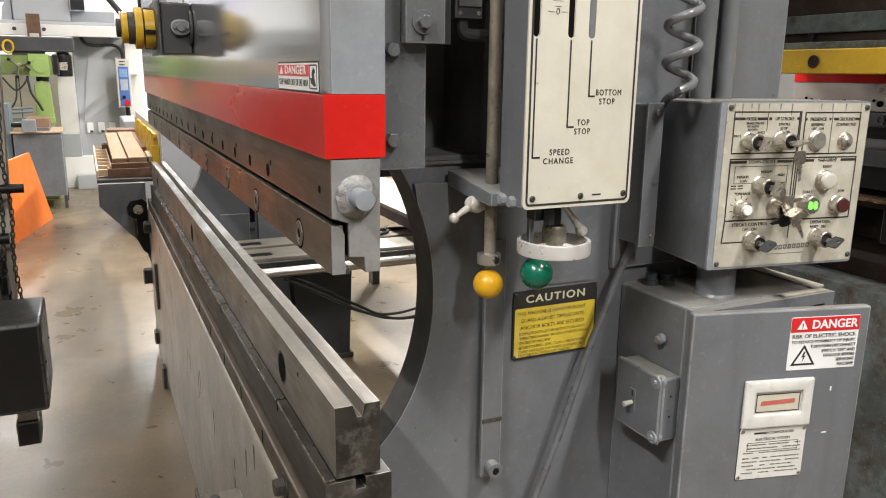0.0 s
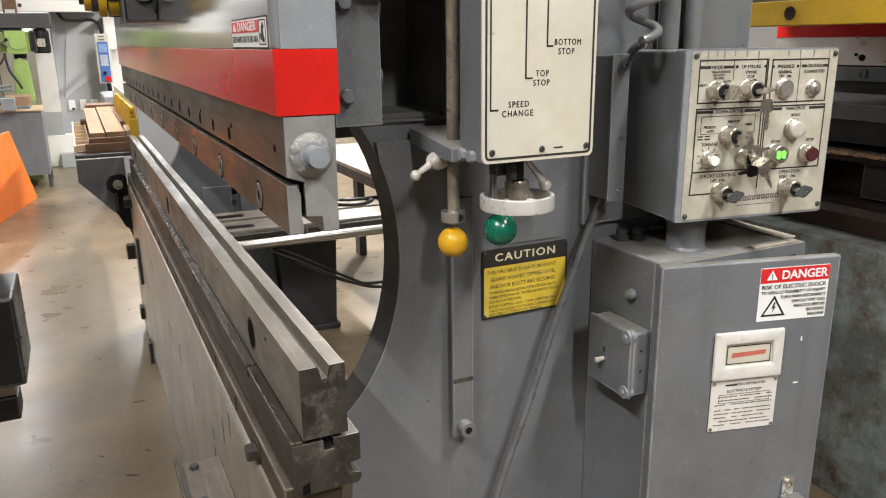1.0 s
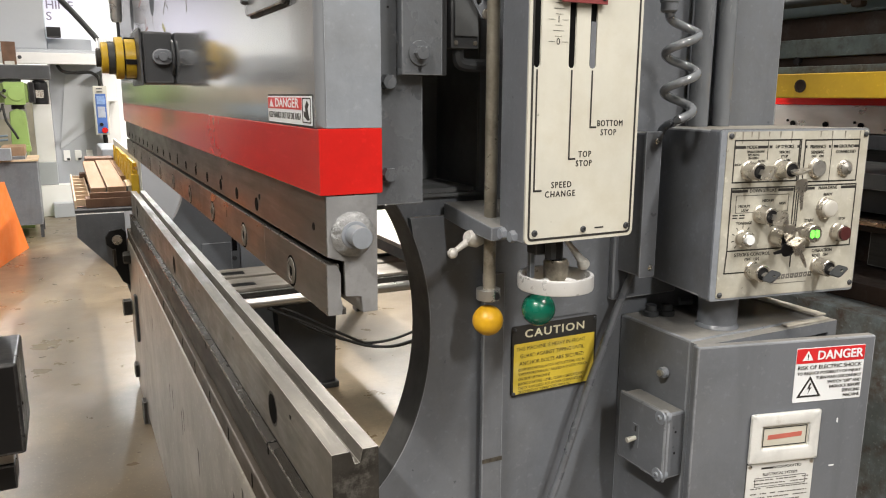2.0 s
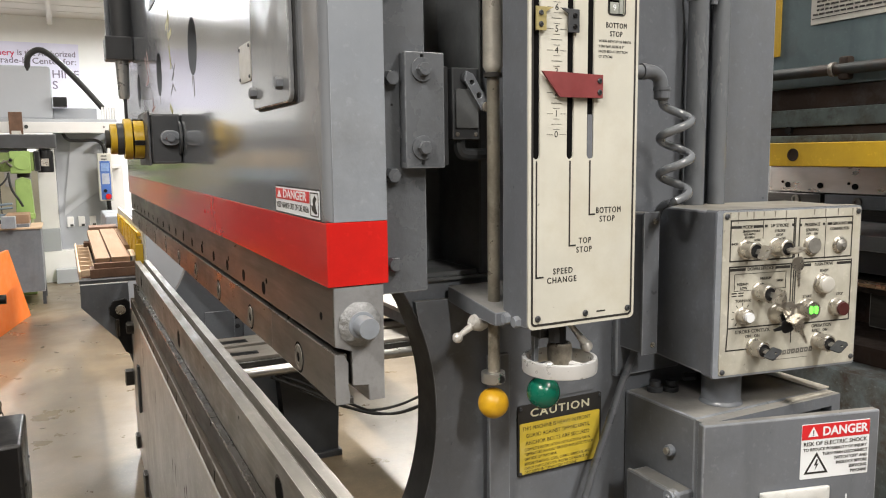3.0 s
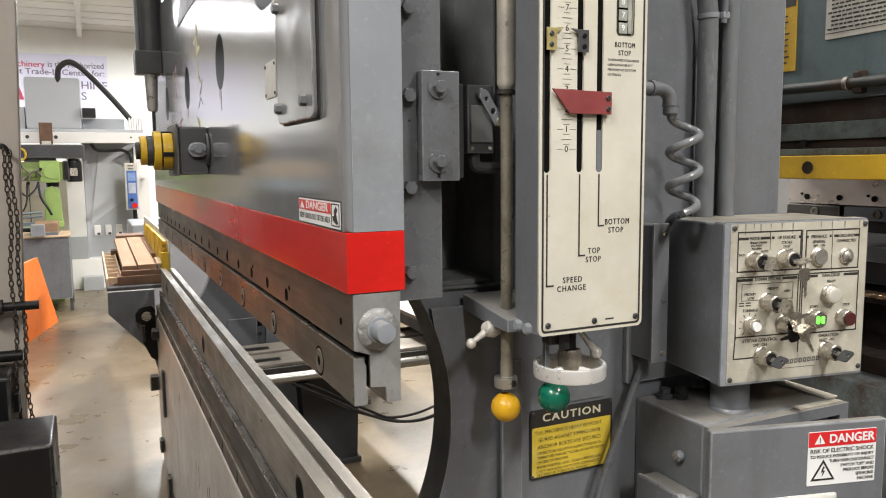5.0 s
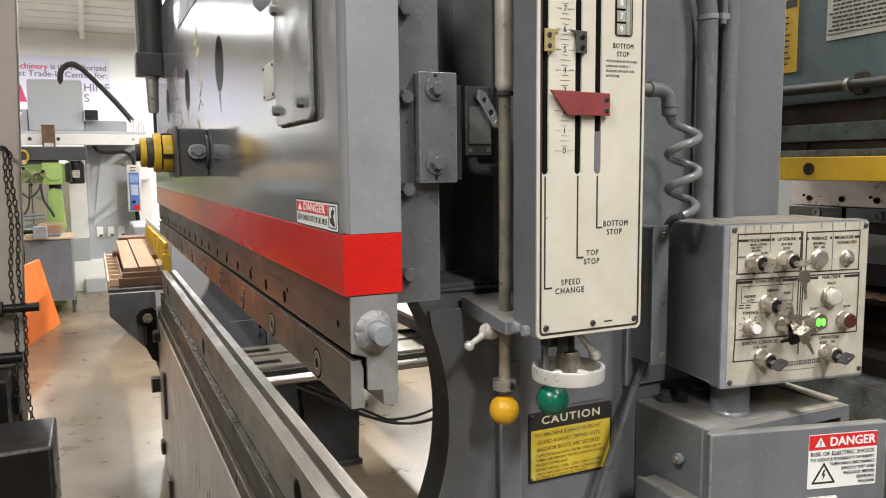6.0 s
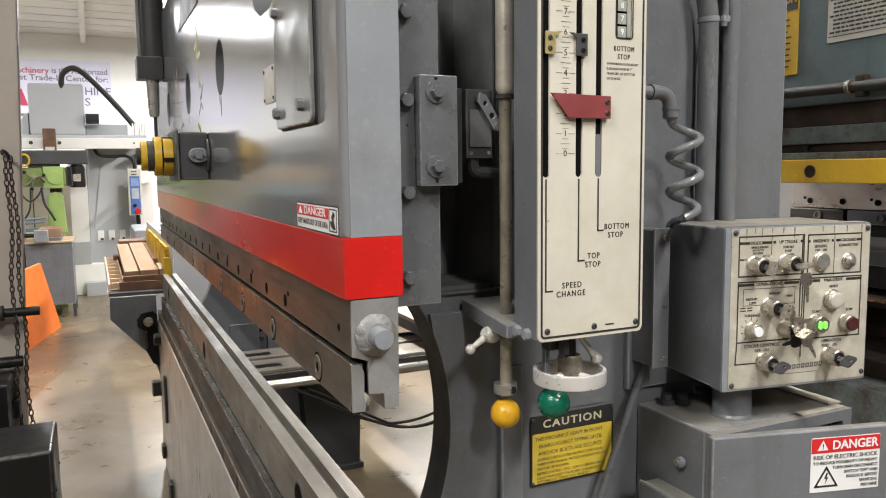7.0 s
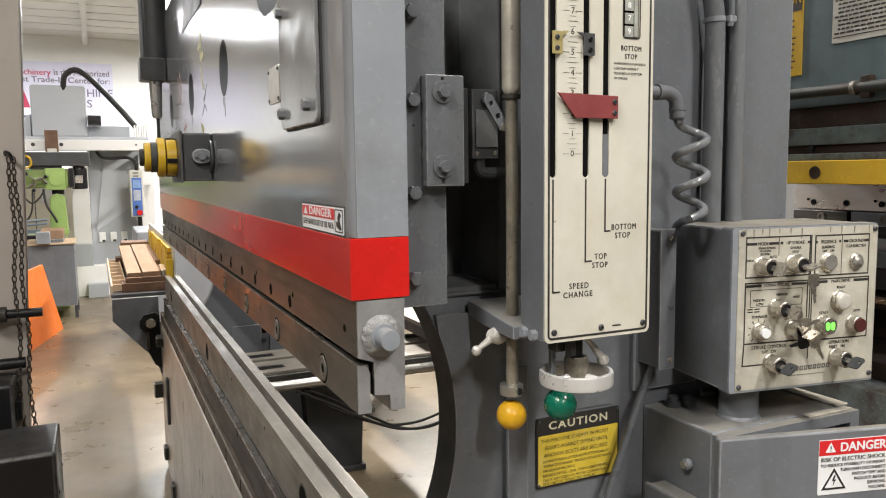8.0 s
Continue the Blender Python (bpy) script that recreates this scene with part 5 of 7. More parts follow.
part("lens", on_box(lathe((0.2055, 1.270, 0.0070), (0, 0, 1), [(0, 0.010), (0.001, 0.009), (0.004, 0.004), (0.006, 0.0035)], seg=24)), DULL_LENS, o)
o = operator(0.177, 1.2105, 0.0145, 0.008, "pilot_light", "white ready lamp lens")
part("lens", on_box(lathe((0.177, 1.2105, 0.009), (0, 0, 1), [(0, 0.0135), (0.006, 0.0125), (0.009, 0.008)], seg=28)), PALE, o)
o = operator(0.1480, 1.1745, 0.0135, 0.016, "start_button", "start button, lit green")
GREEN_GLOW = glow("lit green lens", (0.10, 0.85, 0.05), 2.2)
for du in (-0.0045, 0.0045):
    part("lens", on_box(slab(rounded(0.148 + du - 0.0031, 0.148 + du + 0.0031, 1.1685, 1.1805, 0.003), "z", 0.0187, 0.0195)), GREEN_GLOW, o)
o = operator(0.2045, 1.1725, 0.0125, 0.014, "stop_button", "dark red stop button in a nickel ring")
part("cap", on_box(cyl((0.2045, 1.1725, 0.0160), (0.2045, 1.1725, 0.0205), 0.0105, seg=24, bevel=0.001)), material("dark red plastic", (0.065, 0.017, 0.017), 0.35, vary=0.1), o)


# ring of keys hanging from the switches
def hanging_key(u, v, turn, L, mat):
    m = box_m @ Matrix.Translation((u, v, 0.030)) @ Matrix.Rotation(radians(turn), 4, "Z")
    bm = slab(rounded(-0.010, 0.010, -0.017, 0.003, 0.006, 4), "z", -0.0007, 0.0007)
    slab([(-0.0035, -0.016), (0.0035, -0.016), (0.0025, -0.016 - L), (-0.001, -0.019 - L)], "z", -0.0007, 0.0007, bm=bm)
    bmesh.ops.transform(bm, matrix=m, verts=bm.verts)
    part("loose_key", bm, mat, con, "loose key hanging on a ring")


part("key_ring", on_box(tube([(0.0985 + 0.011 * math.cos(a), 1.176 + 0.011 * math.sin(a), 0.030) for a in [2 * math.pi * i / 24 for i in range(24)]], 0.0008, seg=6, closed=True)), NICKEL, con)
hanging_key(0.074, 1.205, 20, 0.02, NICKEL)
hanging_key(0.084, 1.182, 100, 0.016, NICKEL)
hanging_key(0.106, 1.163, 30, 0.022, NICKEL)
hanging_key(0.097, 1.158, -80, 0.014, BLACK)
hanging_key(0.1035, 1.256, 5, 0.024, NICKEL)

# junction box behind the control box
jb = thing("junction_box", (0.83, 0.95, 1.09), "flat grey junction box with a screwed cover", "junction box")
part("box_body", box(0.8075, 0.8355, 0.922, 0.984, 1.100, 1.321, 0.003), GREY, jb)
part("box_cover", box(0.8055, 0.837, 0.9185, 0.9218, 1.098, 1.323, 0.0015), GREY, jb)
for z in (1.308, 1.113):
    part("screw", screw((0.827, 0.9185, z), (0, -1, 0), 0.0045), NICKEL, jb)
gl = thing("cable_gland", (0.89, 0.96, 1.021), "dark conduit bushings behind the control post", "fitting")
for x, y in ((0.868, 0.955), (0.893, 0.945)):
    part("gland", lathe((x, y, 1.0212), (0, 0, 1), [(0, 0.013), (0.008, 0.013), (0.009, 0.009), (0.018, 0.009)], seg=16), GREY_DARK, gl)
part("bolt_head", hexbolt((0.905, 0.93, 1.047), (1, -0.4, 0), 0.012, 0.02), GREY_DARK, gl)

# ---- frame column, conduits, coiled cord ----
col = part("column", box(0.985, 1.132, 0.966, 0.9848, 1.0215, 2.25, 0.003), GREY, brake, "tall grey column of the machine frame")
door_panel = part("frame_cover", slab([(0.80, 1.05), (0.935, 1.05), (0.935, 1.59), (0.928, 1.65), (0.91, 1.72), (0.88, 1.80), (0.82, 1.86), (0.80, 1.87)], "y", 0.972, 0.9846, bevel=0.003), GREY, brake)
GREY_PIPE = material("smeared grey pipe paint", (0.150, 0.160, 0.175), 0.2, vary=0.15, scale=9, stretch=(1, 1, 0.3), coat=0.4, bump=0.12, bump_scale=60, dirt=(0.07, 0.07, 0.066), dirt_amount=0.45, dirt_scale=9, grime=0.4)
cond = thing("conduit", (0.937, 0.950, 1.331), "grey painted rigid conduit with a strap, on the frame", "conduit")
part("pipe", tube(smooth_path([(0.937, 0.950, 1.3277), (0.937, 0.950, 1.62), (0.934, 0.950, 1.67), (0.918, 0.950, 1.74), (0.888, 0.950, 1.83)]), 0.0160, seg=24), GREY_PIPE, cond)
part("strap", cyl((0.9355, 0.950, 1.652), (0.935, 0.950, 1.660), 0.0175, seg=24), GREY_LIGHT, cond)
part("strap_clamp", box(0.952, 0.966, 0.932, 0.945, 1.652, 1.662, 0.002), GREY_LIGHT, cond)
part("thin_cable", tube(smooth_path([(0.957, 0.938, 1.645), (0.958, 0.936, 1.668), (0.953, 0.934, 1.70), (0.93, 0.934, 1.78)]), 0.005), GREY, cond)
cond = thing("conduit", (0.981, 0.9445, 1.331), "grey painted rigid conduit beside the column", "conduit")
part("pipe", cyl((0.981, 0.9445, 1.3277), (0.981, 0.9445, 2.25), 0.0138, seg=24), GREY_PIPE, cond)

cord = thing("coiled_cord", (0.80, 0.88, 1.33), "glossy grey coiled cord on a pipe elbow", "cord")
ey = 0.872
part("elbow_nipple", cyl((0.690, ey, 1.527), (0.765, ey, 1.527), 0.0092, seg=20), GREY, cord)
part("elbow_collar", cyl((0.752, ey, 1.527), (0.759, ey, 1.527), 0.0115, seg=20), GREY, cord)
part("elbow", tube(smooth_path([(0.760, ey, 1.527), (0.775, ey, 1.526), (0.786, ey, 1.519), (0.790, ey, 1.506)]), 0.0102, seg=20), GREY, cord)
part("elbow_nut", lathe((0.7915, ey, 1.488), (0, 0, 1), [(0, 0.008), (0.003, 0.0115), (0.013, 0.0115), (0.014, 0.0128), (0.018, 0.0128)], seg=24), GREY, cord)
pts = [(0.7915, ey, 1.494), (0.793, ey, 1.486)]
cx, pitch, rad = 0.8205, 0.0515, 0.0235
for i in range(0, 35):
    a = math.pi * 0.95 - i * 2 * math.pi / 12
    pts.append((cx + 0.003 * math.sin(i * 0.4) + rad * math.cos(a), ey + 0.7 * rad * math.sin(a), 1.488 - pitch * i / 12))
pts += [(0.845, 0.90, 1.338), (0.86, 0.945, 1.325), (0.862, 0.965, 1.28)]
CORD = material("glossy grey cord", (0.155, 0.166, 0.182), 0.16, vary=0.2, scale=25, bump=0.1, dirt=(0.06, 0.06, 0.06), dirt_amount=0.4, dirt_scale=20, coat=0.9)
part("coil", tube(smooth_path(pts, 3), 0.0064, seg=12), CORD, cord)

# ---- back gauge seen through the throat ----
RAIL = material("dull machined rail", (0.30, 0.28, 0.25), 0.5, metal=0.25, vary=0.2, scale=6, stretch=(0.3, 1, 1), bump=0.05, dirt=(0.12, 0.105, 0.09), dirt_amount=0.4, dirt_scale=5, soft=0.05)
gauge = thing("back_gauge", (1.0, 3.2, 0.0), "back gauge with a chromed shaft and slotted rails behind the bed", "back gauge")
part("shaft", cyl((0.372, 3.03, 0.545), (1.9, 3.03, 0.545), 0.022, seg=28), CHROME, gauge, "bright chromed guide shaft")
part("beam", box(0.42, 1.9, 3.06, 3.20, 0.52, 0.585, 0.004), STEEL_DARK, gauge)
part("front_rail", box(0.45, 1.9, 3.07, 3.26, 0.5855, 0.60, 0.003), RAIL, gauge, "pale steel slotted rail")
part("rear_rail", box(0.45, 1.9, 3.30, 3.46, 0.5855, 0.60, 0.003), RAIL, gauge)
part("rear_beam", box(0.42, 1.9, 3.30, 3.44, 0.50, 0.585, 0.004), STEEL_DARK, gauge)
for y in (3.12, 3.34):
    part("slot", box(0.52, 0.70, y, y + 0.05, 0.6001, 0.6012), BLACK, gauge)
part("stand", slab([(0.865, 0.0), (0.83, 0.4995), (1.125, 0.4995), (1.105, 0.0)], "y", 3.345, 3.44, bevel=0.004), GREY_DARK, gauge, "dark grey stand on the floor")
part("stand_foot", box(0.845, 1.120, 3.325, 3.46, 0.0, 0.03, 0.006), GREY_DARK, gauge)
bar = thing("rear_support", (1.5, 3.8, 0.0), "narrow dull steel support table behind the press", "support")
part("top_plate", box(1.345, 1.695, 3.02, 4.6, 0.7000, 0.7200, 0.003), RAIL, bar)
part("front_edge", box(1.352, 1.385, 3.025, 4.595, 0.648, 0.6998, 0.003), GREY_DARK, bar)
for y in (3.03, 4.5):
    part("leg", box(1.640, 1.690, y, y + 0.08, 0.0, 0.6998, 0.003), GREY_DARK, bar)
loop = solo("loose_cable", tube(smooth_path([(0.95, 3.40, 0.6085), (1.10, 3.37, 0.6085), (1.22, 3.30, 0.6085), (1.32, 3.37, 0.6085), (1.26, 3.43, 0.6085), (1.16, 3.38, 0.620), (1.24, 3.33, 0.626), (1.34, 3.42, 0.6085), (1.50, 3.40, 0.6085)]), 0.0075, seg=8), RUBBER, "loose black cable lying in loops on the rails", "cable")
wires = thing("cable_bundle", (1.2, 3.0, 0.45), "loose black cables sagging behind the bed", "cables")
for k, (dz, dy) in enumerate(((0, 0), (0.020, 0.03), (-0.016, 0.05))):
    part("cable", tube(smooth_path([(0.72 + 0.03 * k, 3.02 + dy, 0.52), (0.85, 3.0 + dy, 0.455 + dz), (1.05, 2.98 + dy, 0.345 + dz * 0.7), (1.2, 2.97 + dy, 0.298 - dz * 0.4), (1.36, 2.96 + dy, 0.315 - dz), (1.6, 2.95 + dy, 0.41 - dz)]), 0.006, seg=8), RUBBER, wires)

# things on and in front of the bed
clampf = thing("foot_clamp", (0.22, 1.36, 0.0), "grey steel foot plate with a hook bolted low on the bed", "bracket")
part("shelf", box(0.165, 0.2545, 1.27, 1.46, 0.50, 0.515, 0.003), STEEL, clampf)
part("side_flange", box(0.165, 0.172, 1.27, 1.46, 0.5155, 0.535, 0.002), STEEL_DARK, clampf)
part("leg", box(0.19, 0.2545, 1.30, 1.44, 0.0, 0.4998, 0.004), GREY_DARK, clampf)
for y in (1.30, 1.43):
    part("pin", hexbolt((0.20, y, 0.515), (0, 0, 1), 0.016, 0.008), GREY_DARK, clampf)
for y, z0, z1 in ((3.60, 0.10, 0.16), (3.28, 0.0, 0.10)):
    solo("bed_lug", box(0.236, 0.2546, y, y + 0.06, z0, z1, 0.004), STEEL_DARK, "small dark lug on the bed front", "lug", "lugs on the bed")
solo("bed_hook", box(0.215, 0.2546, 3.74, 3.79, 0.36, 0.43, 0.004), STEEL_DARK, "dark hook block at the bed's end", "hook")
solo("bed_stop", box(0.243, 0.2546, 3.40, 3.44, 0.33, 0.535, 0.003), GREY_DARK, "dark vertical stop bar on the bed front", "bar")
solo("bed_end_bolt", hexbolt((0.2548, 3.62, 0.66), (-1, 0, 0), 0.05, 0.03), STEEL_DARK, "large dark bolt at the bed's end", "bolt")

# ---- drive motor on the ram's front ----
mot = thing("ram_motor", (0.2, 2.1, 1.38), "grey gearbox with a yellow and black coupling on the ram", "motor")
mz = 1.462
gb = part("gearbox", box(0.2105, 0.2803, 1.98, 2.20, mz - 0.062, mz + 0.058, 0.006), GREY_DARK, mot)
part("gearbox_flange", box(0.204, 0.210, 1.97, 2.21, mz - 0.066, mz + 0.062, 0.003), GREY_DARK, mot)
part("sight_plate", slab(rounded(0.231, 0.277, mz - 0.018, mz + 0.018, 0.0175), "y", 1.962, 1.9798, bevel=0.003), GREY, gb)
for x in (0.239, 0.269):
    part("plate_bolt", hexbolt((x, 1.962, mz), (0, -1, 0), 0.008, 0.005), GREY, gb)
part("sight_boss", cyl((0.254, 1.9615, mz), (0.254, 1.954, mz), 0.010, seg=20, bevel=0.001), GREY, gb)
part("side_flange", cyl((0.2735, 1.985, mz), (0.2803, 1.985, mz), 0.042, seg=36, bevel=0.002), GREY_DARK, gb)
part("cover_joint", box(0.2045, 0.2100, 1.9715, 2.2085, mz + 0.0625, mz + 0.066, 0.001), GREY, gb)
for x0, x1, r, mat in ((0.1795, 0.2038, 0.048, YELLOW), (0.1765, 0.1793, 0.034, BLACK), (0.158, 0.1763, 0.0505, YELLOW), (0.1425, 0.1578, 0.039, GREY_DARK), (0.127, 0.1423, 0.037, YELLOW), (0.116, 0.1268, 0.022, STEEL_DARK)):
    part("coupling_ring", cyl((x0, 2.09, mz), (x1, 2.09, mz), r, seg=32, bevel=0.002), mat, mot)
for a in range(0, 360, 90):
    part("coupling_jaw", box(-0.0125, 0.0125, -0.006, 0.006, -0.003, 0.003, 0.001), BLACK, mot, m=Matrix.Translation((0.1915, 2.09, mz)) @ Matrix.Rotation(radians(a + 12), 4, "X") @ Matrix.Translation((0, 0, 0.0475)))

cylr = thing("air_cylinder", (0.25, 3.2, 1.5), "dark vertical cylinder with a tapered rod end, hung from the crown", "cylinder")
part("barrel", cyl((0.250, 3.15, 1.86), (0.250, 3.15, 2.2503), 0.045, seg=28), GREY_DARK, cylr)
part("end_cap", box(0.185, 0.2805, 3.10, 3.20, 1.775, 1.86, 0.006), GREY_DARK, cylr)
part("rod_end", lathe((0.243, 3.15, 1.635), (0, 0, 1), [(0, 0.016), (0.012, 0.020), (0.14, 0.024)], seg=20), ALU, cylr)
part("rod", cyl((0.246, 3.15, 1.50), (0.246, 3.15, 1.64), 0.006, seg=12), GREY_DARK, cylr)
part("tie_rod", cyl((0.200, 3.12, 1.86), (0.200, 3.12, 2.2503), 0.009, seg=12), GREY, cylr)

# ---- far end: gusset, timber, yellow guard ----
gus = thing("work_support", (0.2, 3.9, 0.0), "dark steel support gusset at the bed's far end", "support")
part("gusset", slab([(0.052, 0.845), (0.2546, 0.845), (0.2546, 0.455), (0.230, 0.54), (0.050, 0.742)], "y", 3.770, 3.795, bevel=0.002), GREY, gus)
part("shelf", box(0.05, 0.40, 3.7955, 5.2, 0.845, 0.862, 0.003), GREY_DARK, gus)
part("pivot", cyl((0.213, 3.7515, 0.722), (0.213, 3.735, 0.722), 0.022, seg=20, bevel=0.003), NICKEL, gus)
part("clamp_plate", slab([(0.163, 0.735), (0.185, 0.765), (0.235, 0.772), (0.2546, 0.755), (0.2546, 0.50), (0.225, 0.52), (0.190, 0.60), (0.188, 0.68), (0.165, 0.70)], "y", 3.752, 3.7695, bevel=0.003), BLACK, gus, "greasy black pivot clamp")
part("lever", box(0.190, 0.204, 3.742, 3.7515, 0.60, 0.68, 0.002), BAND, gus)
WOOD = material("sawn timber", (0.33, 0.205, 0.125), 0.7, vary=0.25, scale=5, stretch=(1, 0.12, 1), bump=0.2, dirt=(0.16, 0.09, 0.05), dirt_amount=0.3, object_random=0.4)
WOOD_DARK = material("dark hardwood skid", (0.14, 0.075, 0.045), 0.7, vary=0.3, scale=6, bump=0.2)
WOOD_PALE = material("pale pine", (0.55, 0.42, 0.29), 0.7, vary=0.15, scale=6, stretch=(1, 0.2, 1), bump=0.1)
skid = thing("timber_skid", (0.2, 4.2, 0.862), "dark wooden skid with sloping pale planks on it", "skid")
part("runner", box(0.10, 0.33, 3.84, 3.96, 0.8625, 0.905, 0.003), WOOD_DARK, skid)
part("runner", box(0.10, 0.33, 4.9, 5.0, 0.8625, 0.925, 0.003), WOOD_DARK, skid)
part("cross_board", box(0.118, 0.33, 3.85, 3.875, 0.9055, 0.930, 0.002), WOOD_DARK, skid)
for x0, x1, dy, dz in ((0.126, 0.190, 0.015, 0.0), (0.196, 0.277, 0.0, 0.004)):
    part("plank", slab([(3.87 + dy, 0.9215 + dz), (5.10, 0.952 + dz), (5.10, 0.980 + dz), (3.87 + dy, 0.9495 + dz)], "x", x0, x1, bevel=0.002), WOOD, skid, "pale sawn plank lying at a slope")
part("offcut", box(0.14, 0.30, 5.12, 5.30, 0.8625, 0.995, 0.003), WOOD_DARK, skid)
part("plank", slab([(4.30, 0.933), (5.25, 0.957), (5.25, 0.985), (4.30, 0.961)], "x", 0.280, 0.330, bevel=0.002), WOOD, skid, "pale sawn plank lying at a slope")
part("splinter", slab([(3.875, 0.954), (3.99, 0.957), (3.985, 0.972), (3.90, 0.966)], "x", 0.279, 0.300), WOOD_PALE, skid)
part("grey_block", box(0.285, 0.318, 3.88, 4.15, 0.9055, 0.955, 0.004), PALE, skid)
rack = thing("slatted_rack", (0.08, 4.4, 0.862), "flat pale slatted rack lying on the support shelf", "rack")
part("side_rail", box(0.052, 0.060, 3.83, 5.12, 0.8625, 0.902, 0.002), WOOD_PALE, rack)
part("side_rail", box(0.1165, 0.1235, 3.97, 5.12, 0.8625, 0.902, 0.002), WOOD_PALE, rack)
for k in range(8):
    part("slat", box(0.0605, 0.116, 3.86 + 0.165 * k, 3.872 + 0.165 * k, 0.872, 0.902, 0.001), WOOD_PALE, rack)
part("rack_floor", box(0.0605, 0.116, 3.88, 5.0, 0.8625, 0.866), WOOD_DARK, rack)
guard = thing("yellow_guard", (0.30, 4.2, 0.87), "yellow folded guard strips along a cream panel", "guard")
part("panel", box(0.335, 0.347, 3.84, 5.6, 0.863, 1.085, 0.003), CREAM, guard)
for k in range(4):
    part("strip", box(0.312 + 0.002 * k, 0.3345, 3.87 + 0.02 * k, 5.2, 0.935 + 0.034 * k, 0.955 + 0.034 * k, 0.003), YELLOW, guard)
rng = random.Random(5)
for k in range(16):
    y, up = 3.89 + 0.082 * k, rng.uniform(-0.012, 0.012)
    out = [(y, 0.922 + up), (y + 0.030, 0.930 + up), (y + 0.052, 0.985 + up), (y + 0.046, 1.050 + up), (y + 0.014, 1.062 + up), (y + 0.020, 0.99 + up)]
    part("fold", slab(out, "x", 0.300 + rng.uniform(0, 0.005), 0.3118, bevel=0.002), YELLOW, guard)
part("end_cap", box(0.300, 0.3345, 3.845, 3.869, 0.915, 1.01, 0.005), YELLOW, guard)

# ---- beige machine column with a black box, near the aisle ----
BEIGE = material("beige machine paint", (0.36, 0.33, 0.30), 0.45, vary=0.08, scale=4, bump=0.08)
col2 = thing("machine_column", (-0.4, 2.3, 0.0), "beige machine column with a black box and steel rods", "machine")
bm = box(-0.62, -0.1925, 2.45, 2.50, 0.60, 2.6, 0.006)
for v in bm.verts:
    v.co.x += (v.co.z - 0.9) * 0.039
part("column", bm, BEIGE, col2)
part("base_column", box(-1.10, -0.621, 2.40, 3.0, 0.0, 2.6, 0.006), BEIGE, col2)
part("rod", cyl((-0.50, 2.40, 1.033), (-0.146, 2.40, 1.033), 0.013, seg=20, bevel=0.001), BLACK, col2, "black steel rod")
part("rod_collar", cyl((-0.275, 2.40, 1.033), (-0.235, 2.40, 1.033), 0.022, seg=20, bevel=0.002), STEEL_DARK, col2)
part("rod", cyl((-0.50, 2.40, 0.892), (-0.196, 2.40, 0.892), 0.016, seg=20, bevel=0.001), BLACK, col2, "black steel rod")
part("rod_bracket", box(-0.44, -0.40, 2.38, 2.47, 0.82, 1.07, 0.004), BLACK, col2)
blk = part("dial_block", box(-0.33, -0.222, 2.30, 2.449, 0.70, 0.855, 0.01), BLACK, col2, "black indicator block with a small dial")
part("dial", cyl((-0.300, 2.30, 0.775), (-0.300, 2.286, 0.775), 0.024, seg=24, bevel=0.002), STEEL_DARK, blk)
part("dial_arm", box(-0.222, -0.205, 2.33, 2.37, 0.745, 0.80, 0.003), BLACK, blk)
part("side_box", box(-0.50, -0.104, 1.845, 2.08, 0.590, 0.802, 0.008, seg=3), BLACK, col2, "black painted steel box")
part("box_arm", box(-0.46, -0.36, 2.08, 2.45, 0.62, 0.78, 0.004), BLACK, col2)
part("box_stub", box(-0.180, -0.138, 1.93, 2.0, 0.535, 0.5898, 0.003), BEIGE, col2)
part("stub_foot", box(-0.185, -0.135, 1.92, 2.01, 0.475, 0.5348, 0.004), BLACK, col2)
for y in (1.87, 2.05):
    part("box_screw", screw((-0.104, y, 0.70), (1, 0, 0), 0.004), BLACK, col2)
part("chain_hook", tube(smooth_path([(-0.215, 2.455, 1.478), (-0.212, 2.42, 1.485), (-0.200, 2.40, 1.478), (-0.195, 2.40, 1.460)]), 0.005, seg=8), BLACK, col2)

CHAIN = material("dark rusty chain", (0.055, 0.045, 0.038), 0.5, metal=0.5, vary=0.3, scale=40, bump=0.1)
chain = thing("steel_chain", (-0.19, 2.40, 0.72), "dark steel chain hanging in two strands from a hook", "chain")
link_meshes = []
for turn in (0.5, 2.07):
    pts = [(0.0055 * math.cos(q) * math.cos(turn), 0.0055 * math.cos(q) * math.sin(turn), 0.0105 * math.sin(q)) for q in [2 * math.pi * i / 12 for i in range(12)]]
    bm = tube(pts, 0.0020, seg=5, closed=True)
    me = bpy.data.meshes.new("chain_link")
    bm.to_mesh(me)
    bm.free()
    me.shade_smooth()
    link_meshes.append(me)
for sx, sy, tilt in ((-0.200, 2.392, 0.000), (-0.190, 2.408, 0.022)):
    for k in range(53):
        z = 1.462 - 0.0165 * k
        x = sx + (tilt - 0.018) * (1.46 - z) + 0.004 * math.sin(z * 21)
        ob = link("chain_link", link_meshes[k % 2], CHAIN, chain)
        ob.location = Vector((x, sy, z)) - ORIGIN[chain.name]

# ---- orange sheet leaning by the aisle ----
ORANGE = material("orange painted sheet", (0.75, 0.17, 0.02), 0.45, vary=0.05, scale=3, bump=0.03)
A, B = Vector((-0.337, 7.774, 0)), Vector((-0.75, 5.92, 0))
d = (B - A).normalized()
m = facing(A, d, (0, 0, 1))
bm = slab([(0, 0), ((B - A).length, 0), ((B - A).length, 0.64), (0.494, 0.66)], "z", -0.012, 0.012, bevel=0.002)
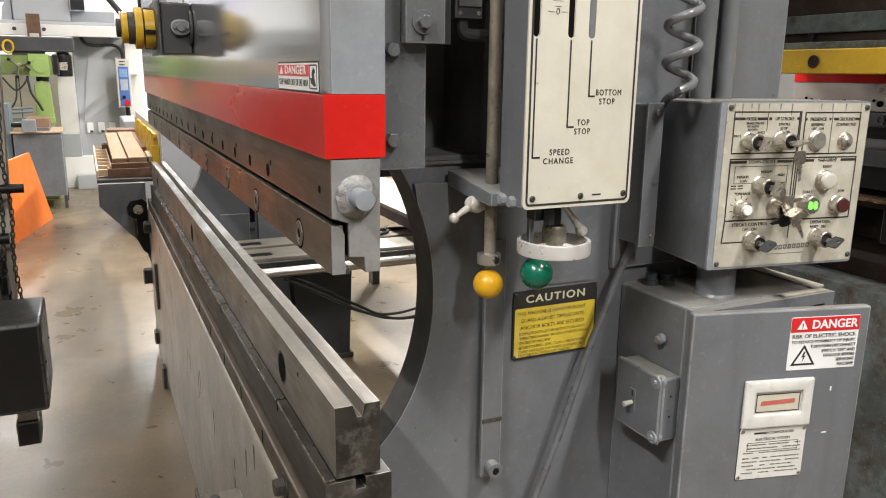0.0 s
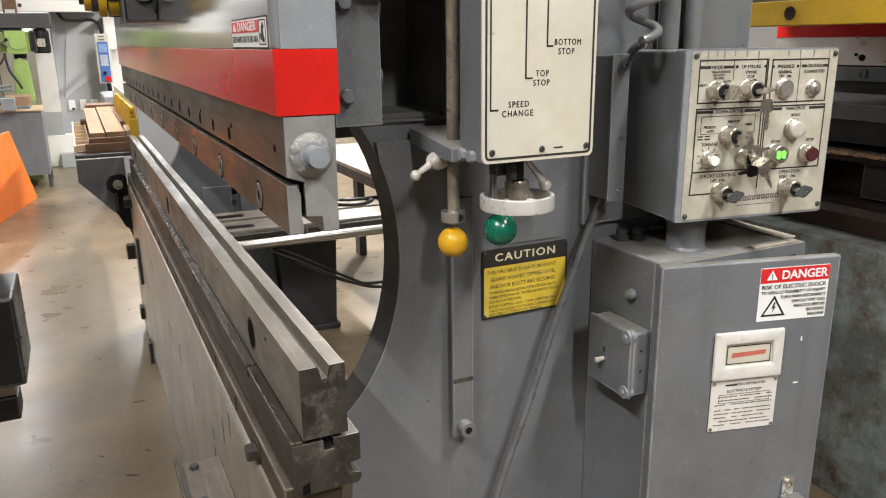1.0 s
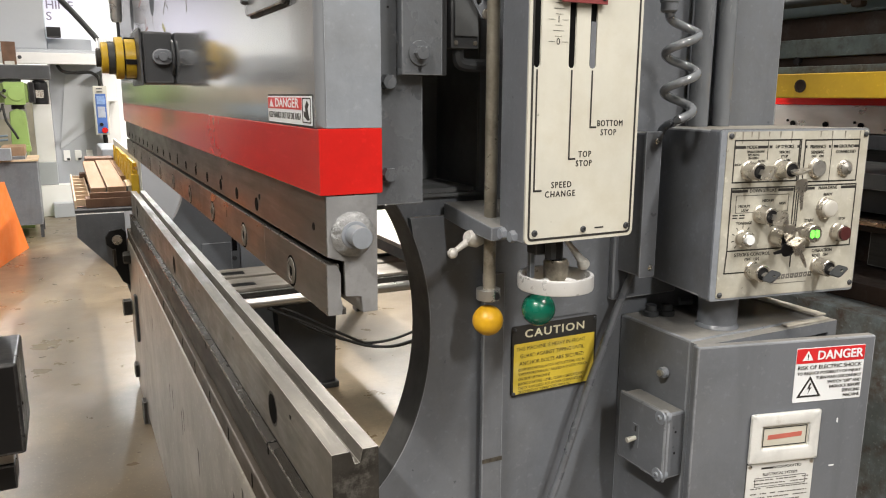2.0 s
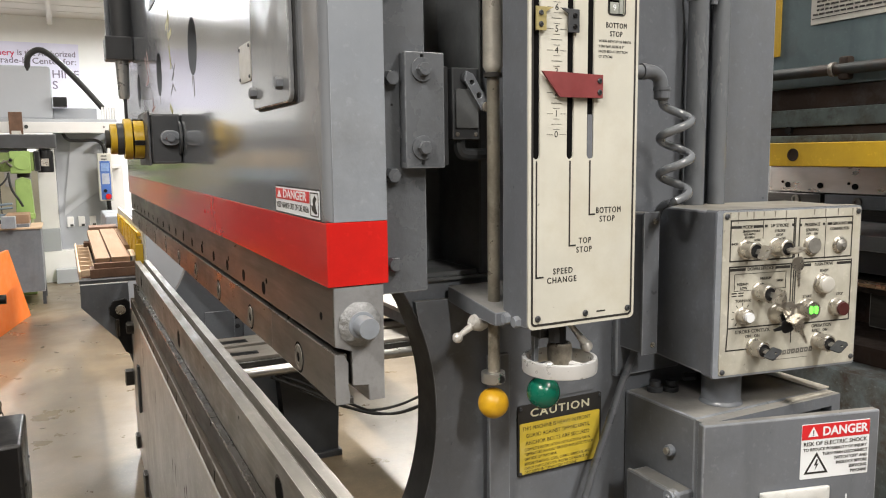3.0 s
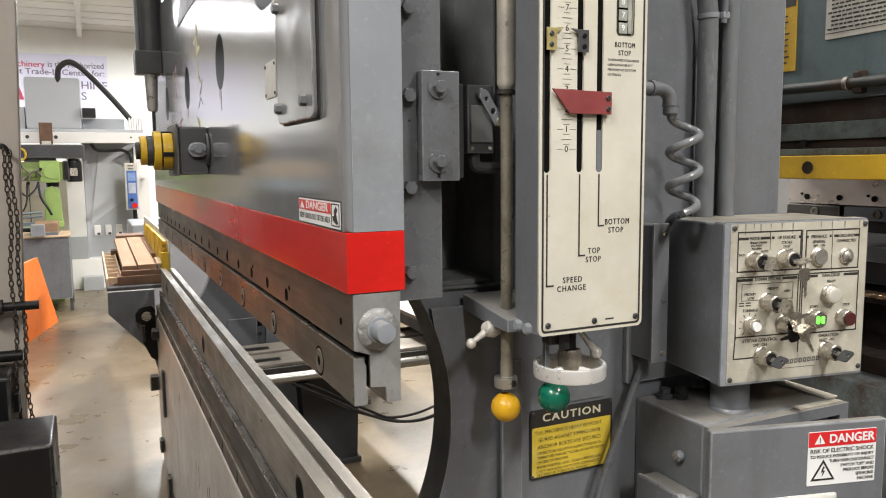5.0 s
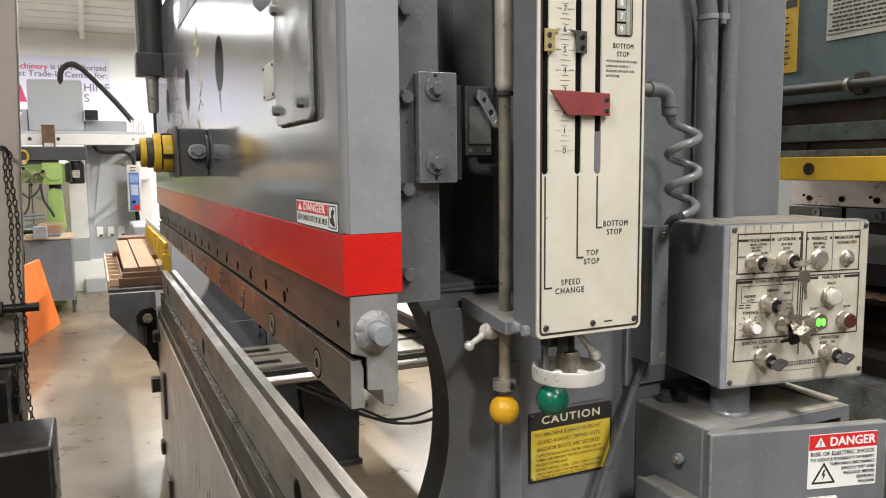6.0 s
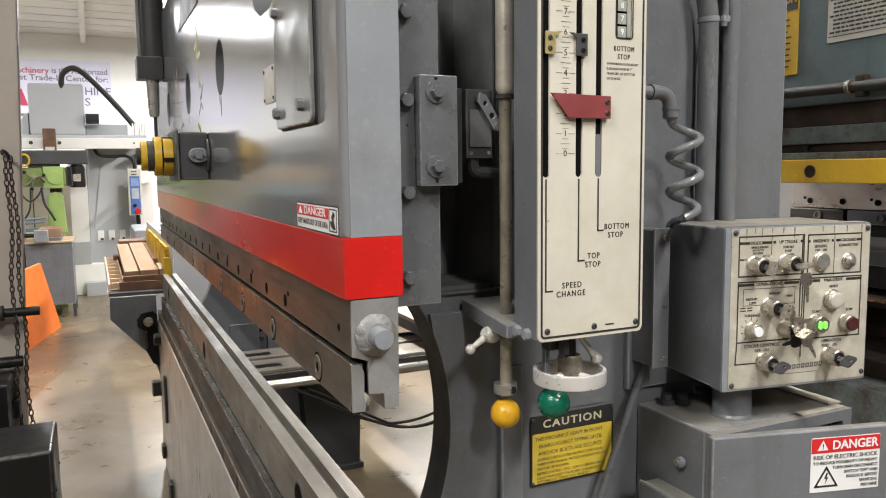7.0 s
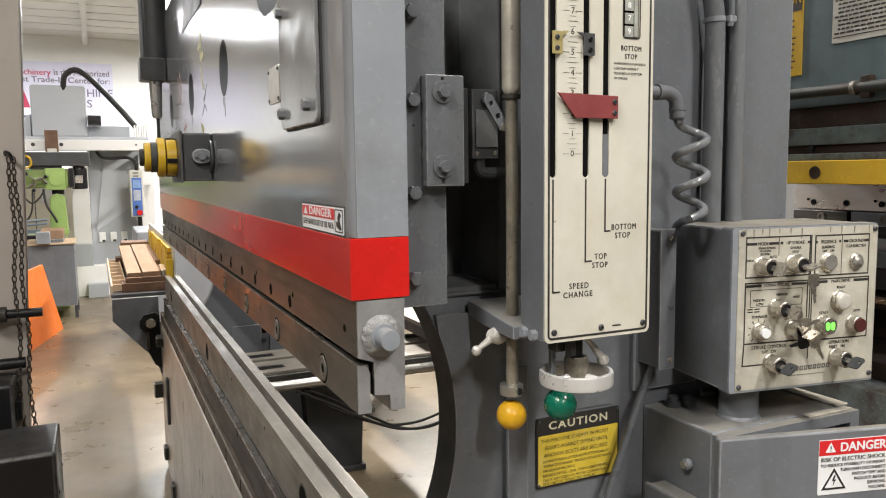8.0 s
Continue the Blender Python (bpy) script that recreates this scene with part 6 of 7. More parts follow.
orange = thing("orange_guard", (-0.5, 6.9, 0.0), "bright orange sheet metal guard standing on the floor", "guard")
part("sheet", bm, ORANGE, orange, m=m)
bm = box(0.9, 0.94, 0.0, 0.6, 0.0122, 0.25, 0.003)
part("brace", bm, ORANGE, orange, m=m)

# ---- machine cabinet with vice, green mill ----
BLUE_GREY = material("blue grey enamel", (0.16, 0.21, 0.25), 0.45, vary=0.08, scale=4, bump=0.06)
GREEN = material("light green machine enamel", (0.27, 0.40, 0.12), 0.42, vary=0.08, scale=4, bump=0.06, dirt=(0.1, 0.12, 0.05), dirt_amount=0.2)
GREEN_DARK = material("olive green enamel", (0.17, 0.24, 0.07), 0.42, vary=0.1, scale=4, bump=0.06)
cabm = thing("tool_cabinet", (-0.38, 8.5, 0.0), "dark grey steel cabinet on a leg frame", "cabinet")
part("body", box(-0.62, -0.205, 8.3, 8.85, 0.13, 0.745, 0.006), GREY, cabm)
part("top", box(-0.64, -0.195, 8.28, 8.87, 0.7455, 0.765, 0.004), WOOD_PALE, cabm)
for x in (-0.60, -0.235):
    for y in (8.32, 8.81):
        part("leg", box(x, x + 0.03, y, y + 0.03, 0.0, 0.1298, 0.002), GREY_DARK, cabm)
part("side_panel", box(-0.80, -0.6405, 8.4, 8.8, 0.0, 1.02, 0.005), BLUE_GREY, cabm)
vice = thing("machine_vice", (-0.42, 8.3, 0.765), "grey vice with a pale wooden block in its jaws", "vice")
part("jaw", box(-0.53, -0.41, 8.20, 8.30, 0.7655, 0.88, 0.006), GREY_LIGHT, vice)
part("block", box(-0.50, -0.30, 8.305, 8.75, 0.80, 0.885, 0.004), WOOD, vice)
part("base", box(-0.54, -0.30, 8.3, 8.8, 0.7655, 0.7998, 0.004), GREY, vice)
part("screw_handle", tube([(-0.62, 8.25, 0.83), (-0.53, 8.25, 0.83)], 0.02, seg=12), BLACK, vice)
mill = thing("milling_machine", (-0.4, 9.1, 0.0), "light green milling machine with a black motor", "mill")
part("knee", box(-0.75, -0.30, 8.95, 9.6, 0.0, 0.80, 0.01), GREEN_DARK, mill)
part("column", slab([(-0.44, 0.80), (-0.27, 0.80), (-0.285, 1.20), (-0.36, 1.235), (-0.43, 1.20)], "y", 9.02, 9.2, bevel=0.01), GREEN, mill)
part("quill", cyl((-0.35, 9.1, 1.225), (-0.35, 9.1, 1.29), 0.06, seg=24), STEEL_DARK, mill)
part("head", box(-0.75, -0.24, 8.98, 9.25, 1.2905, 1.49, 0.02), GREEN_DARK, mill)
part("head_cap", box(-0.46, -0.27, 8.95, 8.9795, 1.27, 1.50, 0.01), GREEN, mill)
part("overarm", box(-0.80, -0.02, 8.95, 9.25, 1.5255, 1.67, 0.012), GREY_DARK, mill)
part("overarm_neck", box(-0.6, -0.3, 9.0, 9.2, 1.4905, 1.525, 0.004), GREY_DARK, mill)
part("motor", lathe((-0.135, 9.08, 1.275), (0, 0, 1), [(0, 0.07), (0.01, 0.078), (0.20, 0.078), (0.225, 0.07)], seg=28), BLACK, mill, "black motor housing")
part("motor_cover", box(-0.2395, -0.18, 8.985, 9.16, 1.29, 1.5, 0.012), BLACK, mill)
part("hand_wheel", tube([(-0.62 + 0.045 * math.cos(2 * math.pi * i / 20), 8.93, 1.565 + 0.06 * math.sin(2 * math.pi * i / 20)) for i in range(20)], 0.012, seg=8, closed=True), YELLOW, mill)
part("cable", tube(smooth_path([(-0.48, 8.96, 1.28), (-0.46, 8.94, 1.12), (-0.40, 8.94, 1.0), (-0.37, 8.96, 0.93)]), 0.012, seg=8), RUBBER, mill)
part("arm", tube([(-0.62, 8.93, 1.30), (-0.50, 8.92, 1.40), (-0.44, 8.92, 1.34)], 0.014, seg=8), STEEL, mill)
part("clamp_bar", box(-0.70, -0.33, 8.94, 8.97, 0.82, 0.86, 0.004), BLUE_GREY, mill)
part("feed_hub", lathe((-0.545, 8.98, 1.375), (0, -1, 0), [(0, 0.05), (0.03, 0.05), (0.034, 0.03), (0.07, 0.026), (0.075, 0.015)], seg=20), GREEN_DARK, mill)
for a in (20, 140, 260):
    c, s = math.cos(radians(a)), math.sin(radians(a))
    part("feed_lever", tube([(-0.545, 8.905, 1.375), (-0.545 + 0.10 * c, 8.90, 1.375 + 0.10 * s)], 0.008, seg=8), STEEL, mill)
    part("lever_knob", ball((-0.545 + 0.105 * c, 8.90, 1.375 + 0.105 * s), 0.018, seg=12), BLACK, mill)
part("head_collar", cyl((-0.35, 8.93, 1.385), (-0.35, 8.9495, 1.385), 0.075, seg=28, bevel=0.004), GREEN, mill)
part("cable", tube(smooth_path([(-0.70, 8.95, 1.26), (-0.60, 8.93, 1.14), (-0.52, 8.93, 1.19), (-0.47, 8.95, 1.28)]), 0.009, seg=8), RUBBER, mill)
part("cable", tube(smooth_path([(-0.58, 8.95, 1.28), (-0.60, 8.93, 1.05), (-0.68, 8.93, 0.92)]), 0.009, seg=8), RUBBER, mill)
part("motor_fan_cap", lathe((-0.135, 9.08, 1.5002), (0, 0, 1), [(0, 0.06), (0.015, 0.06), (0.022, 0.045)], seg=24), GREY_DARK, mill)
part("motor_plate", box(-0.175, -0.10, 8.998, 9.0015, 1.34, 1.42, 0.001), NICKEL, mill)
for z in (0.905, 0.945):
    part("drain_pipe", tube([(-0.72, 8.90, z), (-0.46, 8.90, z + 0.02)], 0.012, seg=8), BLUE_GREY, mill)
part("table_end", box(-0.46, -0.26, 8.90, 8.9395, 0.80, 0.86, 0.008), GREEN, mill)

# ---- white and grey machining centre ----
VMC_GREY = material("pale grey enamel", (0.37, 0.392, 0.425), 0.4, vary=0.04, scale=2, bump=0.03)
VMC_PALE = material("pale grey enamel, lighter shading", (0.43, 0.452, 0.485), 0.4, vary=0.04, scale=2, bump=0.03)
VMC_WHITE = material("white enamel", (0.74, 0.74, 0.74), 0.4, vary=0.03, scale=2, bump=0.03)
vmc = thing("machining_centre", (0.0, 10.5, 0.0), "large white and pale grey machining centre", "machine tool")
part("column", box(-0.05, 0.62, 9.9, 11.6, 0.0, 1.80, 0.01), VMC_GREY, vmc)
# Thin paler slab puts the column's triangle of lighter shading into colour.
part("gusset", slab([(0.005, 0.75), (0.42, 1.05), (0.42, 1.60), (0.12, 1.60)], "y", 9.888, 9.8995, bevel=0.003), VMC_PALE, vmc)
part("white_post", box(-0.235, -0.0505, 9.75, 10.1, 0.62, 1.62, 0.008), VMC_WHITE, vmc)
part("post_base", box(-0.245, -0.045, 9.74, 10.1, 0.36, 0.6195, 0.008), VMC_GREY, vmc)
part("base_block", box(-0.38, 0.30, 9.74, 11.6, 0.0, 0.3595, 0.01), VMC_WHITE, vmc)
part("foot_step", box(-0.12, 0.10, 9.58, 9.739, 0.0, 0.16, 0.008), VMC_GREY, vmc)
part("right_post", box(0.50, 0.66, 9.72, 9.8995, 0.30, 1.66, 0.006), VMC_WHITE, vmc)
part("beam", box(-0.95, 0.655, 9.45, 9.60, 1.700, 1.818, 0.006), VMC_WHITE, vmc, "white gantry beam")
for x in (-0.58, -0.30, 0.47, 0.56):
    part("beam_hole", cyl((x, 9.4498, 1.765), (x, 9.445, 1.765), 0.02 if x < 0 else 0.01, seg=16), GREY_DARK, vmc)
part("beam_clamp", box(-0.46, -0.33, 9.40, 9.449, 1.66, 1.92, 0.004), WOOD_DARK, vmc)
part("clamp_label", box(-0.44, -0.35, 9.392, 9.3995, 1.66, 1.72, 0.001), PALE, vmc)
part("beam_carrier", box(-0.90, 0.62, 9.6005, 11.0, 1.8005, 1.86, 0.006), VMC_GREY, vmc)
part("spindle_cover", slab([(-0.60, 1.8605), (-0.03, 1.8605), (-0.03, 2.45), (-0.60, 2.45)], "y", 9.75, 10.6, bevel=0.03), VMC_GREY, vmc)
part("cover_skirt", slab([(-0.72, 1.8605), (-0.61, 1.8605), (-0.61, 2.12), (-0.65, 2.10), (-0.70, 2.0)], "y", 9.8, 10.5, bevel=0.01), VMC_GREY, vmc)
part("rear_cover", box(-0.0295, 0.43, 9.9, 10.6, 1.8605, 2.0, 0.01), VMC_GREY, vmc)
part("connector", box(-0.025, 0.12, 9.70, 9.88, 2.0, 2.11, 0.008), BLACK, vmc)
for k in range(6):
    part("fin", box(0.465 + k * 0.027, 0.482 + k * 0.027, 9.64, 9.75, 1.8605, 2.0, 0.002), VMC_WHITE, vmc)
part("hose", tube(smooth_path([(-0.255, 9.78, 2.40), (-0.235, 9.74, 2.55), (-0.13, 9.72, 2.62), (-0.02, 9.72, 2.57), (0.14, 9.72, 2.41), (0.32, 9.72, 2.20), (0.49, 9.70, 1.98)]), 0.032, seg=12), RUBBER, vmc)
part("loose_cable", tube(smooth_path([(0.05, 9.62, 1.70), (0.10, 9.6, 1.63), (0.22, 9.6, 1.615), (0.38, 9.6, 1.62), (0.46, 9.62, 1.55), (0.465, 9.66, 1.42)]), 0.018, seg=8), RUBBER, vmc)
for k in range(4):
    part("vent", box(0.03 + 0.12 * k, 0.10 + 0.12 * k, 9.88, 9.8995, 0.62, 0.74, 0.006), VMC_WHITE, vmc)
    part("vent_shadow", box(0.06 + 0.12 * k, 0.095 + 0.12 * k, 9.875, 9.8795, 0.625, 0.65, 0.002), GREY_DARK, vmc)
part("pipe", tube(smooth_path([(0.48, 9.68, 0.95), (0.485, 9.66, 0.75), (0.48, 9.68, 0.55)]), 0.025, seg=10), BLACK, vmc)
pend = thing("pendant_panel", (0.45, 9.5, 0.92), "white control pendant with blue keypads and a red knob", "control panel")
BLUE = material("blue keypad film", (0.06, 0.14, 0.42), 0.4, vary=0.08, bump=0.02)
pb = part("panel_body", box(0.378, 0.522, 9.40, 9.47, 0.935, 1.47, 0.008), CREAM, pend)
part("keypad_strip", box(0.398, 0.504, 9.3962, 9.3998, 0.95, 1.385, 0.001), BLUE, pend)
part("keypad", box(0.410, 0.492, 9.392, 9.396, 1.27, 1.36, 0.002), material("light blue keys", (0.20, 0.32, 0.58), 0.4, vary=0.2, scale=60, bump=0.0), pend)
part("screen", box(0.412, 0.490, 9.392, 9.396, 1.125, 1.245, 0.002), material("grey blue screen", (0.38, 0.42, 0.50), 0.3, vary=0.1, bump=0.0), pend)
part("stop_knob", cyl((0.468, 9.3935, 0.985), (0.468, 9.36, 0.985), 0.032, seg=20, bevel=0.004), RED, pend)
part("knob", cyl((0.44, 9.3935, 1.05), (0.44, 9.37, 1.05), 0.02, seg=16, bevel=0.003), BLACK, pend)
for k in range(2):
    part("slot", box(0.415, 0.475, 9.395, 9.3998, 1.40 + 0.035 * k, 1.412 + 0.035 * k, 0.001), GREY_DARK, pend)
part("arm", box(0.523, 0.62, 9.42, 9.45, 1.3, 1.34, 0.004), VMC_WHITE, pend)
part("drop_arm", box(0.585, 0.62, 9.451, 9.719, 1.3, 1.34, 0.004), VMC_WHITE, pend)

# ---- banner on the end wall ----
BANNER = material("banner vinyl", (0.74, 0.72, 0.86), 0.5, vary=0.04, scale=1.5, bump=0.02)
ban = thing("wall_banner", (-0.7, 15.98, 2.2), "pale lilac trade banner with dark and red lettering", "banner")
cloth = part("sheet", box(-2.6, 0.438, 15.975, 15.999, 2.36, 3.527, 0.002), BANNER, ban)


MAUVE = material("dark banner print", (0.20, 0.17, 0.23), 0.6, vary=0.05, bump=0.0)
PINK = material("pink banner print", (0.55, 0.05, 0.12), 0.6, vary=0.05, bump=0.0)
for body, size, x, z, w, mat, al in (("Machinery", 0.150, -0.615, 3.325, 0.62, PINK, "RIGHT"), ("is the Authorized", 0.150, 0.385, 3.335, 0.94, MAUVE, "RIGHT"), ("East Trade-In Center for:", 0.150, 0.392, 3.195, 1.62, MAUVE, "RIGHT"),
                                   ("HINE", 0.205, -0.035, 2.965, 0.44, MAUVE, "LEFT"), ("S", 0.205, -0.040, 2.765, 0.085, MAUVE, "LEFT")):
    words("lettering", body, size, facing((x, 15.972, z), (1, 0, 0), (0, 0, 1)), mat, cloth, al, depth=0.002, width=w, bold=0.0025)
part("brand_shape", slab([(-1.10, 2.68), (-0.985, 2.68), (-1.075, 2.985), (-1.19, 2.985)], "y", 15.97, 15.9745), PINK, cloth)
part("print_bar", box(-1.2, -1.0, 15.971, 15.9745, 2.49, 2.54), MAUVE, cloth)

# ---- second press brake behind ----
TEAL = material("faded blue grey enamel", (0.086, 0.126, 0.140), 0.5, vary=0.15, scale=3, bump=0.1, dirt=(0.07, 0.045, 0.03), dirt_amount=0.3, dirt_scale=5, grime=0.4)
RUSTY = material("worn blue enamel with rust", (0.225, 0.275, 0.290), 0.55, vary=0.25, scale=5, bump=0.25, dirt=(0.080, 0.048, 0.029), dirt_amount=0.8, dirt_scale=8, soft=0.0, grime=0.75, chips=0.2, chip_scale=22, spec=0.3)
RUST = material("rusty brown steel", (0.030, 0.019, 0.014), 0.7, vary=0.3, scale=8, bump=0.2, dirt=(0.06, 0.065, 0.065), dirt_amount=0.35, dirt_scale=10, spec=0.2)
BRIGHT = material("worn bright steel plate", (0.48, 0.46, 0.44), 0.35, metal=0.8, vary=0.15, scale=5, stretch=(1, 0.3, 1), bump=0.06, dirt=(0.2, 0.18, 0.17), dirt_amount=0.3)
PEELED = material("peeling blue enamel", (0.100, 0.128, 0.130), 0.55, vary=0.25, scale=7, bump=0.25, dirt=(0.032, 0.018, 0.012), dirt_amount=0.65, dirt_scale=15, grime=0.5, spec=0.3)
COPPER = material("copper edged bar", (0.62, 0.42, 0.28), 0.3, metal=0.7, vary=0.1, bump=0.03)
pb2 = thing("second_press_brake", (2.3, 1.3, 0.0), "worn blue grey press brake with a yellow beam and red stripe", "press brake")
part("upper_body", box(1.755, 3.2, 0.1, 2.45, 1.575, 2.6, 0.004), TEAL, pb2)
part("lower_rail", box(1.762, 3.2, 0.1, 2.45, 1.520, 1.5745, 0.003), RUST, pb2)
part("mid_rail", box(1.750, 3.2, 0.1, 2.45, 1.474, 1.5195, 0.003), PEELED, pb2)
part("thin_rail", box(1.758, 3.2, 0.1, 2.45, 1.452, 1.4735, 0.002), RUST, pb2)
part("edge_rail", box(1.745, 3.2, 0.1, 2.45, 1.4335, 1.4515, 0.002), PEELED, pb2)
beam = part("yellow_beam", box(1.722, 1.80, 0.1, 2.45, 1.372, 1.4330, 0.003), YELLOW, pb2, "scuffed yellow beam with round holes")
for y in (1.39, 0.70):
    part("beam_hole", lathe((1.722, y, 1.402), (-1, 0, 0), [(0, 0.0165), (0.002, 0.0165), (0.002, 0.0125), (0.0005, 0.012)], seg=24), RUST, beam)
for y in (1.43,):
    part("rail_bolt", cyl((1.757, y, 1.466), (1.748, y, 1.466), 0.010, seg=16), BLACK, pb2)
part("red_stripe", box(2.90, 3.1, 0.1, 2.45, 1.342, 1.45, 0.003), RED, pb2)
nose2 = part("ram_plate", box(2.905, 3.1, 0.1, 2.45, 1.232, 1.3415, 0.003), BRIGHT, pb2, "bright steel ram plate with bolt holes")
for k in range(14):
    y = 0.27 + k * 0.16
    part("bolt_hole", cyl((2.9052, y, 1.262), (2.900, y, 1.262), 0.0125, seg=14), HOLE, nose2)
    if k % 2:
        part("pin_hole", cyl((2.9052, y + 0.028, 1.274), (2.901, y + 0.028, 1.274), 0.006, seg=10), HOLE, nose2)
for k in range(8):
    y = 0.15 + k * 0.29
    c = part("die_clamp", box(2.895, 3.05, y, y + 0.27, 1.172, 1.2275, 0.004), STEEL_DARK if k % 2 else GREY, pb2)
    part("clamp_bolt", lathe((2.895, y + 0.12, 1.200), (-1, 0, 0), [(0, 0.019), (0.006, 0.019), (0.006, 0.011), (0.002, 0.010)], seg=20), STEEL, c)
part("punch", box(2.92, 3.0, 0.1, 2.45, 1.05, 1.1715, 0.003), STEEL_DARK, pb2)
part("die_rail", box(2.40, 2.85, 0.1, 2.45, 1.075, 1.1295, 0.004), GREY_LIGHT, pb2)
part("die_block", box(2.46, 2.85, 0.1, 2.45, 0.99, 1.0745, 0.004), GREY_DARK, pb2)
part("copper_bar", box(2.30, 2.36, 0.1, 2.45, 0.972, 0.985, 0.002), COPPER, pb2, "bright copper coloured bar")
part("copper_shelf", box(2.30, 3.10, 0.1, 2.45, 0.955, 0.9715, 0.002), RUST, pb2)
part("hollow", box(2.42, 3.10, 0.1, 2.45, 0.83, 0.9545, 0.002), RUST, pb2)
for k in range(6):
    part("spacer", box(2.33, 2.419, 0.2 + k * 0.4, 0.36 + k * 0.4, 0.8405, 0.9545, 0.004), STEEL_DARK, pb2)
part("bed_cap", box(2.12, 3.10, 0.1, 2.45, 0.775, 0.8295, 0.004), RUST, pb2)
part("bed", box(2.00, 3.10, 0.1, 2.45, 0.0, 0.7745, 0.005), RUSTY, pb2, "worn blue bed plate with rust and scratches")
part("rear_frame", box(3.101, 3.20, 0.1, 2.45, 0.0, 1.5745, 0.004), TEAL, pb2)
bar = part("hand_rail", cyl((1.735, 0.1, 1.598), (1.735, 2.4, 1.622), 0.014, seg=16), material("dull blue rail paint with rust", (0.030, 0.036, 0.038), 0.65, vary=0.25, scale=9, bump=0.1, dirt=(0.05, 0.025, 0.015), dirt_amount=0.5, dirt_scale=12, spec=0.3), pb2)
part("rail_mount", box(1.728, 1.7545, 1.252, 1.280, 1.584, 1.640, 0.006), RUST, pb2)
part("rail_collar", cyl((1.735, 1.29, 1.6104), (1.735, 1.300, 1.6105), 0.018, seg=18), STEEL, pb2)
for y in (0.15, 2.35):
    part("rail_mount", box(1.730, 1.7545, y, y + 0.04, 1.585, 1.635, 0.004), RUST, pb2)
poster = part("notice_plate", box(1.7515, 1.7548, 0.95, 1.379, 1.730, 1.98, 0.001), PALE, pb2, "pale metal notice plate with rows of print")
bm = bmesh.new()
rng = random.Random(11)
for r in range(22):
    z = 1.752 + r * 0.0103
    y = 1.362 if r % 4 else 1.372
    while y > 0.97:
        w = rng.uniform(0.006, 0.022)
        box(1.7505, 1.7514, max(y - w, 0.96), y, z, z + 0.0045, bm=bm)
        y -= w + 0.0035
part("fine_print", bm, INK, poster)
part("plate_rule", box(1.7505, 1.7514, 0.955, 1.375, 1.7435, 1.7455), INK, poster)
cp = part("caution_plate", box(1.7515, 1.7548, 1.469, 1.60, 1.663, 1.90, 0.001), YELLOW, pb2, "yellow notice plate with a black heading")
part("heading_bar", box(1.7505, 1.7514, 1.472, 1.597, 1.835, 1.895), INK, cp)
words("heading", "CAUTION", 0.034, facing((1.7500, 1.534, 1.865), (0, -1, 0), (0, 0, 1)), YELLOW, cp, squeeze=0.78, bold=0.0005)
bm = bmesh.new()
for r in range(9):
    box(1.7505, 1.7514, 1.482 + rng.uniform(0, 0.02), 1.59, 1.685 + r * 0.0155, 1.689 + r * 0.0155, bm=bm)
part("fine_print", bm, INK, cp)
# ---- cabinets farther back ----
CREAM_DULL = material("dull cream enamel", (0.46, 0.41, 0.30), 0.5, vary=0.12, scale=2, bump=0.05, dirt=(0.30, 0.26, 0.18), dirt_amount=0.4, dirt_scale=2.5, soft=0.08)
lathe_cab = thing("cream_cabinet", (-0.95, 12.0, 0.0), "dull cream machine cabinet behind the green mill", "cabinet")
part("body", box(-1.75, -0.26, 11.75, 12.5, 0.08, 1.52, 0.02), CREAM_DULL, lathe_cab)
part("plinth", box(-1.70, -0.30, 11.80, 12.45, 0.0, 0.0798), GREY_DARK, lathe_cab)
for x in (-1.24, -0.75):
    part("door_joint", box(x, x + 0.012, 11.745, 11.7498, 0.14, 1.46), GREY_DARK, lathe_cab)
part("vent_panel", box(-0.68, -0.36, 11.738, 11.7498, 1.05, 1.30, 0.004), BEIGE, lathe_cab)
CAB_GREY = material("mid grey enamel", (0.20, 0.215, 0.24), 0.45, vary=0.06, scale=2, bump=0.03)
grey_cab = thing("grey_cabinet", (1.1, 7.0, 0.0), "blue grey machine cabinet standing behind the press", "cabinet")
part("body", box(0.30, 1.55, 6.7, 7.5, 0.06, 0.95, 0.02), CAB_GREY, grey_cab)
part("plinth", box(0.34, 1.51, 6.75, 7.45, 0.0, 0.0598), GREY_DARK, grey_cab)
part("door", box(0.34, 0.92, 6.685, 6.6998, 0.14, 0.89, 0.006), CAB_GREY, grey_cab)
part("door", box(0.94, 1.51, 6.685, 6.6998, 0.14, 0.89, 0.006), CAB_GREY, grey_cab)
for x in (0.88, 0.96):
    part("door_handle", box(x, x + 0.018, 6.665, 6.6848, 0.62, 0.74, 0.004), NICKEL, grey_cab)

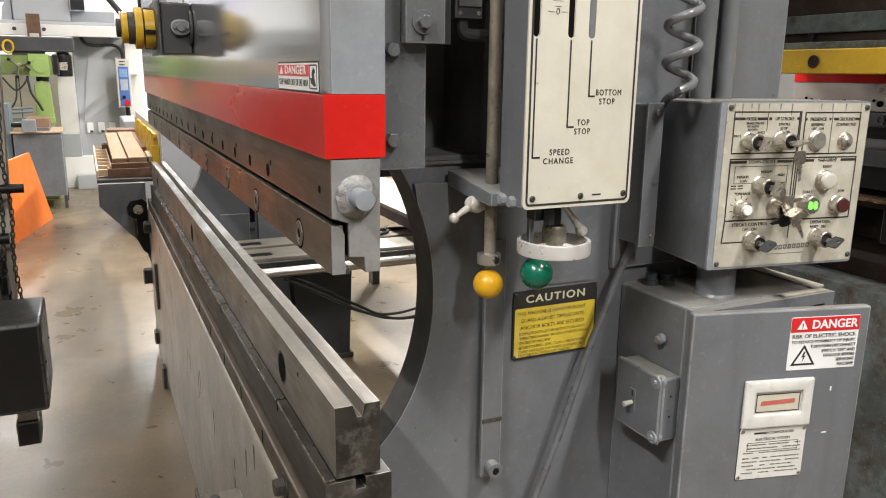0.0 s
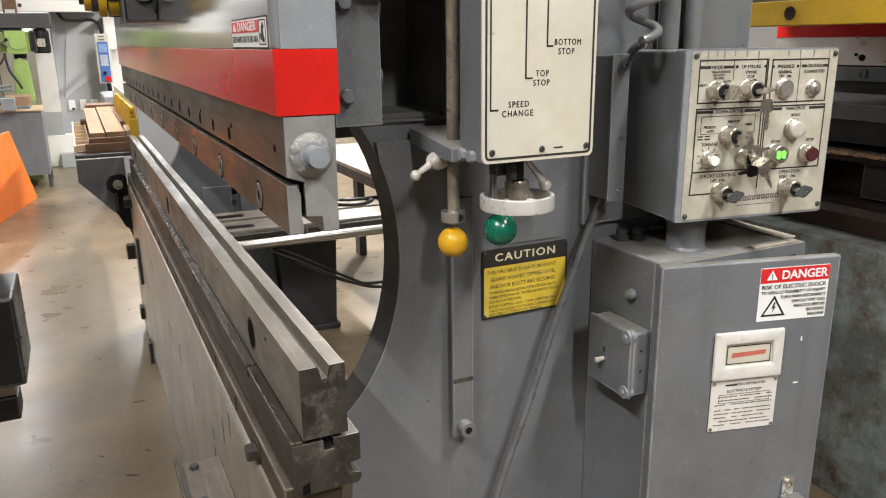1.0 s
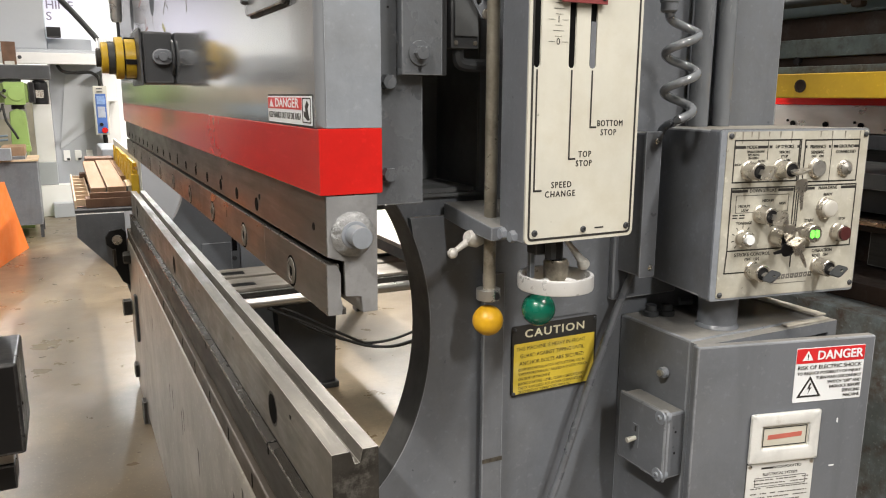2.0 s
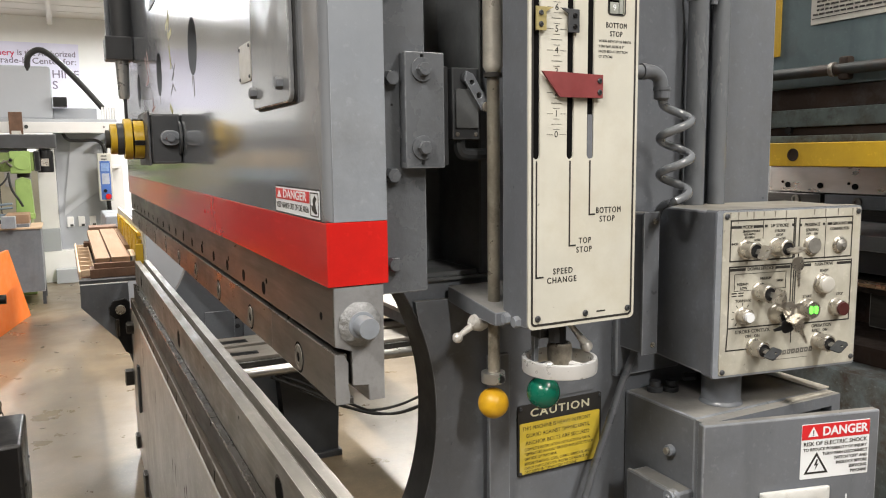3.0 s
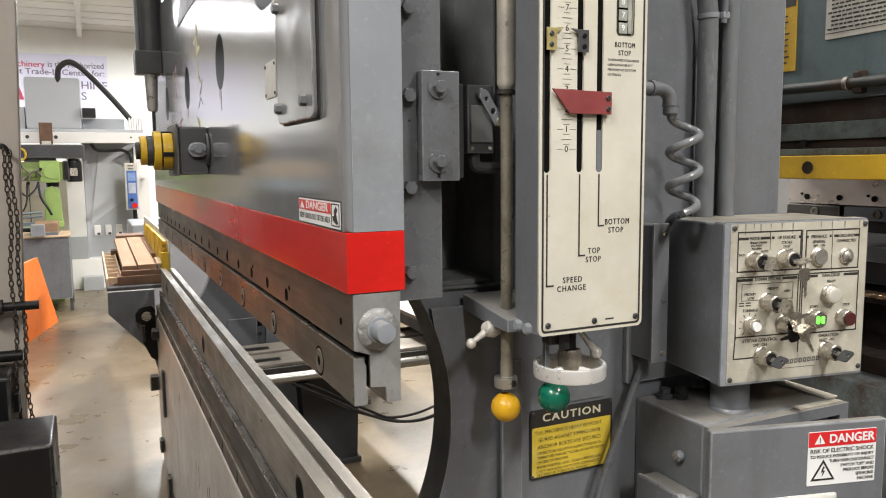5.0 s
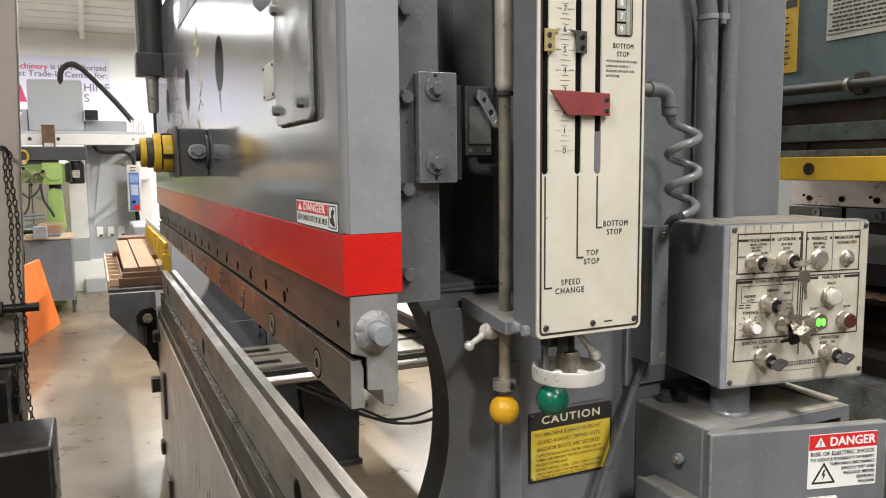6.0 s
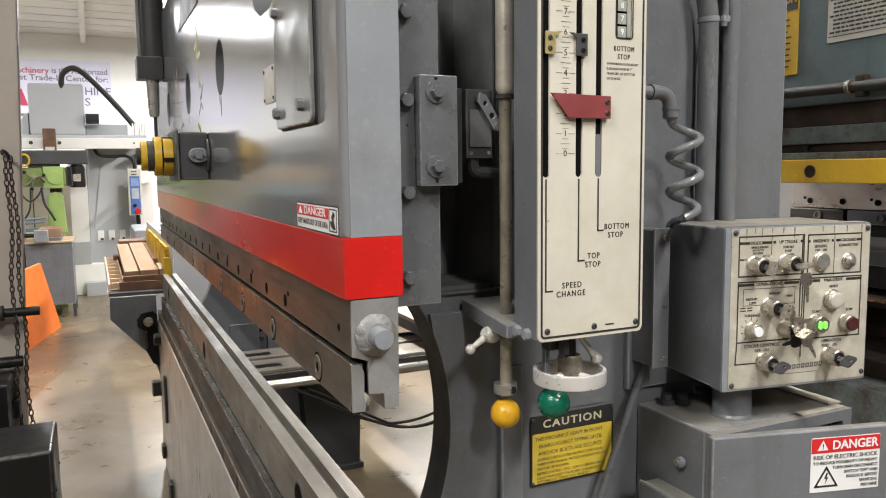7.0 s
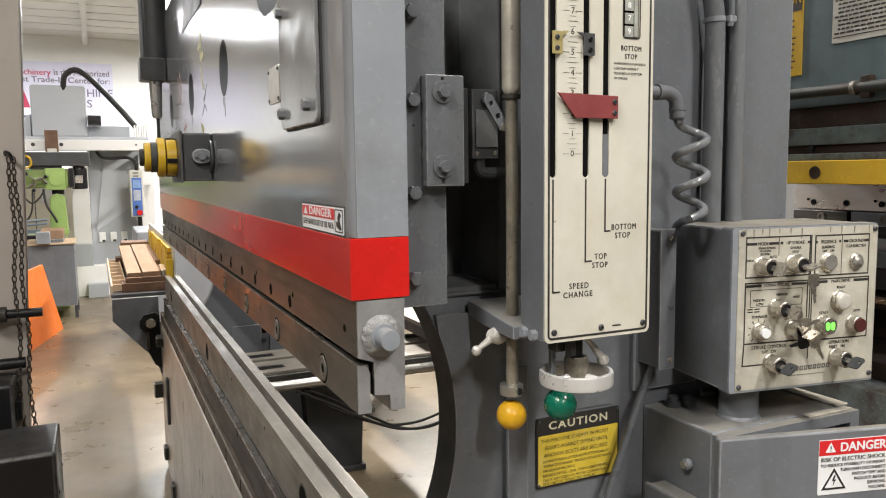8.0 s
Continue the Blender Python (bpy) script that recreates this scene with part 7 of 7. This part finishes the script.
# ---- machine row across the aisle: out of view, added for the ram's reflections ----
for x0, x1, y0, y1, h, mat, word in ((-5.6, -4.1, 9.2, 11.2, 1.15, BLUE_GREY, "blue grey"), (-2.9, -1.4, 11.4, 13.2, 1.0, BEIGE, "beige"), (-6.6, -5.6, 5.5, 9.0, 1.3, GREEN_DARK, "olive green")):
    enc = thing("machine_enclosure", ((x0 + x1) / 2, (y0 + y1) / 2, 0.0), word + " sheet metal machine enclosure, out of view across the aisle", "machine tool", "machines across the aisle")
    part("plinth", box(x0 + 0.05, x1 - 0.05, y0 + 0.05, y1 - 0.05, 0.0, 0.15, 0.004), GREY_DARK, enc)
    part("body", box(x0, x1, y0, y1, 0.1505, h, 0.02), mat, enc)
    part("window", box(x0 + 0.35, x1 - 0.35, y0 - 0.012, y0 - 0.0005, 0.55, h - 0.2, 0.004), BLACK, enc)
    part("door_rail", box(x0 + 0.1, x1 - 0.1, y0 - 0.03, y0 - 0.0005, 0.42, 0.47, 0.004), ALU, enc)

# long machine tool facing the ram, mirrored in its gloss
aisle = thing("aisle_machine", (-2.7, 9.5, 0.0), "dark grey machine tool with a light blue band, across the aisle", "machine tool", "machines across the aisle")
part("plinth", box(-3.9, -1.5, 8.66, 10.3, 0.0, 0.15, 0.004), GREY_DARK, aisle)
part("body", box(-3.95, -1.45, 8.60, 10.4, 0.1505, 1.14, 0.02), GREY_DARK, aisle)
part("blue_band", box(-3.93, -1.47, 8.58, 10.38, 1.1405, 1.285, 0.01), material("light blue grey enamel", (0.36, 0.46, 0.56), 0.45, vary=0.08, scale=4, bump=0.06), aisle)
part("table", box(-3.4, -1.45, 8.52, 10.38, 1.2855, 1.48, 0.01), material("tan machine enamel", (0.52, 0.42, 0.31), 0.5, vary=0.12, scale=4, bump=0.06), aisle)
part("end_housing", box(-3.95, -3.4005, 8.56, 10.38, 1.2855, 1.48, 0.01), GREY, aisle)
part("window", box(-3.7, -1.75, 8.62, 8.66, 1.4805, 1.645, 0.004), GREY, aisle)
part("back_guard", box(-3.95, -1.45, 8.6605, 10.3, 1.4805, 1.645, 0.01), GREY, aisle)
part("hood", box(-3.95, -1.45, 8.58, 10.35, 1.6455, 1.82, 0.02), VMC_GREY, aisle)
part("drawer_front", box(-3.2, -1.9, 8.575, 8.5995, 0.45, 0.92, 0.006), GREY, aisle)

lum = thing("timber_offcuts", (3.5, 1.9, 0.0), "pale timber lengths stacked behind the second press", "timber")
part("stack", box(3.3, 3.7, 0.6, 2.4, 0.0, 1.2, 0.01), WOOD, lum)

# ---- scraps on the floor ----
SCRAP = material("dark scrap", (0.055, 0.045, 0.035), 0.6, vary=0.3, scale=30, bump=0.1)
rng = random.Random(33)
bm = bmesh.new()
spots = [(-0.11, 6.15, 0.05), (-0.17, 5.7, 0.015), (-0.035, 4.92, 0.018), (-0.125, 4.57, 0.03), (-0.165, 4.42, 0.03), (-0.02, 4.25, 0.02), (0.16, 4.85, 0.02), (0.192, 3.02, 0.012),
         (0.206, 3.09, 0.010), (0.156, 2.52, 0.022), (0.01, 2.55, 0.016), (0.093, 2.38, 0.035), (-0.269, 3.03, 0.012)]
spots += [(rng.uniform(-0.5, 1.6), rng.uniform(2.2, 7.5), rng.uniform(0.002, 0.007)) for k in range(30)]
for x, y, r in spots:
    r = r * 0.7
    n = rng.randint(5, 8)
    turn = rng.uniform(0, 6.28)
    ring_pts = []
    for i in range(n):
        a = 2 * math.pi * i / n
        q = r * rng.uniform(0.5, 1.0)
        u, v = q * math.cos(a), q * 0.38 * math.sin(a) * rng.uniform(0.6, 1.2)
        ring_pts.append((x + u * math.cos(turn) - v * math.sin(turn), y + u * math.sin(turn) + v * math.cos(turn)))
    slab(ring_pts, "z", 0.0002, 0.0010 + r * 0.03, bm=bm)
scraps = solo("floor_debris", bm, SCRAP, "small dark flakes and scraps on the concrete floor", "debris", kind="stuff", smooth=0)
